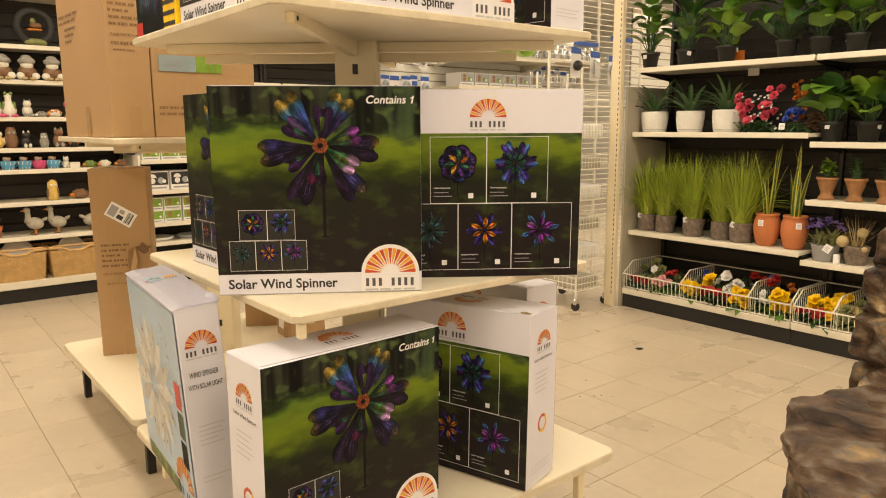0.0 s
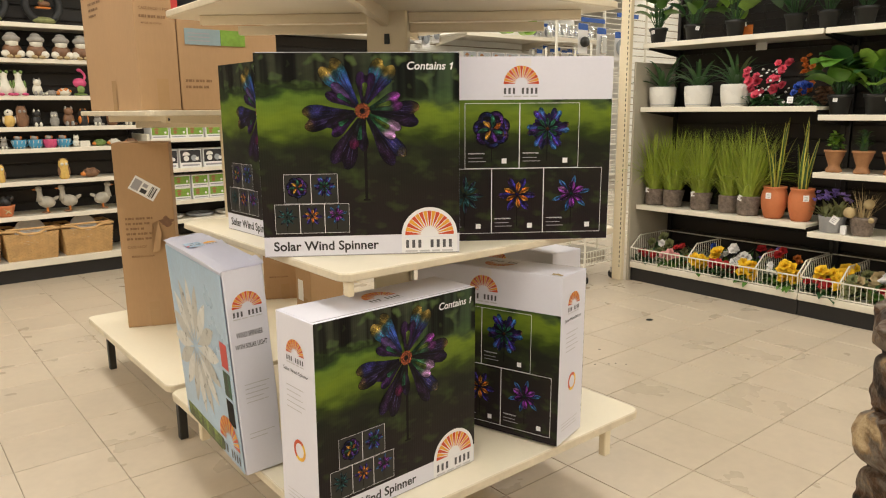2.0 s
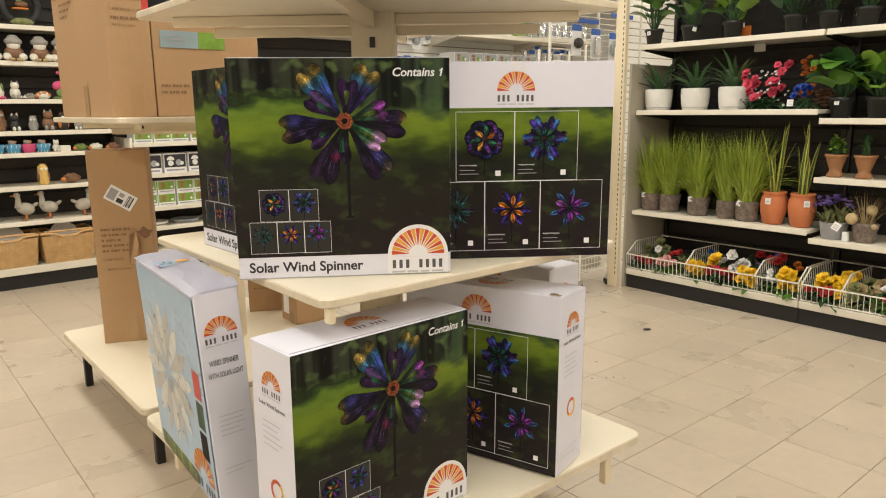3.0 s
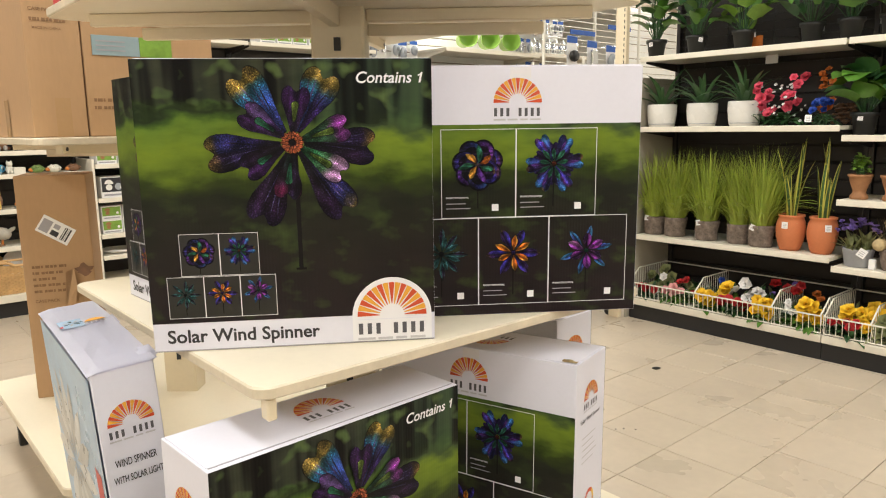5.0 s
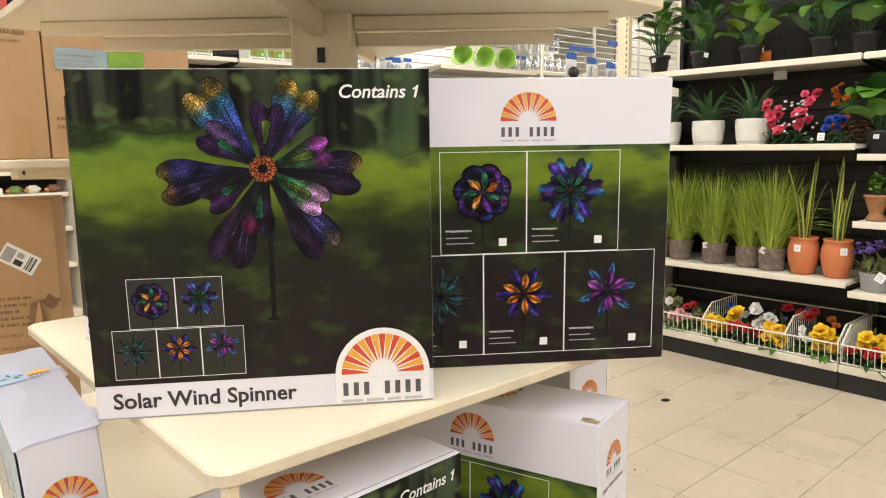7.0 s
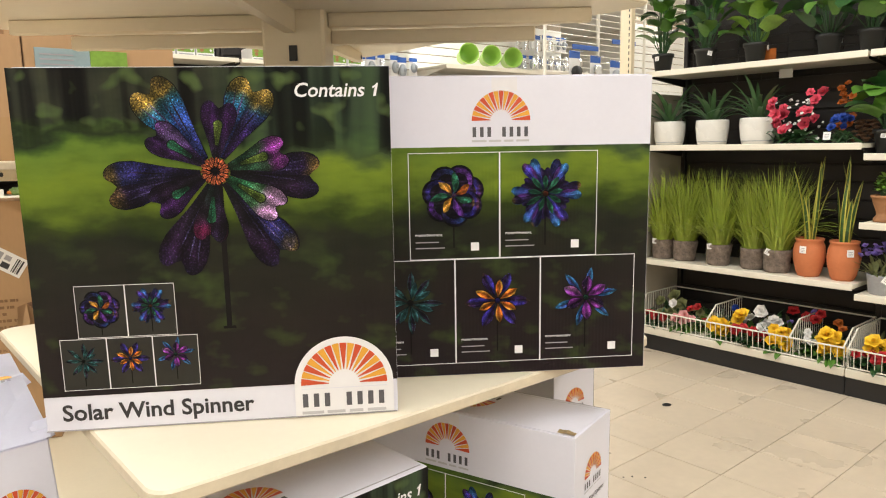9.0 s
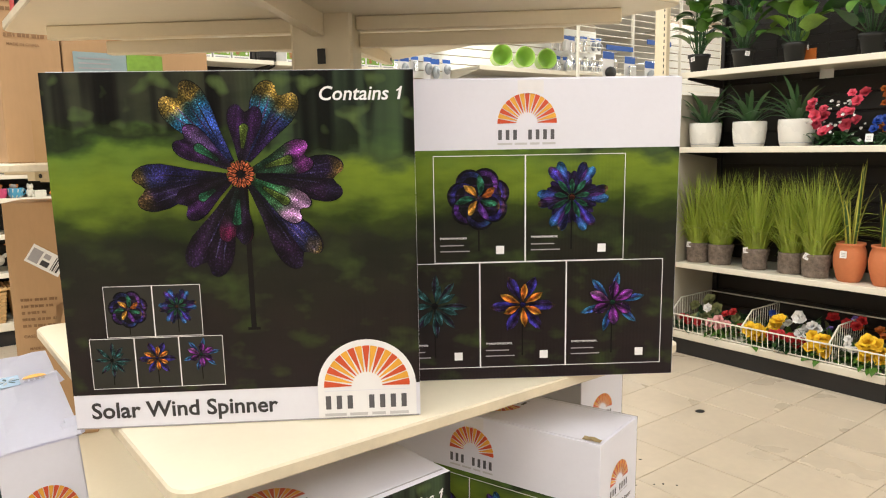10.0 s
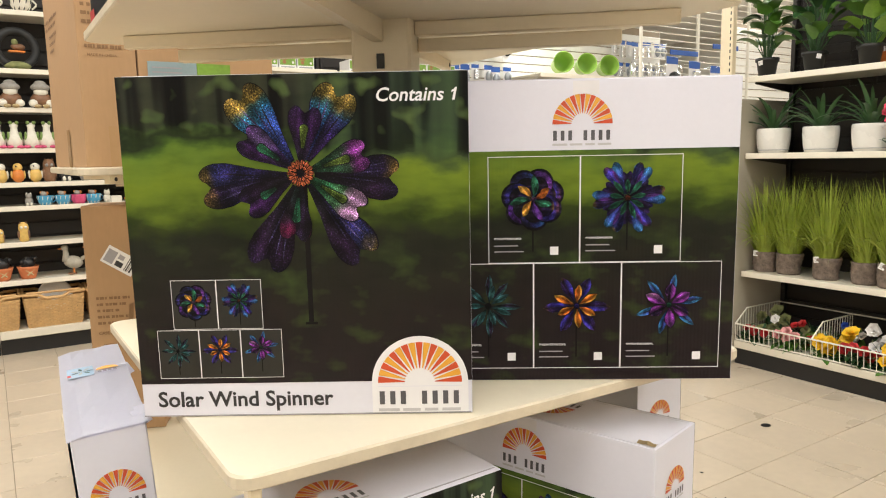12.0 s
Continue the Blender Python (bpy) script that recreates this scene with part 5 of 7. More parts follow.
def price_tag(parent, c, w=0.03, h=0.034, rx=80, rz=-80, ry=0.0):
    bm = bmesh.new()
    add_box(bm, -w / 2, w / 2, -h / 2, h / 2, -0.0006, 0.0006)
    ob = part("price_tag", bm, M["tag"], parent, "small white price tag")
    ob.matrix_local = pose(*c, rx, ry, rz)
    bm = bmesh.new()
    for k in range(3):
        add_box(bm, -w * 0.3, w * 0.3, -h * 0.3 + k * h * 0.22, -h * 0.3 + k * h * 0.22 + h * 0.07, 0.0009, 0.0012)
    part("tag_print", bm, M["grey_ink"], ob)


def blades(n, r0, length, spread, seed, width=0.007, shape="blade", lo=70, hi=92, droop=(0.2, 1.0), seg=6):
    rnd = random.Random(seed)
    vs, fs = [], []
    for _ in range(n):
        a = rnd.uniform(0, 360)
        r = r0 * math.sqrt(rnd.random())
        add_leaf(vs, fs, (r * math.cos(radians(a)), r * math.sin(radians(a)), 0), a + rnd.uniform(-25, 25), rnd.uniform(lo, hi), length * rnd.uniform(0.62, 1.08), width * rnd.uniform(0.7, 1.3),
                 rnd.uniform(*droop) * spread, seg, shape, 0.1, rnd.uniform(-60, 60))
    return vs, fs


def lift(me, z):
    me.transform(Matrix.Translation((0, 0, z)))
    return me


def grass_pot(seed):
    rnd = random.Random(seed)
    t = thing("grass_plant", "artificial grass in a grey-brown woven pot", "plant", group="grass pots")
    bm = bmesh.new()
    prof = [(0.060, 0.0)] + [(0.064 + 0.010 * k / 10 + (0.0028 if k % 2 else -0.0012), 0.004 + 0.0118 * k) for k in range(11)] + [(0.070, 0.126), (0.062, 0.118), (0.0, 0.116)]
    add_lathe(bm, prof, 26, wob=0.05)
    part("woven_pot", bm, M["basketgrey"], t, "grey-brown woven pot")
    vs, fs = blades(330, 0.058, 0.47, 1.0, seed, 0.0080, lo=68, hi=95, droop=(0.0, 0.8))
    v2, f2 = blades(80, 0.060, 0.42, 1.0, seed + 50, 0.008, lo=55, hi=80, droop=(0.5, 2.2))
    k = len(vs)
    me = pydata(vs + v2, fs + [tuple(i + k for i in f) for f in f2], M["grass"])
    part("grass_tuft", lift(me, 0.112), None, t, "bright green grass blades")
    if seed % 2:
        price_tag(t, (-0.074, 0.02, 0.115), rx=85, rz=-88, ry=rnd.uniform(-25, 25))
    return t


for k, (y, s) in enumerate(((3.03, 0.98), (2.885, 1.0), (2.655, 1.0), (2.45, 0.97), (2.305, 1.03))):
    grass_pot(11 + k).matrix_world = at(4.40 + 0.012 * (k % 2), y, 0.5685, 0, s)


def snake_plant(seed):
    rnd = random.Random(seed)
    t = thing("snake_plant", "yellow-edged snake plant in an orange terracotta pot", "plant", group="terracotta snake plants")
    bm = bmesh.new()
    add_lathe(bm, [(0.052, 0.0), (0.062, 0.02), (0.077, 0.08), (0.081, 0.12), (0.076, 0.165), (0.066, 0.190), (0.072, 0.196), (0.072, 0.206), (0.064, 0.206), (0.060, 0.192), (0.0, 0.188)], 30)
    pot = part("terracotta_pot", bm, M["terracotta"], t, "orange terracotta pot")
    for k in range(6):
        a, h, w = 60 * k + rnd.uniform(-15, 15), (0.46, 0.30, 0.41, 0.26, 0.43, 0.34)[k], rnd.uniform(0.034, 0.044)
        base = (0.026 * math.cos(radians(a)), 0.026 * math.sin(radians(a)), 0.188)
        tw = rnd.uniform(-50, 50)
        pit, dr = rnd.uniform(76, 90), rnd.uniform(-0.35, 0.45)
        vs, fs = [], []
        add_leaf(vs, fs, base, a, pit, h, w, dr, 8, "sword", 0.15, tw)
        leaf = part("leaf", pydata(vs, fs, M["snake"]), None, t)
        vs, fs = [], []
        for sgn in (-1, 1):
            i0 = len(vs)
            add_leaf(vs, fs, base, a, pit, h * 1.01, w * 1.0, dr, 8, "sword", 0.15, tw)
            seg = vs[i0:]
            del vs[i0:], fs[-16:]
            for j in range(9):
                mid, edge = Vector(seg[3 * j + 1]), Vector(seg[3 * j + 1 + sgn])
                q = mid + (edge - mid) * 1.06
                r = mid + (edge - mid) * 0.60
                off = Vector((0, 0, 0.0)) + (edge - mid).cross(Vector((0, 0, 1))).normalized() * 0.0012 if (edge - mid).length > 1e-6 else Vector()
                vs += [tuple(q + off), tuple(r + off), tuple(q - off), tuple(r - off)]
            for j in range(8):
                b = i0 + 4 * j
                fs += [(b, b + 1, b + 5, b + 4), (b + 2, b + 3, b + 7, b + 6)]
        part("leaf_margin", pydata(vs, fs, M["snake_edge"]), None, leaf, "yellow leaf margin")
    price_tag(t, (-0.083, 0.0, 0.15), 0.034, 0.038, 88, -90)
    return t


snake_plant(3).matrix_world = at(4.40, 2.135, 0.5685, 0)
snake_plant(8).matrix_world = at(4.40, 1.960, 0.5685, 40)


def aloe_pot(seed):
    rnd = random.Random(seed)
    t = thing("aloe_plant", "dark green aloe in a white glazed pot", "plant", group="white aloe pots")
    bm = bmesh.new()
    add_lathe(bm, [(0.070, 0.0), (0.080, 0.006), (0.088, 0.04), (0.094, 0.10), (0.094, 0.135), (0.091, 0.146), (0.086, 0.146), (0.084, 0.130), (0.0, 0.126)], 32)
    pot = part("white_pot", bm, M["ceramic"], t, "white glazed round pot")
    bm = bmesh.new()
    add_lathe(bm, [(0.0845, 0.018), (0.0862, 0.019), (0.0862, 0.021), (0.085, 0.022)], 32)
    part("pot_groove", bm, M["zinc"], pot)
    for k in range(20):
        a = 137.5 * k + rnd.uniform(-12, 12)
        vs, fs = [], []
        add_leaf(vs, fs, (0.02 * math.cos(radians(a)), 0.02 * math.sin(radians(a)), 0.128), a, 38 + 2.4 * k, rnd.uniform(0.22, 0.30), rnd.uniform(0.030, 0.042), rnd.uniform(0.6, 1.5), 7, "sword", 0.22)
        part("leaf", pydata(vs, fs, M["agave"]), None, t)
    return t


for k, (y, s) in enumerate(((3.012, 1.0), (2.728, 1.0), (2.455, 1.02))):
    aloe_pot(20 + k).matrix_world = at(4.405, y, 1.2785, 40 * k, s)


def leafy(name, label, seed, n, leaf_len, leaf_w, height, mats, pot, shape="leaf", group="", tag=True, pitch=(15, 75)):
    """A bushy plant of broad leaves on stalks in a small pot."""
    rnd = random.Random(seed)
    t = thing(name, label, "plant", group=group)
    ph = pot(t)
    for k in range(n):
        a = 137.5 * k + rnd.uniform(-20, 20)
        z = ph + height * (0.15 + 0.75 * (k / n)) * rnd.uniform(0.8, 1.1)
        r = 0.085 * leaf_len / 0.2 * (1.1 - 0.6 * k / n)
        tip = (r * math.cos(radians(a)), r * math.sin(radians(a)), z)
        bm = bmesh.new()
        add_tube(bm, (0.015 * math.cos(radians(a)), 0.015 * math.sin(radians(a)), ph - 0.01), tip, 0.003, 5)
        stalk = part("stalk", bm, M["leaf_dk"], t)
        lv, lf = [], []
        add_leaf(lv, lf, tip, a + rnd.uniform(-15, 15), rnd.uniform(*pitch), leaf_len * rnd.uniform(0.75, 1.15), leaf_w * rnd.uniform(0.8, 1.15), rnd.uniform(0.5, 1.5), 8, shape, rnd.uniform(0.05, 0.2), rnd.uniform(-30, 30))
        part("leaf", pydata(lv, lf, M[rnd.choice(mats)]), None, stalk)
    if tag:
        price_tag(t, (-0.066, 0.0, ph - 0.03), 0.026, 0.026, 88, -90, rnd.uniform(-12, 12))
    return t


def black_pot(r=0.062, h=0.115):
    def make(t):
        bm = bmesh.new()
        add_lathe(bm, [(r * 0.72, 0.0), (r * 0.95, h * 0.82), (r * 1.06, h * 0.83), (r * 1.08, h), (r * 0.98, h), (r * 0.95, h * 0.9), (0.0, h * 0.88)], 24)
        part("nursery_pot", bm, M["black"], t, "black plastic nursery pot")
        return h
    return make


for k, (y, shape, ln, w, n, hh, mats) in enumerate(((3.075, "heart", 0.13, 0.085, 26, 0.38, ("leaf", "leaf_dk", "leaf")), (2.79, "leaf", 0.17, 0.075, 24, 0.36, ("leaf_dk", "leaf")),
                                                    (2.49, "heart", 0.15, 0.115, 16, 0.30, ("leaf_lt", "leaf", "leaf")), (2.10, "leaf", 0.22, 0.10, 16, 0.26, ("leaf", "leaf_dk")),
                                                    (1.90, "heart", 0.17, 0.12, 16, 0.30, ("leaf", "leaf_dk")), (1.70, "heart", 0.17, 0.12, 17, 0.30, ("leaf_lt", "leaf")),
                                                    (1.48, "leaf", 0.22, 0.07, 12, 0.30, ("leaf", "leaf_dk")))):
    leafy("foliage_plant", "leafy green foliage plant in a black nursery pot", 60 + k, n, ln, w, hh, mats, black_pot(), shape, "foliage pots").matrix_world = at(4.41, y, 1.7225, 50 * k)
# a broad yellow-green frond and an orange carton tag on the top shelf
bm = bmesh.new()
add_box(bm, -0.003, 0.003, -0.034, 0.034, 0.0, 0.085)
solo("card_sign", bm, M["fl_orange"], "small orange card sign between pots", "sign", at(4.48, 2.44, 1.7225))
for k, (y, ln, w, n) in enumerate(((1.80, 0.155, 0.125, 18), (1.60, 0.155, 0.12, 17), (1.40, 0.15, 0.12, 15))):
    leafy("foliage_plant", "broad-leaved green plant in a black nursery pot", 80 + k, n, ln, w, 0.25, ("leaf", "leaf", "leaf_lt", "leaf_dk"), black_pot(0.066, 0.12), "heart", "broad-leaved pots").matrix_world = at(4.42, y, 1.2265, 70 * k)


def urn(t):
    bm = bmesh.new()
    add_lathe(bm, [(0.042, 0.0), (0.046, 0.006), (0.044, 0.018), (0.032, 0.034), (0.034, 0.05), (0.050, 0.095), (0.056, 0.118), (0.062, 0.122), (0.062, 0.134), (0.054, 0.134), (0.050, 0.122), (0.0, 0.118)], 28)
    part("clay_urn", bm, M["clay_brown"], t, "aged brown clay urn")
    return 0.13


leafy("potted_bush", "small bright green bush in a brown clay urn", 91, 60, 0.042, 0.026, 0.10, ("leaf_lt", "leaf_lt", "leaf"), urn, "heart", "clay urns", False).matrix_world = at(4.40, 1.79, 0.8865, 0)
leafy("potted_bush", "thin dark herb bush in a brown clay urn", 92, 44, 0.045, 0.012, 0.13, ("leaf_dk", "leaf_dk", "leaf"), urn, "leaf", "clay urns", False).matrix_world = at(4.40, 1.632, 0.8865, 0)
leafy("potted_bush", "thin dark herb bush in a brown clay urn", 93, 44, 0.045, 0.012, 0.13, ("leaf_dk", "leaf"), urn, "leaf", "clay urns", False).matrix_world = at(4.40, 1.47, 0.8865, 0)


def bloom(bm, c, r, n, mi, rnd, up=0.5):
    """A silk flower head: a whorl of cupped petals."""
    for ring, (cnt, k, tilt) in enumerate(((n, 1.0, 20), (n, 0.8, 45), (max(n - 2, 3), 0.5, 70))):
        for i in range(cnt):
            a = 360 * i / cnt + 25 * ring + rnd.uniform(-10, 10)
            vs, fs = [], []
            add_leaf(vs, fs, c, a, tilt + rnd.uniform(-12, 12), r * k, r * 0.98 * k, -0.3 + rnd.uniform(0, 0.5), 4, "heart", 0.15)
            bv = [bm.verts.new(v) for v in vs]
            for f in fs:
                q = bm.faces.new([bv[x] for x in f])
                q.material_index, q.smooth = mi, True


def flower_bunch(label, y, z, x, heads, seed, spread=(0.06, 0.07, 0.05), greens=10, green_mat="leaf", leaf_len=0.10, aim=None):
    """A bunch of silk flowers: blooms over stems and leaves."""
    rnd = random.Random(seed)
    t = thing("silk_flowers", label, "artificial flowers", at(x, y, z), group="silk flower bunches")
    for mname, cnt, r in heads:
        for k in range(cnt):
            c = (rnd.uniform(-1, 1) * spread[0], rnd.uniform(-1, 1) * spread[1], 0.075 + rnd.uniform(-0.25, 1) * spread[2])
            bm = bmesh.new()
            bloom(bm, (0, 0, 0), r * 0.98 * rnd.uniform(0.7, 1.15), 6, 0, rnd)
            ob = part("bloom", bm, M[mname], t)
            ob.matrix_local = Matrix.Translation(c) @ Matrix.Rotation(radians(rnd.uniform(30, 75)), 4, "Y").inverted() @ Matrix.Rotation(rnd.uniform(0, 6), 4, "Z")
    vs, fs = [], []
    for k in range(greens):
        a = rnd.uniform(0, 360)
        add_leaf(vs, fs, (rnd.uniform(-0.6, 0.6) * spread[0], rnd.uniform(-0.8, 0.8) * spread[1], rnd.uniform(0.0, 0.04)), a, rnd.uniform(5, 70), leaf_len * rnd.uniform(0.6, 1.2), 0.035, rnd.uniform(0.4, 1.3), 5, "leaf")
    part("foliage", pydata(vs, fs, M[green_mat]), None, t)
    bm = bmesh.new()
    for k in range(7):
        a = rnd.uniform(0, 6.28)
        add_tube(bm, (0.05 * math.cos(a), 0.10 * math.sin(a), 0.0), (0.02 * math.cos(a + 1), 0.03 * math.sin(a + 1), 0.06), 0.0025, 5)
    part("flower_stem", bm, M["leaf_dk"], t)
    return t


# heaped in the bins
BZ = 0.150
for k, (lab, y, x, heads, gm, sp) in enumerate((
        ("dry green and cream silk flowers in a wire bin", 2.99, 4.45, (("fl_white", 2, 0.045), ("moss", 6, 0.05)), "moss", (0.09, 0.11, 0.12)),
        ("small red silk flowers in a wire bin", 3.03, 4.29, (("fl_red", 6, 0.030),), "leaf_dk", (0.03, 0.10, 0.02)),
        ("pale pink silk flowers in a wire bin", 2.80, 4.285, (("fl_pale", 9, 0.036),), "leaf", (0.03, 0.055, 0.04)),
        ("green leafed silk bunch with red tips in a wire bin", 2.73, 4.40, (("fl_red", 3, 0.035), ("moss", 2, 0.04)), "leaf_lt", (0.07, 0.09, 0.13)),
        ("yellow silk daffodils in a wire bin", 2.565, 4.275, (("fl_yellow", 9, 0.045),), "leaf", (0.03, 0.045, 0.06)),
        ("yellow and white silk flowers in a wire bin", 2.46, 4.38, (("fl_yellow", 3, 0.05), ("fl_white", 3, 0.03), ("fl_blue", 3, 0.03)), "leaf", (0.06, 0.09, 0.12)),
        ("red silk roses in a wire bin", 2.385, 4.285, (("fl_red", 8, 0.036),), "leaf_dk", (0.03, 0.09, 0.03)),
        ("white silk hydrangea in a wire bin", 2.325, 4.36, (("fl_white", 12, 0.042),), "leaf", (0.05, 0.055, 0.13)),
        ("golden silk daffodils in a wire bin", 2.215, 4.275, (("fl_yellow", 10, 0.046),), "leaf", (0.035, 0.05, 0.07)),
        ("dark red silk flowers in a wire bin", 2.19, 4.50, (("fl_red", 5, 0.04), ("fl_violet", 3, 0.03)), "leaf_dk", (0.07, 0.10, 0.13)),
        ("white and green silk stems in a wire bin", 2.06, 4.33, (("fl_white", 5, 0.03),), "leaf", (0.05, 0.06, 0.09)),
        ("golden silk daffodils in a wire bin", 1.955, 4.285, (("fl_yellow", 10, 0.044),), "leaf", (0.03, 0.05, 0.08)),
        ("dark green silk stems in a wire bin", 1.98, 4.50, (("fl_orange", 4, 0.035),), "leaf_dk", (0.08, 0.12, 0.14)),
        ("red silk flowers in a wire bin", 1.775, 4.285, (("fl_red", 7, 0.036),), "leaf_dk", (0.03, 0.08, 0.03)),
        ("golden and white silk flowers in a wire bin", 1.71, 4.33, (("fl_yellow", 8, 0.048), ("fl_white", 2, 0.03)), "leaf", (0.05, 0.06, 0.09)),
        ("tall golden silk flowers in a wire bin", 1.645, 4.40, (("fl_yellow", 7, 0.050),), "leaf_dk", (0.05, 0.05, 0.14)),
        ("dry grass and cream silk stems in a wire bin", 1.52, 4.36, (("moss", 6, 0.05), ("straw", 4, 0.05)), "moss", (0.09, 0.08, 0.10)),
        ("white silk orchids in a wire bin", 1.395, 4.34, (("fl_white", 9, 0.04),), "leaf", (0.05, 0.05, 0.15)),
        ("red silk flowers in a wire bin", 1.37, 4.28, (("fl_red", 7, 0.035),), "leaf", (0.03, 0.06, 0.03)))):
    flower_bunch(lab, y, BZ - 0.012, x, heads, 200 + k, sp, 34, gm, 0.095)
# pink roses, an orange and a blue bunch on the upper shelf
flower_bunch("pink silk rose bouquet with white sprigs", 2.245, 1.2785, 4.39, (("fl_pink", 22, 0.036), ("fl_white", 30, 0.011)), 240, (0.08, 0.135, 0.20), 34, "leaf_dk", 0.10)
flower_bunch("orange silk flower bunch", 2.01, 1.2785, 4.42, (("fl_orange", 16, 0.026),), 241, (0.03, 0.045, 0.24), 10, "leaf_dk", 0.09)
b = flower_bunch("bright blue silk flower bunch", 1.99, 1.2785, 4.36, (("fl_blue", 11, 0.027),), 242, (0.03, 0.050, 0.06), 8, "leaf_dk", 0.07)
price_tag(b, (-0.04, 0.06, 0.04), 0.036, 0.04, 80, -88)
for k in range(4):
    bm = bmesh.new()
    for j in range(12):
        a = 2.4 * j
        add_ball(bm, (0.022 * math.cos(a) * (1 - j / 16), 0.022 * math.sin(a) * (1 - j / 16), 0.012 + 0.007 * j), (0.012, 0.012, 0.006), 0, None, 6, 4)
    solo("pine_cone", bm, M["resin_b"], "brown pine cone on a shelf", "pine cone", at(4.52 + 0.02 * (k % 2), 1.93 + 0.045 * (k - 1.2) * 0.6, 1.2785, 50 * k, 1.3), group="pine cones")

# violet flowers in a grey planter, dried arrangement beside it
t = thing("flower_planter", "violet silk flowers in a grey-washed planter", "plant", at(4.39, 1.765, 0.5235))
bm = bmesh.new()
add_lathe(bm, [(0.058, 0.0), (0.064, 0.004), (0.078, 0.095), (0.081, 0.1), (0.074, 0.1), (0.070, 0.088), (0.0, 0.085)], 26)
part("planter", bm, M["zinc"], t, "grey-washed round planter")
rnd = random.Random(5)
vs, fs = [], []
for k in range(60):
    a = rnd.uniform(0, 360)
    add_leaf(vs, fs, (0.04 * math.cos(a), 0.05 * math.sin(a), 0.085), a, rnd.uniform(20, 80), rnd.uniform(0.08, 0.15), 0.02, 0.6, 5, "leaf")
part("foliage", pydata(vs, fs, M["moss"]), None, t)
for k in range(46):
    bm = bmesh.new()
    bloom(bm, (0, 0, 0), 0.018, 5, 0, rnd)
    ob = part("bloom", bm, M["fl_violet"], t)
    a, r = rnd.uniform(0, 6.28), 0.115 * math.sqrt(rnd.random())
    ob.matrix_local = Matrix.Translation((0.8 * r * math.cos(a), r * math.sin(a), 0.205 + 0.05 * rnd.random() - 2.0 * r * r)) @ Euler((rnd.uniform(-0.6, 0.6), rnd.uniform(-0.9, 0), rnd.uniform(0, 6))).to_matrix().to_4x4()
price_tag(t, (-0.082, -0.045, 0.085), 0.042, 0.046, 82, -75, 30)
t = thing("dried_arrangement", "dried grasses and pale balls in a bark basket", "plant", at(4.39, 1.592, 0.5235))
bm = bmesh.new()
add_lathe(bm, [(0.050, 0.0)] + [(0.052 + 0.002 * k + (0.003 if k % 2 else -0.002), 0.004 + 0.011 * k) for k in range(10)] + [(0.060, 0.112), (0.0, 0.105)], 18, wob=0.05)
part("bark_basket", bm, M["basketgrey"], t)
vs, fs = blades(46, 0.04, 0.20, 1.0, 77, 0.006, lo=50, hi=90, droop=(0.0, 0.6))
part("dry_tuft", lift(pydata(vs, fs, M["straw"]), 0.10), None, t)
for c, r in (((-0.05, 0.06, 0.135), 0.034), ((-0.02, -0.03, 0.19), 0.030), ((-0.05, -0.06, 0.10), 0.016)):
    bm = bmesh.new()
    add_ball(bm, c, r, 0, None, 14, 10)
    part("pale_ball", bm, M["straw"], t)
bm = bmesh.new()
add_box(bm, -0.012, 0.012, -0.016, 0.016, 0, 0.055, 0.003)
solo("small_box", bm, M["tag"], "small white box between two planters", "box", at(4.335, 1.675, 0.5235))
# hook-on card on the back of the shelf
bm = bmesh.new()
add_box(bm, -0.003, 0.003, -0.038, 0.038, 0, 0.05, 0.002)
solo("shelf_card", bm, M["tag"], "white card hung at the back of a shelf", "card", at(4.60, 2.40, 1.650))


def foliage_heap(y0, y1, seed):
    rnd = random.Random(seed)
    vs, fs, mi = [], [], []
    for k in range(260):
        x, y = rnd.uniform(4.30, 4.64), rnd.uniform(y0, y1)
        add_leaf(vs, fs, (x, y, BZ + rnd.uniform(0.0, 0.05)), rnd.uniform(0, 360), rnd.uniform(10, 80), rnd.uniform(0.06, 0.15), rnd.uniform(0.018, 0.035), rnd.uniform(0.3, 1.4), 4, "leaf")
        mi += [k % 3] * 8
    tagged(solo("silk_foliage", pydata(vs, fs, [M["leaf_dk"], M["leaf_dk"], M["moss"]], mi=mi), None, "loose dark silk foliage heaped in a wire bin", "artificial plants"), kind="stuff")


foliage_heap(1.90, 3.07, 301)
foliage_heap(0.66, 1.82, 302)

# ---- figurine shelving against the far side ----
LY = 6.10
LEVELS = (0.505, 0.765, 1.010, 1.172, 1.405, 1.678, 1.935, 2.32)
DEPTHS = (0.36, 0.33, 0.30, 0.30, 0.30, 0.30, 0.30, 0.30)
for x0 in (0.44, -0.815, -2.07):
    shelving("figurine shelving with many almond shelves and a dark slatted back", 1.25, 0.40, Matrix.Translation((x0, LY, 0)), [(z, d + 0.04) for z, d in zip(LEVELS, DEPTHS)], 2.75, kick_h=0.11, base_z=0.165)
shelving("boxed goods shelving with almond shelves", 1.30, 0.40, Matrix.Translation((1.715, LY, 0)), [(0.36, 0.42), (0.525, 0.42), (0.800, 0.42), (1.056, 0.42), (1.40, 0.40), (1.72, 0.40), (2.03, 0.40)], 2.75, kick_h=0.11, base_z=0.165)
shelving("boxed goods shelving with almond shelves", 1.30, 0.40, Matrix.Translation((3.03, LY, 0)), [(0.36, 0.42), (0.525, 0.42), (0.800, 0.42), (1.056, 0.42), (1.40, 0.40), (1.72, 0.40), (2.03, 0.40)], 2.75, kick_h=0.11, base_z=0.165)
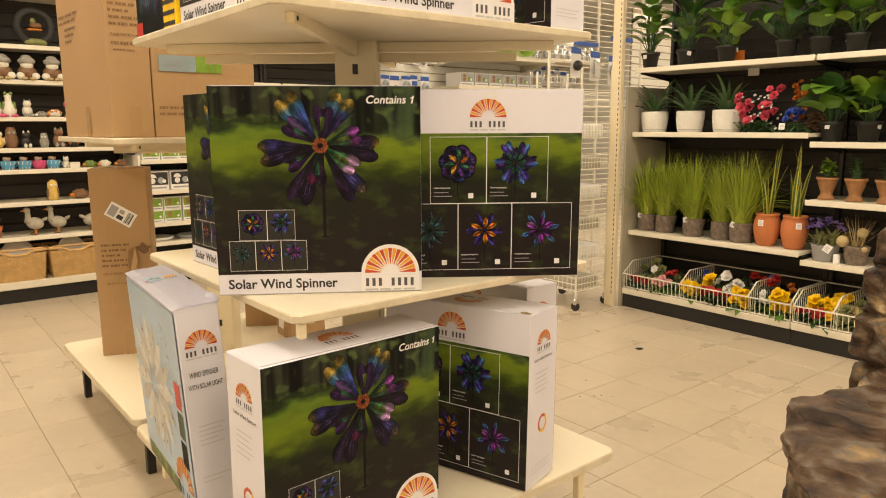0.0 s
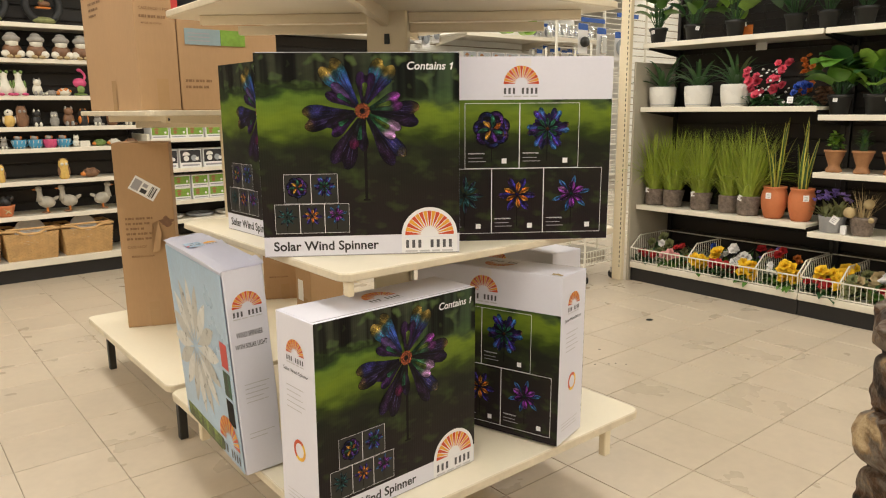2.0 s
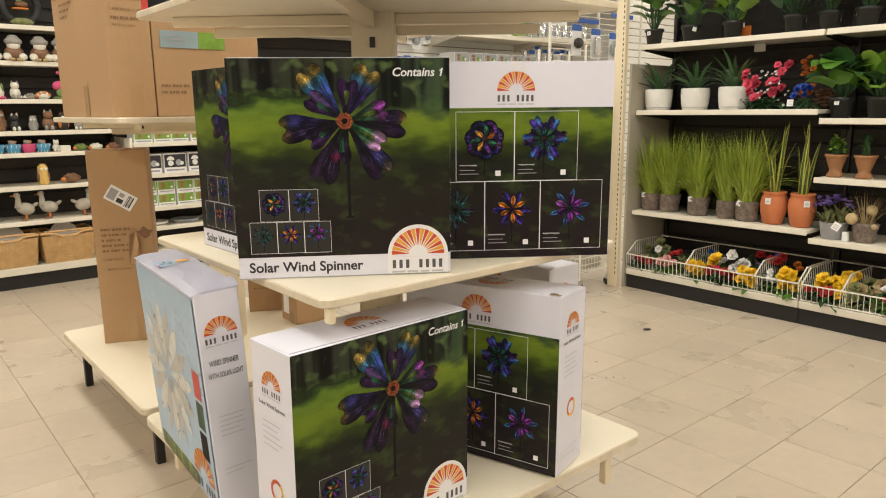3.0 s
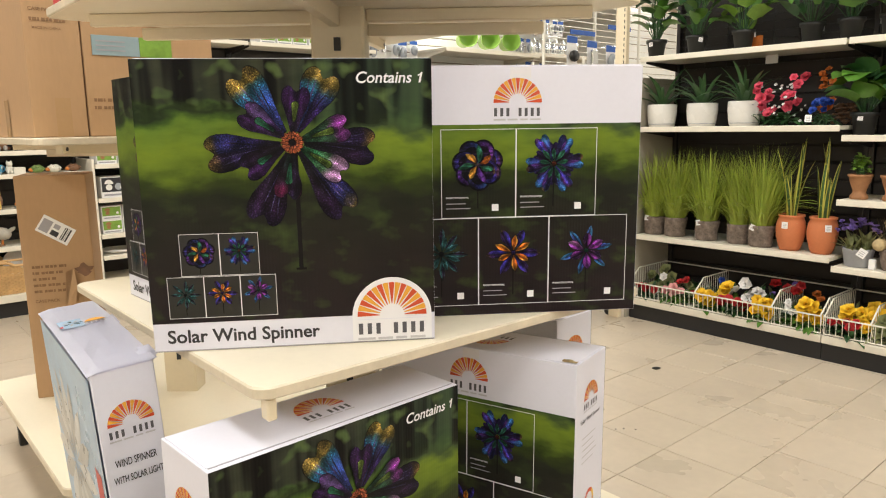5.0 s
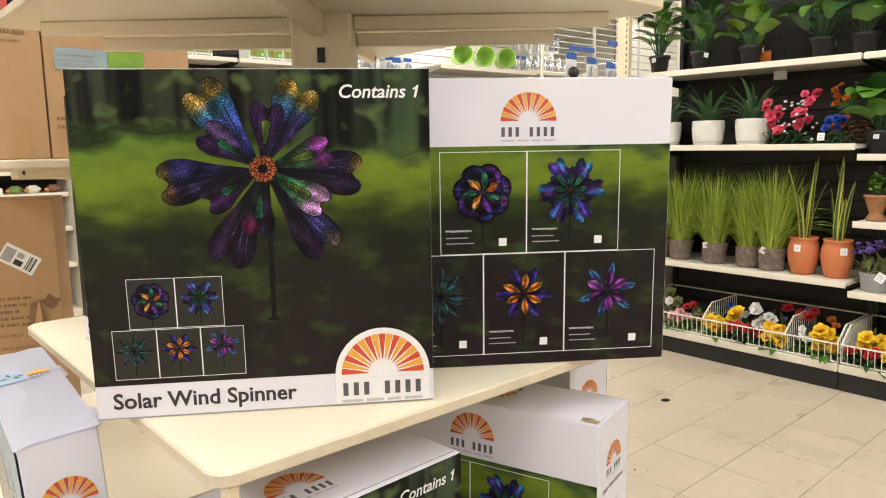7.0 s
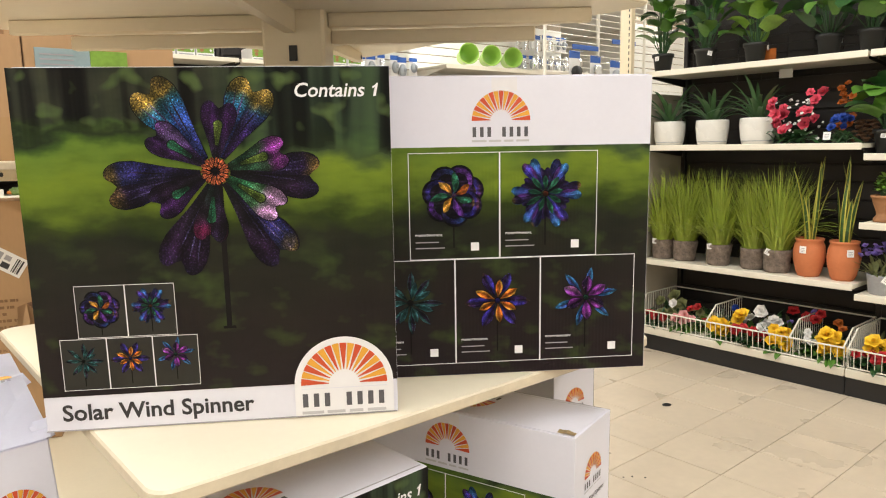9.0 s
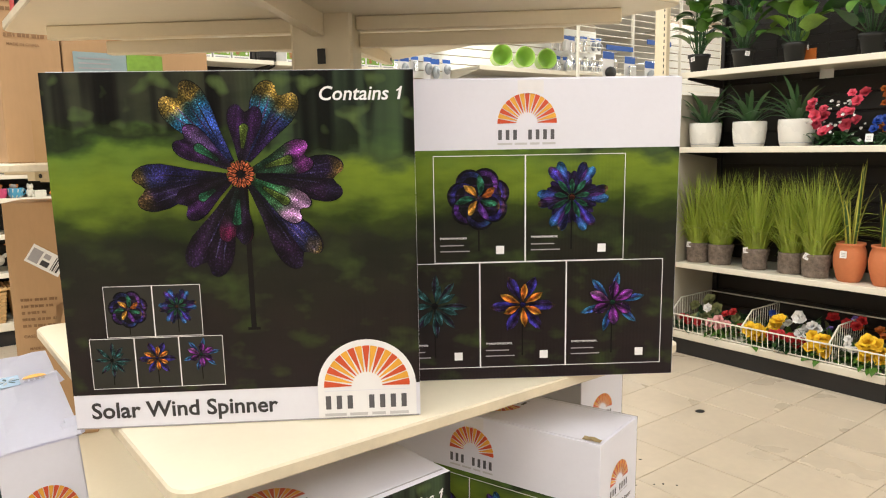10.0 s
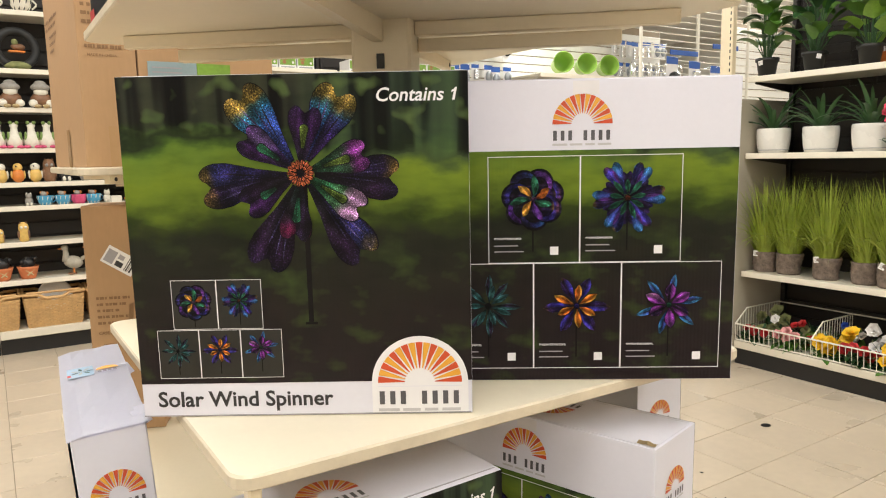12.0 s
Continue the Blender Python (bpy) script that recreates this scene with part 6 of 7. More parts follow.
solo("divider_panel", box(1.6925, 1.7125, LY - 0.03, LY + 0.42, 0.0, 1.10, 0.003), M["lip"], "white divider panel between shelving units", "panel")


def figure(name, label, category, build, mats, x, z, y=LY + 0.10, rz=0.0, s=1.0, group=""):
    bm = bmesh.new()
    build(bm)
    zmin = min(v.co.z for v in bm.verts)
    bmesh.ops.translate(bm, verts=bm.verts, vec=(0, 0, -zmin))
    return solo(name, bm, [M[q] for q in mats], label, category, at(x, y, z + 0.0005, rz, s), group=group)


def duck(bm):
    add_ball(bm, (0, 0, 0.09), (0.065, 0.042, 0.048), 0, (0, -12, 0))
    add_ball(bm, (-0.066, 0, 0.115), (0.03, 0.02, 0.014), 0, (0, 30, 0))
    add_lathe(bm, [(0.030, 0.10), (0.022, 0.14), (0.018, 0.17), (0.017, 0.19)], 12, 0, (0.045, 0, 0))
    add_ball(bm, (0.050, 0, 0.198), (0.026, 0.021, 0.021), 0)
    add_ball(bm, (0.080, 0, 0.194), (0.018, 0.012, 0.006), 1)
    for s in (-1, 1):
        add_tube(bm, (0.0, 0.018 * s, 0.012), (0.0, 0.015 * s, 0.06), 0.006, 6, 1)
        add_ball(bm, (0.012, 0.02 * s, 0.008), (0.030, 0.016, 0.008), 2)


def gnome(bm):
    add_ball(bm, (0, 0, 0.05), (0.060, 0.045, 0.05), 1)
    add_ball(bm, (0, -0.012, 0.10), (0.040, 0.035, 0.034), 0)
    add_ball(bm, (0, -0.01, 0.125), (0.054, 0.045, 0.028), 2)
    add_ball(bm, (0, -0.005, 0.143), (0.036, 0.03, 0.026), 2)
    for s in (-1, 1):
        add_ball(bm, (0.045 * s, -0.03, 0.028), (0.026, 0.022, 0.024), 0)
        add_ball(bm, (0.022 * s, -0.046, 0.010), (0.02, 0.022, 0.012), 3)


def frog_vase(bm):
    add_lathe(bm, [(0.030, 0.0), (0.042, 0.01), (0.050, 0.05), (0.040, 0.085), (0.022, 0.11), (0.020, 0.135), (0.026, 0.15), (0.012, 0.165), (0.0, 0.168)], 16, 0)
    for s in (-1, 1):
        add_ball(bm, (0.018 * s, -0.018, 0.166), 0.012, 1, None, 8, 6)
        add_ball(bm, (0.034 * s, -0.022, 0.075), (0.010, 0.014, 0.035), 1, None, 8, 6)
        add_ball(bm, (0.03 * s, -0.035, 0.01), (0.024, 0.03, 0.011), 2, None, 8, 6)


def round_bird(bm):
    add_ball(bm, (0, 0, 0.052), (0.044, 0.042, 0.052), 0)
    add_ball(bm, (0, 0, 0.112), (0.032, 0.032, 0.030), 1)
    add_ball(bm, (0.030, -0.010, 0.12), (0.014, 0.006, 0.006), 2, None, 8, 6)
    for s in (-1, 1):
        add_ball(bm, (0.0, 0.04 * s, 0.06), (0.026, 0.008, 0.03), 1, None, 8, 6)


def cat(bm):
    add_ball(bm, (0, 0, 0.052), (0.042, 0.036, 0.054), 0)
    add_ball(bm, (0.0, -0.018, 0.115), (0.034, 0.030, 0.030), 0)
    for s in (-1, 1):
        add_lathe(bm, [(0.013, 0.0), (0.007, 0.016), (0.0, 0.028)], 8, 1, (0.02 * s, -0.016, 0.132))
        add_ball(bm, (0.020 * s, -0.036, 0.02), (0.014, 0.018, 0.022), 1, None, 8, 6)
    add_ball(bm, (0.045, 0.012, 0.02), (0.03, 0.012, 0.012), 0, (0, 0, 40), 8, 6)


def hedgehog(bm):
    add_ball(bm, (0, 0, 0.036), (0.062, 0.042, 0.038), 0)
    add_ball(bm, (-0.055, -0.01, 0.030), (0.026, 0.018, 0.018), 1)
    rnd = random.Random(4)
    for k in range(26):
        a, b = rnd.uniform(-1.2, 1.6), rnd.uniform(-1.3, 1.3)
        add_ball(bm, (0.055 * math.sin(a), 0.040 * math.sin(b), 0.036 + 0.036 * math.cos(a) * math.cos(b)), 0.009, 2, None, 6, 4)


def cup(bm):
    add_lathe(bm, [(0.030, 0.0), (0.036, 0.004), (0.050, 0.03), (0.054, 0.065), (0.055, 0.072), (0.049, 0.072), (0.047, 0.06), (0.0, 0.056)], 20, 0)
    for k in range(10):
        a = 0.628 * k
        add_tube(bm, (0.038 * math.cos(a), 0.038 * math.sin(a), 0.006), (0.0555 * math.cos(a + 0.25), 0.0555 * math.sin(a + 0.25), 0.066), 0.0035, 5, 1)
    for k in range(6):
        add_tube(bm, (0.052 + 0.024 * math.sin(0.52 * k), 0, 0.018 + 0.0085 * k), (0.052 + 0.024 * math.sin(0.52 * (k + 1)), 0, 0.018 + 0.0085 * (k + 1)), 0.005, 6, 0)
    rnd = random.Random(9)
    for k in range(9):
        add_ball(bm, (rnd.uniform(-0.03, 0.03), rnd.uniform(-0.03, 0.02), 0.075 + rnd.uniform(0, 0.02)), rnd.uniform(0.010, 0.018), 2 + k % 2, None, 8, 6)


def planter_head(bm):
    add_lathe(bm, [(0.045, 0.0), (0.052, 0.01), (0.070, 0.08), (0.076, 0.095), (0.066, 0.095), (0.06, 0.08), (0.0, 0.075)], 20, 0, wob=0.03)
    add_ball(bm, (0.0, 0.0, 0.115), (0.048, 0.042, 0.050), 1)
    rnd = random.Random(2)
    for k in range(14):
        add_ball(bm, (rnd.uniform(-0.05, 0.05), rnd.uniform(-0.04, 0.03), 0.10 + rnd.uniform(0, 0.07)), rnd.uniform(0.012, 0.02), 1, None, 7, 5)
    for s in (-1, 1):
        add_tube(bm, (0.028 * s, -0.055, 0.07), (-0.02 * s, -0.062, 0.03), 0.006, 6, 2)


def flamingo(bm):
    add_ball(bm, (0, 0, 0.10), (0.050, 0.035, 0.038), 0)
    pts = [(0.03, 0.12), (0.045, 0.15), (0.03, 0.18), (0.015, 0.195)]
    for a, b in zip(pts, pts[1:]):
        add_tube(bm, (a[0], 0, a[1]), (b[0], 0, b[1]), 0.010, 8, 0)
    add_ball(bm, (0.005, 0, 0.198), (0.020, 0.014, 0.014), 0)
    for s in (-1, 1):
        add_tube(bm, (0, 0.012 * s, 0.0), (0, 0.012 * s, 0.08), 0.005, 6, 0)
    add_ball(bm, (0, 0, 0.012), (0.05, 0.035, 0.014), 1)
    add_ball(bm, (0.0, -0.03, 0.05), (0.03, 0.012, 0.03), 1)


def owl(bm):
    add_lathe(bm, [(0.026, 0.0), (0.036, 0.01), (0.040, 0.05), (0.034, 0.09), (0.038, 0.11), (0.034, 0.14), (0.016, 0.158), (0.0, 0.162)], 16, 0)
    for s in (-1, 1):
        add_ball(bm, (0.015 * s, -0.032, 0.118), 0.012, 1, None, 8, 6)
        add_ball(bm, (0.034 * s, -0.004, 0.06), (0.012, 0.026, 0.038), 2, None, 8, 6)
        add_lathe(bm, [(0.010, 0.0), (0.0, 0.022)], 8, 2, (0.022 * s, -0.004, 0.146))


def ring_planter(bm):
    n, m2 = 36, 10
    grid = []
    for i in range(n):
        a = 2 * math.pi * i / n
        row = []
        for j in range(m2):
            b = 2 * math.pi * j / m2
            r = 0.118 + 0.026 * math.cos(b) * (1 + 0.06 * (i % 2))
            row.append(bm.verts.new((r * math.cos(a), 0.034 * math.sin(b), 0.144 + r * math.sin(a))))
        grid.append(row)
    for i in range(n):
        for j in range(m2):
            f = bm.faces.new((grid[i][j], grid[(i + 1) % n][j], grid[(i + 1) % n][(j + 1) % m2], grid[i][(j + 1) % m2]))
            f.smooth = True
    add_ball(bm, (0, -0.01, 0.030), (0.085, 0.045, 0.030), 1)
    add_ball(bm, (0.01, -0.01, 0.155), (0.045, 0.03, 0.022), 2)
    add_box(bm, -0.05, 0.05, -0.03, 0.02, 0.118, 0.130, 0.002, 3)
    add_ball(bm, (-0.01, -0.02, 0.185), (0.02, 0.018, 0.022), 1)


K = "garden figurines"
for x in (0.93, 1.09, 1.335):
    figure("duck_figurine", "white duck figurine with brown boots", "figurine", duck, ("resin_s", "resin_o", "resin_b"), x, 0.505, rz=random.choice((0, 180, 20)), s=0.98, group=K)
for x in (0.49, 0.645, 0.34):
    figure("planter_figurine", "terracotta pot figurine with dark curls", "figurine", planter_head, ("terracotta", "resin_k", "straw"), x, 0.505, rz=10, s=0.92, group=K)
for x, s in ((0.64, 0.85), (0.50, 0.6), (1.075, 1.0), (0.2, 0.8)):
    figure("owl_figurine", "yellow and white owl figurine", "figurine", owl, ("resin_y", "resin_w", "resin_b"), x, 0.765, s=s, group=K)
figure("basket_figurine", "brown spiny nest figurine on a shelf", "figurine", hedgehog, ("resin_b", "resin_o", "resin_b"), 1.27, 0.765, s=1.0, group=K)
for x, c in ((0.79, "resin_t"), (0.90, "resin_t"), (1.00, "resin_p"), (1.095, "resin_t")):
    figure("cup_figurine", "striped teacup planter with small animals" if c == "resin_t" else "pink striped teacup planter with small animals", "figurine", cup, (c, "resin_w" if c == "resin_t" else "resin_p", "resin_g", "resin_o"), x, 1.010, rz=20, s=0.95, group="teacup planters")
figure("cat_figurine", "small grey cat figurine", "figurine", cat, ("resin_g", "resin_w"), 0.69, 1.010, s=0.6, group=K)
figure("gnome_figurine", "white gnome beside a small box", "figurine", cat, ("resin_w", "resin_w"), 1.185, 1.010, s=0.62, group=K)
solo("trinket_box", box(0, 0.075, -0.03, 0.03, 0, 0.048, 0.004), M["resin_w"], "small cream trinket box", "box", at(1.205, LY + 0.09, 1.0105))
for x, c in ((1.36, "resin_gr"), (1.47, "resin_w"), (1.60, "resin_b")):
    figure("hedgehog_figurine", "small spiny animal figurine", "figurine", hedgehog, (c, "resin_o", c), x, 1.010, s=0.75, group=K)
for k, x in enumerate((0.44, 0.54, 0.64, 0.745, 0.83, 0.925, 1.05, 1.15, 1.255, 1.36, 1.47, 1.58)):
    if k < 4:
        figure("bird_figurine", "round orange and yellow bird figurine", "figurine", round_bird, (("resin_o", "resin_y", "resin_k"), ("resin_y", "resin_w", "resin_k"))[k % 2], x, 1.172, rz=-90, s=0.95, group=K)
    else:
        figure("animal_figurine", ("small grey rabbit figurine on a shelf", "small brown squirrel figurine on a shelf", "black and white penguin figurine")[k % 3], "figurine", cat if k % 2 else owl, (("resin_g", "resin_w", "resin_g"), ("resin_b", "resin_g", "resin_b"), ("resin_k", "resin_w", "resin_o"))[k % 3], x, 1.172, rz=15 * (k % 3 - 1), s=(0.72, 1.0, 0.85)[k % 3], group=K)
for x in (0.44, 0.54, 0.64, 0.742, 0.835):
    figure("frog_figurine", "cream and green frog vase figurine", "figurine", frog_vase, ("resin_w", "resin_gr", "resin_p"), x, 1.405, s=1.05, group="frog vases")
for x, f, m3, s in ((0.955, cat, ("resin_w", "resin_g"), 0.85), (1.05, hedgehog, ("resin_g", "resin_w", "resin_g"), 0.6), (1.14, hedgehog, ("resin_w", "resin_o", "resin_o"), 0.8), (1.45, cat, ("resin_g", "resin_w"), 0.8)):
    figure("animal_figurine", "small painted animal figurine", "figurine", f, m3, x, 1.405, s=s, group=K)
figure("flamingo_figurine", "pink flamingo figurine on green leaves", "figurine", flamingo, ("resin_p", "resin_gr"), 1.255, 1.405, s=1.0, group=K)
for x in (0.50, 0.64, 0.82, 0.98, 1.15, 1.29, 1.45, 1.60):
    figure("gnome_figurine", "brown hatted gnome figurine with white beard", "figurine", gnome, ("resin_w", "resin_b", "resin_g", "straw"), x, 1.678, s=1.12, group="gnome figurines")
for x in (0.70, 1.06, 0.36):
    figure("ring_planter", "black tyre ring ornament with a small bird", "ornament", ring_planter, ("rubber", "moss", "resin_b", "resin_o"), x, 1.935, y=LY + 0.14, rz=8, s=1.0, group="ring ornaments")
for x in (0.55, 0.75, 0.95, 1.2):
    figure("jar_ornament", "white and black jar ornament", "ornament", cup, ("resin_w", "resin_k", "resin_w", "resin_k"), x, 2.32, s=1.2, group="jar ornaments")


def wicker_basket(x, w=0.375, d=0.30, h=0.235):
    t = thing("wicker_basket", "honey-coloured wicker basket with a rolled rim", "basket", at(x, LY - 0.005, 0.1655), group="wicker baskets")
    rows, per = 16, 34
    cx, cy = w / 2, d / 2
    for r in range(rows):
        bm = bmesh.new()
        z = 0.008 + r * (h - 0.03) / rows
        k = 0.90 + 0.10 * r / rows
        loop = []
        for side, (ax, ay, bx, by) in enumerate(((0, 0, w, 0), (w, 0, w, d), (w, d, 0, d), (0, d, 0, 0))):
            n = per if side % 2 == 0 else int(per * d / w)
            for i in range(n):
                s = i / n
                px, py = ax + (bx - ax) * s, ay + (by - ay) * s
                wv = 0.0042 * (1 if (i // 2 + r) % 2 else -1)
                nx, ny = (0, -1) if side == 0 else (1, 0) if side == 1 else (0, 1) if side == 2 else (-1, 0)
                dip = 0.03 * math.exp(-((s - 0.5) / 0.18) ** 2) if side in (0, 2) and r > rows - 5 else 0
                loop.append((cx + (px - cx) * k + nx * wv, cy + (py - cy) * k + ny * wv, z - dip * (r - rows + 5) / 5))
        lo = [bm.verts.new((x2, y2, z2)) for x2, y2, z2 in loop]
        hi = [bm.verts.new((x2, y2, z2 + 0.0128)) for x2, y2, z2 in loop]
        for i in range(len(lo)):
            bm.faces.new((lo[i], lo[(i + 1) % len(lo)], hi[(i + 1) % len(lo)], hi[i])).smooth = True
        bmesh.ops.recalc_face_normals(bm, faces=bm.faces)
        part("weave", bm, M["wicker"], t)
    bm = bmesh.new()
    rim = [(0.0, 0.0, h), (w * 0.24, 0, h - 0.004), (w * 0.36, 0, h - 0.03), (w * 0.64, 0, h - 0.03), (w * 0.76, 0, h - 0.004), (w, 0, h)]
    for a, b in zip(rim, rim[1:]):
        add_tube(bm, a, b, 0.011, 8)
        add_tube(bm, (a[0], d, a[2]), (b[0], d, b[2]), 0.011, 8)
    for q in (0.0, w):
        add_tube(bm, (q, 0, h), (q, d, h), 0.011, 8)
    add_tube(bm, (0.02, -0.002, h + 0.012), (w - 0.02, -0.002, h + 0.012), 0.008, 8)
    part("rolled_rim", bm, M["wicker"], t, "rolled wicker rim")
    part("basket_floor", box(0.02, w - 0.02, 0.02, d - 0.02, 0.0, 0.012), M["wicker"], t)
    return t


for x in (0.595, 0.995, 0.20):
    wicker_basket(x)
for k, (x, r) in enumerate(((1.18, 0.10), (0.8, 0.11))):
    bm = bmesh.new()
    add_lathe(bm, [(0.0, 0.0), (r * 0.5, 0.004), (r, 0.02), (r * 1.02, 0.024), (r * 0.98, 0.027), (r * 0.5, 0.010), (0.0, 0.008)], 26)
    solo("serving_plate", bm, M["ceramic"], "white plate stored in a basket", "plate", at(x, LY + 0.16, 0.36, 0) @ Matrix.Rotation(radians(70), 4, "X"))

# boxed goods beside the figurines
def goods_box(w, d, h, colour, label, band="p_lawn"):
    t = thing("goods_box", label, "box", group="boxed garden goods")
    part("carton", box(0, w, 0, d, 0, h, 0.002), M["tag"], t)
    pr = Print("front", w, d, h)
    pr.rect(0.006, h * 0.28, w - 0.006, h - 0.008, M[colour], 2)
    pr.part("front_picture", t)
    one, two = ("ceramic", "pvc") if colour == "ink" else ("clay_brown", "leaf_lt")
    pr.poly(disc((w * 0.30, h * 0.50), h * 0.15, 12), M[one], 4)
    pr.poly(disc((w * 0.30, h * 0.66), h * 0.20, 12, 0, 180), M[one], 5)
    pr.poly(disc((w * 0.66, h * 0.52), h * 0.17, 12), M[two], 4)
    pr.poly(disc((w * 0.80, h * 0.48), h * 0.10, 10), M["ceramic"], 5)
    pr.part("pictured_plant", t)
    pr.rect(w * 0.1, h * 0.09, w * 0.9, h * 0.18, M["grey_ink"], 2)
    pr.part("print_bar", t)
    return t


proto = goods_box(0.145, 0.20, 0.105, "leaf_lt", "small white box with a green plant picture")
proto.matrix_world = at(1.745, LY + 0.03, 0.5255)
row = [(1.745 + 0.156 * k, z, 0) for z in (0.5255, 1.0565) for k in range(16) if not 7 <= k <= 8]
row += [(1.745 + 0.156 * k, 0.632, 0) for k in range(16) if not 7 <= k <= 8]
row += [(1.745 + 0.156 * k, z, 0) for z in (1.4005, 2.0305) for k in range(16) if not 7 <= k <= 8]
for x, z, r in row[1:]:
    copy_thing(proto, at(x + random.uniform(-0.004, 0.004), LY + 0.03 + random.uniform(0, 0.02), z, random.uniform(-2, 2)))
lamp_proto = goods_box(0.19, 0.20, 0.16, "ink", "black box with a white garden lamp picture")
lamp_proto.matrix_world = at(1.76, LY + 0.03, 0.8005)
for k in range(1, 12):
    if k != 5:
        copy_thing(lamp_proto, at(1.76 + 0.21 * k, LY + 0.03 + random.uniform(0, 0.02), 0.8005, random.uniform(-2, 2)))
for k in range(9):
    if k == 4:
        continue
    bm = bmesh.new()
    add_lathe(bm, [(0.0, 0.0), (0.10, 0.002), (0.118, 0.012), (0.12, 0.028), (0.116, 0.028), (0.10, 0.010), (0.0, 0.008)], 24)
    solo("serving_plate", bm, M["pvc"] if k % 2 else M["ceramic"], "stacked grey plate on a shelf" if k % 2 else "white plate on a shelf", "plate", at(1.88 + 0.27 * k, LY + 0.16, 0.3605), group="shelf plates")

# ---- the far side of the shop ----
def slat_bay(label, x0, x1, y, z1):
    t = thing("slatwall_bay", label, "slatwall")
    part("core", box(x0, x1, y + 0.014, y + 0.04, 0.0, z1), M["grout"], t)
    for k in range(int(z1 / 0.102)):
        part("slat", box(x0, x1, y, y + 0.0135, 0.004 + 0.102 * k, 0.094 + 0.102 * k, 0.003), M["whiteslat"], t)
    return t


slat_bay("white slatwall bay hung with housewares", 4.62, 8.9, 7.70, 3.05)
slat_bay("white slatwall bay behind the racks", 8.95, 11.2, 6.6, 3.05)
solo("column", box(2.98, 3.38, 7.30, 7.70, 0.0, CEILING - 0.001, 0.01), M["wall"], "square white shop column", "column", kind="structure")


def shelf_board(x0, x1, y0, y1, z):
    t = thing("wall_shelf", "almond steel wall shelf on brackets", "shelf")
    part("board", box(x0, x1, y0, y1, z - 0.03, z, 0.003), M["shelf"], t)
    part("price_rail", box(x0, x1, y0 - 0.012, y0 - 0.0005, z - 0.045, z + 0.006, 0.003), M["lip"], t)
    for bx in (x0 + 0.02, x1 - 0.03):
        bm = bmesh.new()
        q = [(y1, z - 0.031), (y0 + 0.05, z - 0.031), (y0 + 0.05, z - 0.045), (y1, z - 0.14)]
        a, b = [bm.verts.new((bx, yy, zz)) for yy, zz in q], [bm.verts.new((bx + 0.006, yy, zz)) for yy, zz in q]
        bm.faces.new(a[::-1]), bm.faces.new(b)
        for k in range(4):
            bm.faces.new((a[k], a[(k + 1) % 4], b[(k + 1) % 4], b[k]))
        part("bracket", bm, M["shelf"], t)
    return t


shelf_board(6.05, 7.75, 7.05, 7.70, 2.255)
shelf_board(6.05, 7.75, 7.15, 7.70, 1.86)
shelf_board(3.45, 4.55, 6.95, 7.68, 2.06)
solo("shelf_support", box(3.45, 4.55, 7.682, 7.72, 0.0, 2.5), M["whiteslat"], "white panel behind a wall shelf", "panel", kind="structure")


def pail(x, y, z):
    t = thing("pail", "lime green pail lying on its side", "pail", at(x, y, z) @ Matrix.Rotation(radians(-24), 4, "Z") @ Matrix.Scale(0.86, 4), group="lime green pails")
    bm = bmesh.new()
    add_lathe(bm, [(0.10, 0.0), (0.105, 0.01), (0.145, 0.27), (0.152, 0.275), (0.152, 0.285), (0.141, 0.285), (0.138, 0.26), (0.10, 0.015), (0.0, 0.015)], 30)
    bmesh.ops.transform(bm, matrix=Matrix.Translation((0, 0.25, 0.153)) @ Matrix.Rotation(radians(84), 4, "X"), verts=bm.verts)
    part("shell", bm, M["lime"], t)
    bm = bmesh.new()
    for k in range(10):
        a0, a1 = math.pi * k / 10, math.pi * (k + 1) / 10
        add_tube(bm, (0.15 * math.cos(a0), -0.02 + 0.03 * math.sin(a0), 0.16 + 0.17 * math.sin(a0)), (0.15 * math.cos(a1), -0.02 + 0.03 * math.sin(a1), 0.16 + 0.17 * math.sin(a1)), 0.004, 6)
    part("bail_handle", bm, M["chrome"], t)


for k in range(3):
    pail(6.50 + 0.39 * k, 7.14, 2.256)
for k in range(6):
    goods_box(0.235, 0.30, 0.17, "pvc", "white boxed housewares with a grey picture").matrix_world = at(6.12 + 0.262 * k, 7.20, 1.8605)


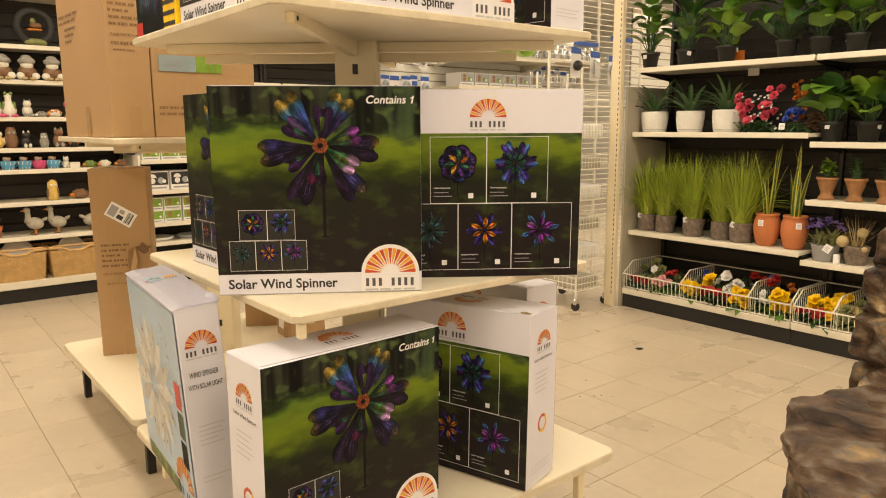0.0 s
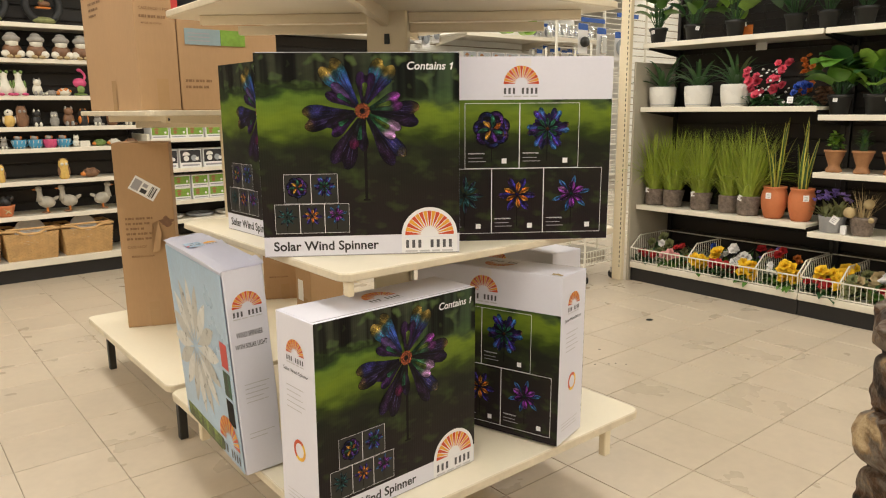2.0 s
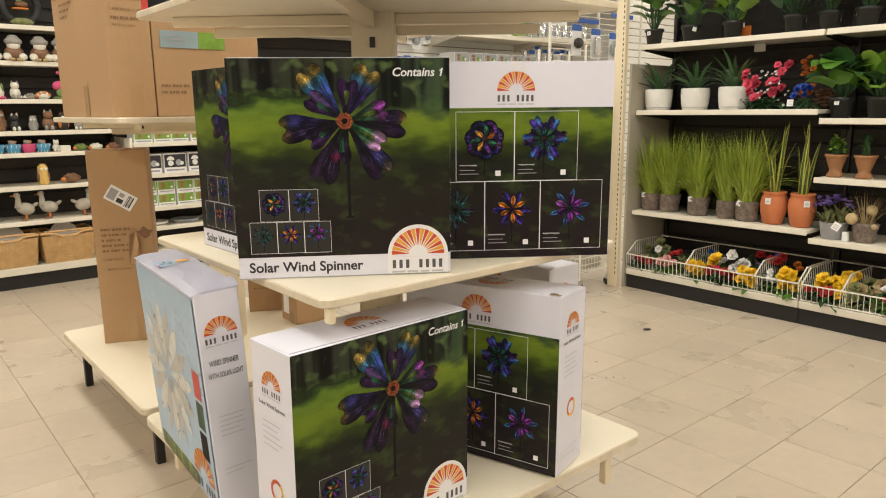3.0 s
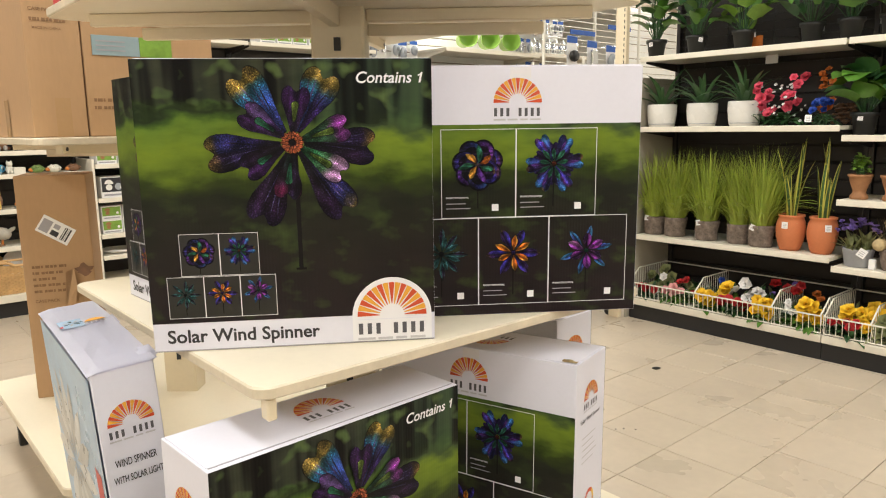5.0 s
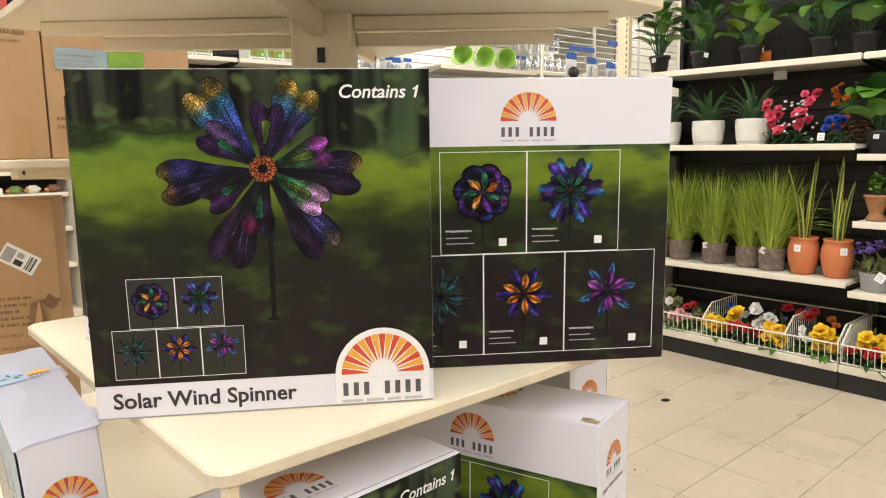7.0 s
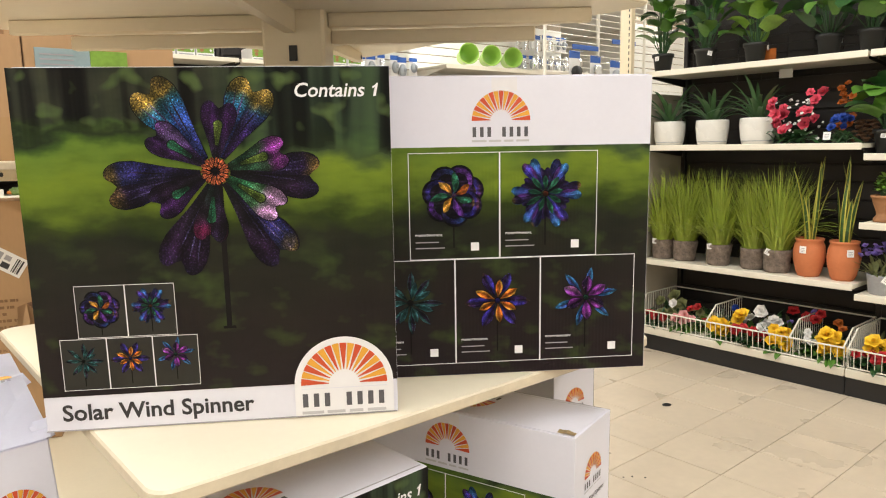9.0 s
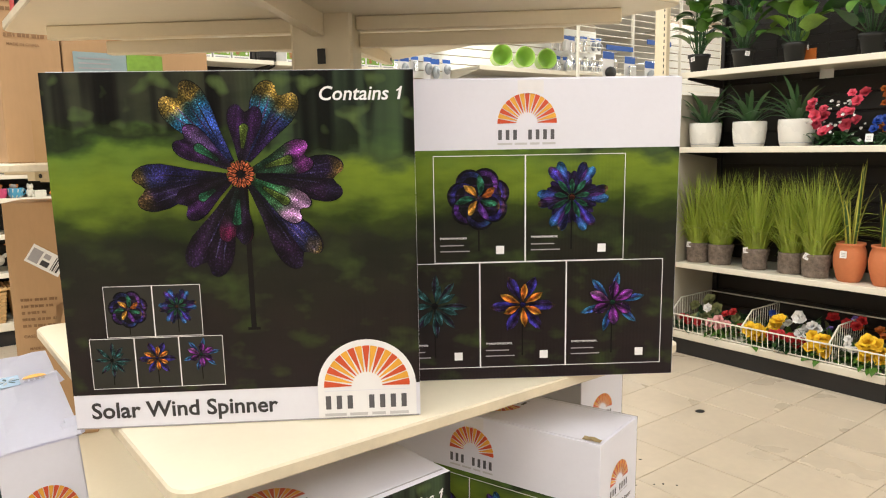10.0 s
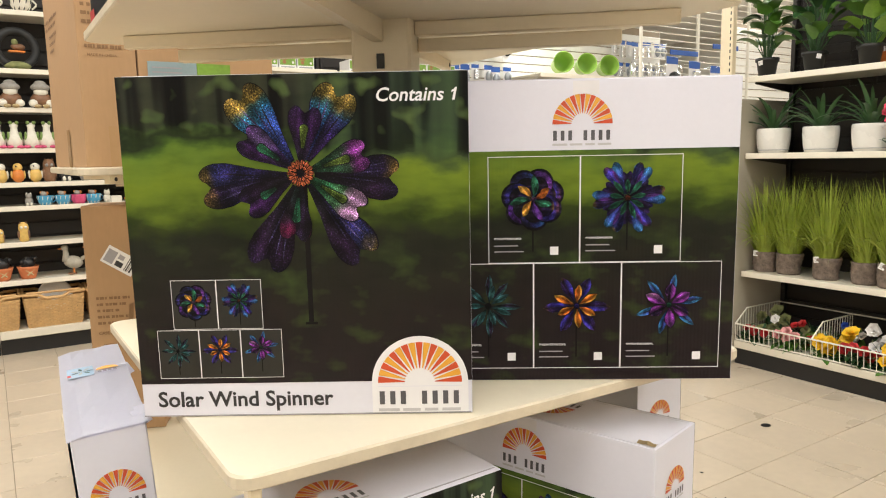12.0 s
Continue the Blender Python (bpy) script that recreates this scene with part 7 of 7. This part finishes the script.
def hang_pack(x, z, y, w, h, body, label, hook=True):
    t = thing("hanging_pack", label, "packaged goods", at(x, y, z), group="hanging packs")
    part("card", box(-w / 2, w / 2, -0.012, -0.009, -h, 0.0, 0.0005), M["tag"], t)
    part("header", box(-w / 2, w / 2, -0.0135, -0.0121, -h * 0.22, -0.002), M["blue"], t, "blue header strip")
    bm = bmesh.new()
    if body == "pvc":
        add_ball(bm, (0, -0.03, -h * 0.55), (w * 0.40, 0.03, h * 0.28))
        add_ball(bm, (w * 0.1, -0.05, -h * 0.5), (w * 0.18, 0.03, h * 0.12))
    elif body == "black":
        add_lathe(bm, [(0.0, -0.02), (w * 0.32, -0.018), (w * 0.36, 0.0), (w * 0.30, 0.02), (0, 0.02)], 18)
        bmesh.ops.transform(bm, matrix=Matrix.Translation((0, -0.035, -h * 0.62)) @ Matrix.Rotation(radians(90), 4, "X"), verts=bm.verts)
    else:
        add_box(bm, -w * 0.3, w * 0.3, -0.05, -0.0125, -h * 0.9, -h * 0.3, 0.008)
    part("product", bm, M[body], t)
    bm = bmesh.new()
    add_tube(bm, (0, -0.09, -0.012), (0, 0.09, -0.012), 0.004, 6)
    part("peg_hook", bm, M["chrome"], t)


rnd = random.Random(31)
for k in range(26):
    x = 4.75 + 0.155 * (k % 9) + rnd.uniform(-0.03, 0.03)
    hang_pack(x, 2.72 - 0.36 * (k // 9) + rnd.uniform(-0.03, 0.03), 7.61, rnd.uniform(0.10, 0.15), rnd.uniform(0.2, 0.3), rnd.choice(("pvc", "pvc", "black", "pvc", "chrome", "blue")), rnd.choice(("grey plastic fitting on a hanging card", "metal fitting on a hanging card")))
for k in range(30):
    x = 7.85 + 0.14 * (k % 8) + rnd.uniform(-0.02, 0.02)
    hang_pack(x, 2.85 - 0.33 * (k // 8) + rnd.uniform(-0.03, 0.03), 7.61, rnd.uniform(0.09, 0.13), rnd.uniform(0.2, 0.28), rnd.choice(("chrome", "pvc", "tag", "chrome")), "small steel kitchen tool on a hanging card")
for k in range(4):
    b = goods_box(0.26, 0.3, 0.16 + 0.05 * (k % 2), ("blue", "slate", "sky_print", "blue")[k], "white and blue boxed goods on a high shelf")
    b.matrix_world = at(3.50 + 0.265 * k, 7.02, 2.0605)


# the white wire rack on casters that stands by the plants
def wire_rack():
    t = thing("wire_rack", "white wire display rack on casters", "rack", at(3.86, 3.235, 0.0))
    w, d, top = 0.33, 0.42, 1.72
    for x in (0, w):
        for y in (0, d):
            bm = bmesh.new()
            add_tube(bm, (x, y, 0.085), (x, y, top), 0.008, 8)
            part("post", bm, M["wire"], t)
            bm = bmesh.new()
            add_tube(bm, (x - 0.012, y, 0.032), (x + 0.012, y, 0.032), 0.031, 16)
            caster = part("caster", bm, M["rubber"], t, "black caster wheel")
            part("caster_fork", box(x - 0.018, x + 0.018, y - 0.02, y + 0.012, 0.045, 0.085, 0.003), M["chrome"], caster)
    for k, z in enumerate((0.14, 0.36, 0.58, 0.80, 1.02, 1.24, 1.46)):
        bm = bmesh.new()
        for q in range(12):
            add_tube(bm, (w * q / 11, 0, z), (w * q / 11, d, z), 0.0022, 5)
        for zz in (z, z + 0.05, z + 0.10):
            for a, b in (((0, 0), (w, 0)), ((w, 0), (w, d)), ((w, d), (0, d)), ((0, d), (0, 0))):
                add_tube(bm, (*a, zz), (*b, zz), 0.0035, 6)
        for q in range(11):
            x = w * q / 10
            add_tube(bm, (x, 0, z), (x, 0, z + 0.10), 0.002, 5)
            y = d * q / 10
            add_tube(bm, (0, y, z), (0, y, z + 0.10), 0.002, 5)
        part("wire_tray", bm, M["wire"], t)
    return t


wire_rack()
for k, z in enumerate((0.14, 0.36, 0.58, 0.80, 1.02, 1.24)):
    bm = bmesh.new()
    rnd = random.Random(k)
    add_box(bm, 0.0, 0.27, 0.0, 0.34, 0.0, 0.075 + 0.02 * (k % 2), 0.012, 0, 2)
    bmesh.ops.subdivide_edges(bm, edges=bm.edges[:], cuts=2, use_grid_fill=True)
    for v in bm.verts:
        v.co += Vector((0, 0, 1)) * 0.012 * noise.noise(v.co * 14) if v.co.z > 0.03 else Vector()
    solo("soft_pack", bm, M["tag"] if k % 2 else M["resin_s"], "soft white bagged goods in a wire tray" if k % 2 else "grey bagged goods in a wire tray", "bag", at(3.89, 3.275, z + 0.0025), group="bagged goods")

# a taller rack with blue strips behind it
t = thing("grid_rack", "white wire grid rack with blue sign strips", "rack", at(4.30, 3.95, 0.0))
for k in range(54):
    bm = bmesh.new()
    add_tube(bm, (0, 0, 0.1 + 0.045 * k), (2.3, 0.0, 0.1 + 0.045 * k), 0.0035, 5)
    part("grid_wire", bm, M["wire"], t)
for x in (0, 0.6, 1.2, 1.8, 2.3):
    bm = bmesh.new()
    add_tube(bm, (x, 0, 0.0), (x, 0, 2.6), 0.012, 8)
    part("post", bm, M["wire"], t)
for x, z in ((0.28, 1.98), (0.75, 2.05)):
    part("sign_strip", box(x, x + 0.30, -0.022, -0.014, z, z + 0.035, 0.001), M["blue"], t, "blue sign strip")
for k in range(3):
    hang_pack(4.55 + 0.24 * k, 1.96 - 0.02 * (k % 3), 3.90, 0.12, 0.24, ("black", "chrome", "pvc")[k % 3], "appliance part on a hanging card with a blue header")
for k in range(7):
    bm = bmesh.new()
    add_lathe(bm, [(0.045, 0.0), (0.05, 0.01), (0.052, 0.16), (0.03, 0.20), (0.02, 0.22), (0.0, 0.222)], 16)
    solo("steel_bottle", bm, M["chrome"], "steel bottle on a rack shelf", "bottle", at(7.95 + 0.16 * k, 7.35, 2.3005), group="steel bottles")
shelf_board(7.85, 9.1, 7.22, 7.70, 2.30)

# far shelving with white and coloured goods
for bx in (4.7, 6.1, 7.5):
    shelving("far white shelving with packed goods", 1.30, 0.40, Matrix.Translation((bx, 9.6, 0)), [(0.5, 0.4), (0.95, 0.4), (1.4, 0.4), (1.85, 0.4), (2.3, 0.4)], 2.9, slat_mat="whiteslat")

# ---- goods on the top board ----
t = thing("garden_stake_pack", "colourful garden ornament pack with a red corner", "packaged goods", pose(0.690, 2.375, 1.6005, 0, 0, -88))
part("backing_card", box(0.0, 0.24, 0.0, 0.035, 0.0, 0.33, 0.003), M["p_dark"], t)
pr = Print("front", 0.24, 0.035, 0.33)
for k in range(9):
    put_petal(pr, (0.03 + 0.022 * k, 0.03), 75 + 4 * k, drop_shape(0.0, 0.22, 0.03), (M["p_green"], M["p_sky"], M["p_lilac"])[k % 3], 2 + 0.1 * k, 0.22)
pr.rect(0.0, 0.0, 0.055, 0.045, M["red"], 3)
pr.part("front_picture", t)
t = thing("striped_pack", "yellow and black striped garden ornament pack", "packaged goods", pose(0.695, 2.14, 1.6005, 0, 0, -88))
part("backing_card", box(0.0, 0.10, 0.0, 0.03, 0.0, 0.16, 0.003), M["fl_yellow"], t)
pr = Print("front", 0.10, 0.03, 0.16)
for k in range(5):
    pr.rect(0.006, 0.012 + 0.03 * k, 0.094, 0.024 + 0.03 * k, M["black"], 2)
pr.part("stripe_print", t)
# grey-blue sticker sign and a green one on the carton stack
t = thing("hang_sign", "slate blue and green sign on a carton", "sign", pose(0.893, 2.8355, 1.540, 0, 0, 0))
part("blue_panel", box(0.0, 0.145, 0.0, 0.004, 0.0, 0.062, 0.0005), M["slate"], t)
part("green_panel", box(0.146, 0.25, 0.0, 0.004, 0.0, 0.062, 0.0005), M["leaf_lt"], t)
pr = Print("front", 0.115, 0.004, 0.062)
for k in range(3):
    pr.rect(0.012, 0.014 + 0.014 * k, 0.10, 0.018 + 0.014 * k, M["grey_ink"], 2)
pr.part("sign_print", t)

# ---- the rock fountain beside the aisle ----
def rock_slab(name, c, r, z0, z1, seed, tilt, parent, sides=7):
    """A weathered slab: tilted strata of uneven reach, broken faces, a rough flat top."""
    rnd = random.Random(seed)
    n, m, cap = 240, max(10, int((z1 - z0) / 0.0035)), 26
    step = [rnd.uniform(-0.011, 0.005) for _ in range(80)]
    turn = [rnd.uniform(0, 6.28) for _ in range(80)]
    vs, fs = [], []

    def spot(a, z, k):
        x, y = r * math.cos(a), r * math.sin(a)
        zt = z + tilt[0] * x + tilt[1] * y + 0.016 * noise.noise(Vector((x * 5, y * 5, z * 6 + seed)))
        q = zt / 0.047 + 30
        i, f = int(math.floor(q)), q - math.floor(q)
        f = min(1.0, max(0.0, (f - 0.72) / 0.28))
        reach = step[i % 80] * (1 - f) + step[(i + 1) % 80] * f
        groove = -0.008 * math.exp(-((q - math.floor(q) - 0.80) / 0.07) ** 2)
        w = 2 * math.pi / sides
        d = (a + 0.10 * math.sin(turn[(i // 4) % 80]) + 0.15 * noise.noise(Vector((z * 5, seed, a * 0.6)))) % w - w / 2
        flat = math.cos(w / 2 * 0.82) / math.cos(d * 0.82)
        crumb = 0.009 * noise.fractal(Vector((x * 9, y * 9, z * 14 + seed)), 1.0, 2.0, 4) + 0.0035 * noise.noise(Vector((x * 60, y * 60, z * 80)))
        return (r * (0.985 * flat + 0.045) + reach + groove + crumb) * k

    def crown(x, y):
        s = 0.011 * noise.fractal(Vector((x * 6, y * 6, seed * 1.7)), 1.0, 2.0, 4)
        return round((s + tilt[0] * 0.3 * x) / 0.009) * 0.009 * 0.7 + s * 0.3 + 0.003 * noise.noise(Vector((x * 50, y * 50, seed)))

    for j in range(m + 1):
        z = z0 + (z1 - z0) * j / m
        for i in range(n):
            a = 2 * math.pi * i / n
            rr = spot(a, z, 1.0 - 0.05 * max(0.0, (j - m + 3) / 3) ** 2)
            vs.append((c[0] + rr * math.cos(a), c[1] + rr * math.sin(a), max(z0, z + (crown(rr * math.cos(a), rr * math.sin(a)) * max(0, (j - m + 5) / 5)))))
    for j in range(m):
        for i in range(n):
            b, d = j * n + i, j * n + (i + 1) % n
            fs.append((b, d, d + n, b + n))
    for k in range(1, cap):
        for i in range(n):
            a = 2 * math.pi * i / n
            rr = spot(a, z1, 0.95 * (1 - k / cap))
            x, y = rr * math.cos(a), rr * math.sin(a)
            vs.append((c[0] + x, c[1] + y, z1 + crown(x, y)))
    for k in range(cap - 1):
        for i in range(n):
            b, d = (m + k) * n + i, (m + k) * n + (i + 1) % n
            fs.append((b, d, d + n, b + n))
    fs.append(tuple((m + cap - 1) * n + i for i in range(n)))
    me = pydata(vs, fs, M["rock"], smooth=False)
    return part(name, me, None, parent)


t = thing("rock_fountain", "stacked brown and grey rock fountain with ledges", "fountain")
low, back, top = (0.557, -0.086, 0.264), (0.770, -0.060, 0.226), (0.742, 0.041, 0.172)
rock_slab("rock_base", low[:2], low[2] + 0.010, 0.0, 0.52, 5, (0.10, -0.2), t)
rock_slab("rock_ledge", low[:2], low[2], 0.515, 1.118, 3, (0.38, -0.30), t)
rock_slab("rock_shoulder", back[:2], back[2], 0.0, 1.080, 8, (0.30, -0.20), t)
rock_slab("rock_top", top[:2], top[2], 1.065, 1.235, 11, (0.10, 0.12), t, 6)

# ---- floor tiles: those nearest the walk singly, the rest joined ----
TP, TX, TY = 0.3145, 0.444, 2.780  # pitch and one corner of the grid
bm = bmesh.new()
g, h = TP / 2 - 0.0014, 0.004
lo = [bm.verts.new((sx * g, sy * g, -h)) for sx, sy in ((-1, -1), (1, -1), (1, 1), (-1, 1))]
mi = [bm.verts.new((sx * g, sy * g, -0.0012)) for sx, sy in ((-1, -1), (1, -1), (1, 1), (-1, 1))]
hi = [bm.verts.new((sx * (g - 0.0012), sy * (g - 0.0012), 0.0)) for sx, sy in ((-1, -1), (1, -1), (1, 1), (-1, 1))]
for p, q in ((lo, mi), (mi, hi)):
    for k in range(4):
        bm.faces.new((p[k], p[(k + 1) % 4], q[(k + 1) % 4], q[k]))
bm.faces.new(hi)
tile_mesh = mesh_of(bm, M["tile"])
near = []
vs, fs = [], []
tv = [tuple(v.co) for v in tile_mesh.vertices]
tf = [tuple(p.vertices) for p in tile_mesh.polygons]
for i in range(int((FX0 - TX) / TP), int((FX1 - TX) / TP)):
    for j in range(int((FY0 - TY) / TP) - 1, int((FY1 - TY) / TP)):
        x, y = TX + (i + 0.5) * TP, TY + (j + 0.5) * TP
        z = random.uniform(-0.0006, 0.0)
        if (-0.5 < x < 0.75 and 1.2 < y < 5.9) or (1.3 < x < 4.3 and 0.3 < y < 3.6 and not (1.3 < x < 1.5 and y > 1.6)):
            near.append((x, y, z))
        else:
            k = len(vs)
            vs += [(a + x, b + y, c + z) for a, b, c in tv]
            fs += [tuple(q + k for q in f) for f in tf]
for x, y, z in near:
    ob = part("tile", tile_mesh, None, floor)
    ob.location = (x, y, z)
    ob.rotation_euler = (random.uniform(-0.0012, 0.0012), random.uniform(-0.0012, 0.0012), random.choice((0, 1, 2, 3)) * math.pi / 2)
tagged(part("tile_field", pydata(vs, fs, M["tile"], smooth=False), None, floor), kind="stuff")
# a small drain hole, drawn as a dark disc, and scuffs on the tiles
bm = bmesh.new()
add_lathe(bm, [(0.0, 0.0002), (0.023, 0.0006), (0.026, 0.0014), (0.018, 0.0016), (0.0, 0.0008)], 18)
bmesh.ops.scale(bm, vec=(1.0, 0.8, 1.0), verts=bm.verts)
solo("floor_stain", bm, M["kick"], "small dark hole in a floor tile", "stain", at(3.468, 2.397, 0.0))
for k, (x, y) in enumerate(((2.66, 2.08), (2.69, 2.06), (2.72, 2.02), (2.80, 2.25), (2.60, 2.12))):
    bm = bmesh.new()
    add_ball(bm, (0, 0, 0.001), (0.005 + 0.003 * (k % 2), 0.004, 0.001), 0, None, 8, 5)
    solo("floor_scrap", bm, M["kick"], "dark scrap on the tiled floor", "scrap", at(x, y, 0.0, 40 * k), group="floor scraps")
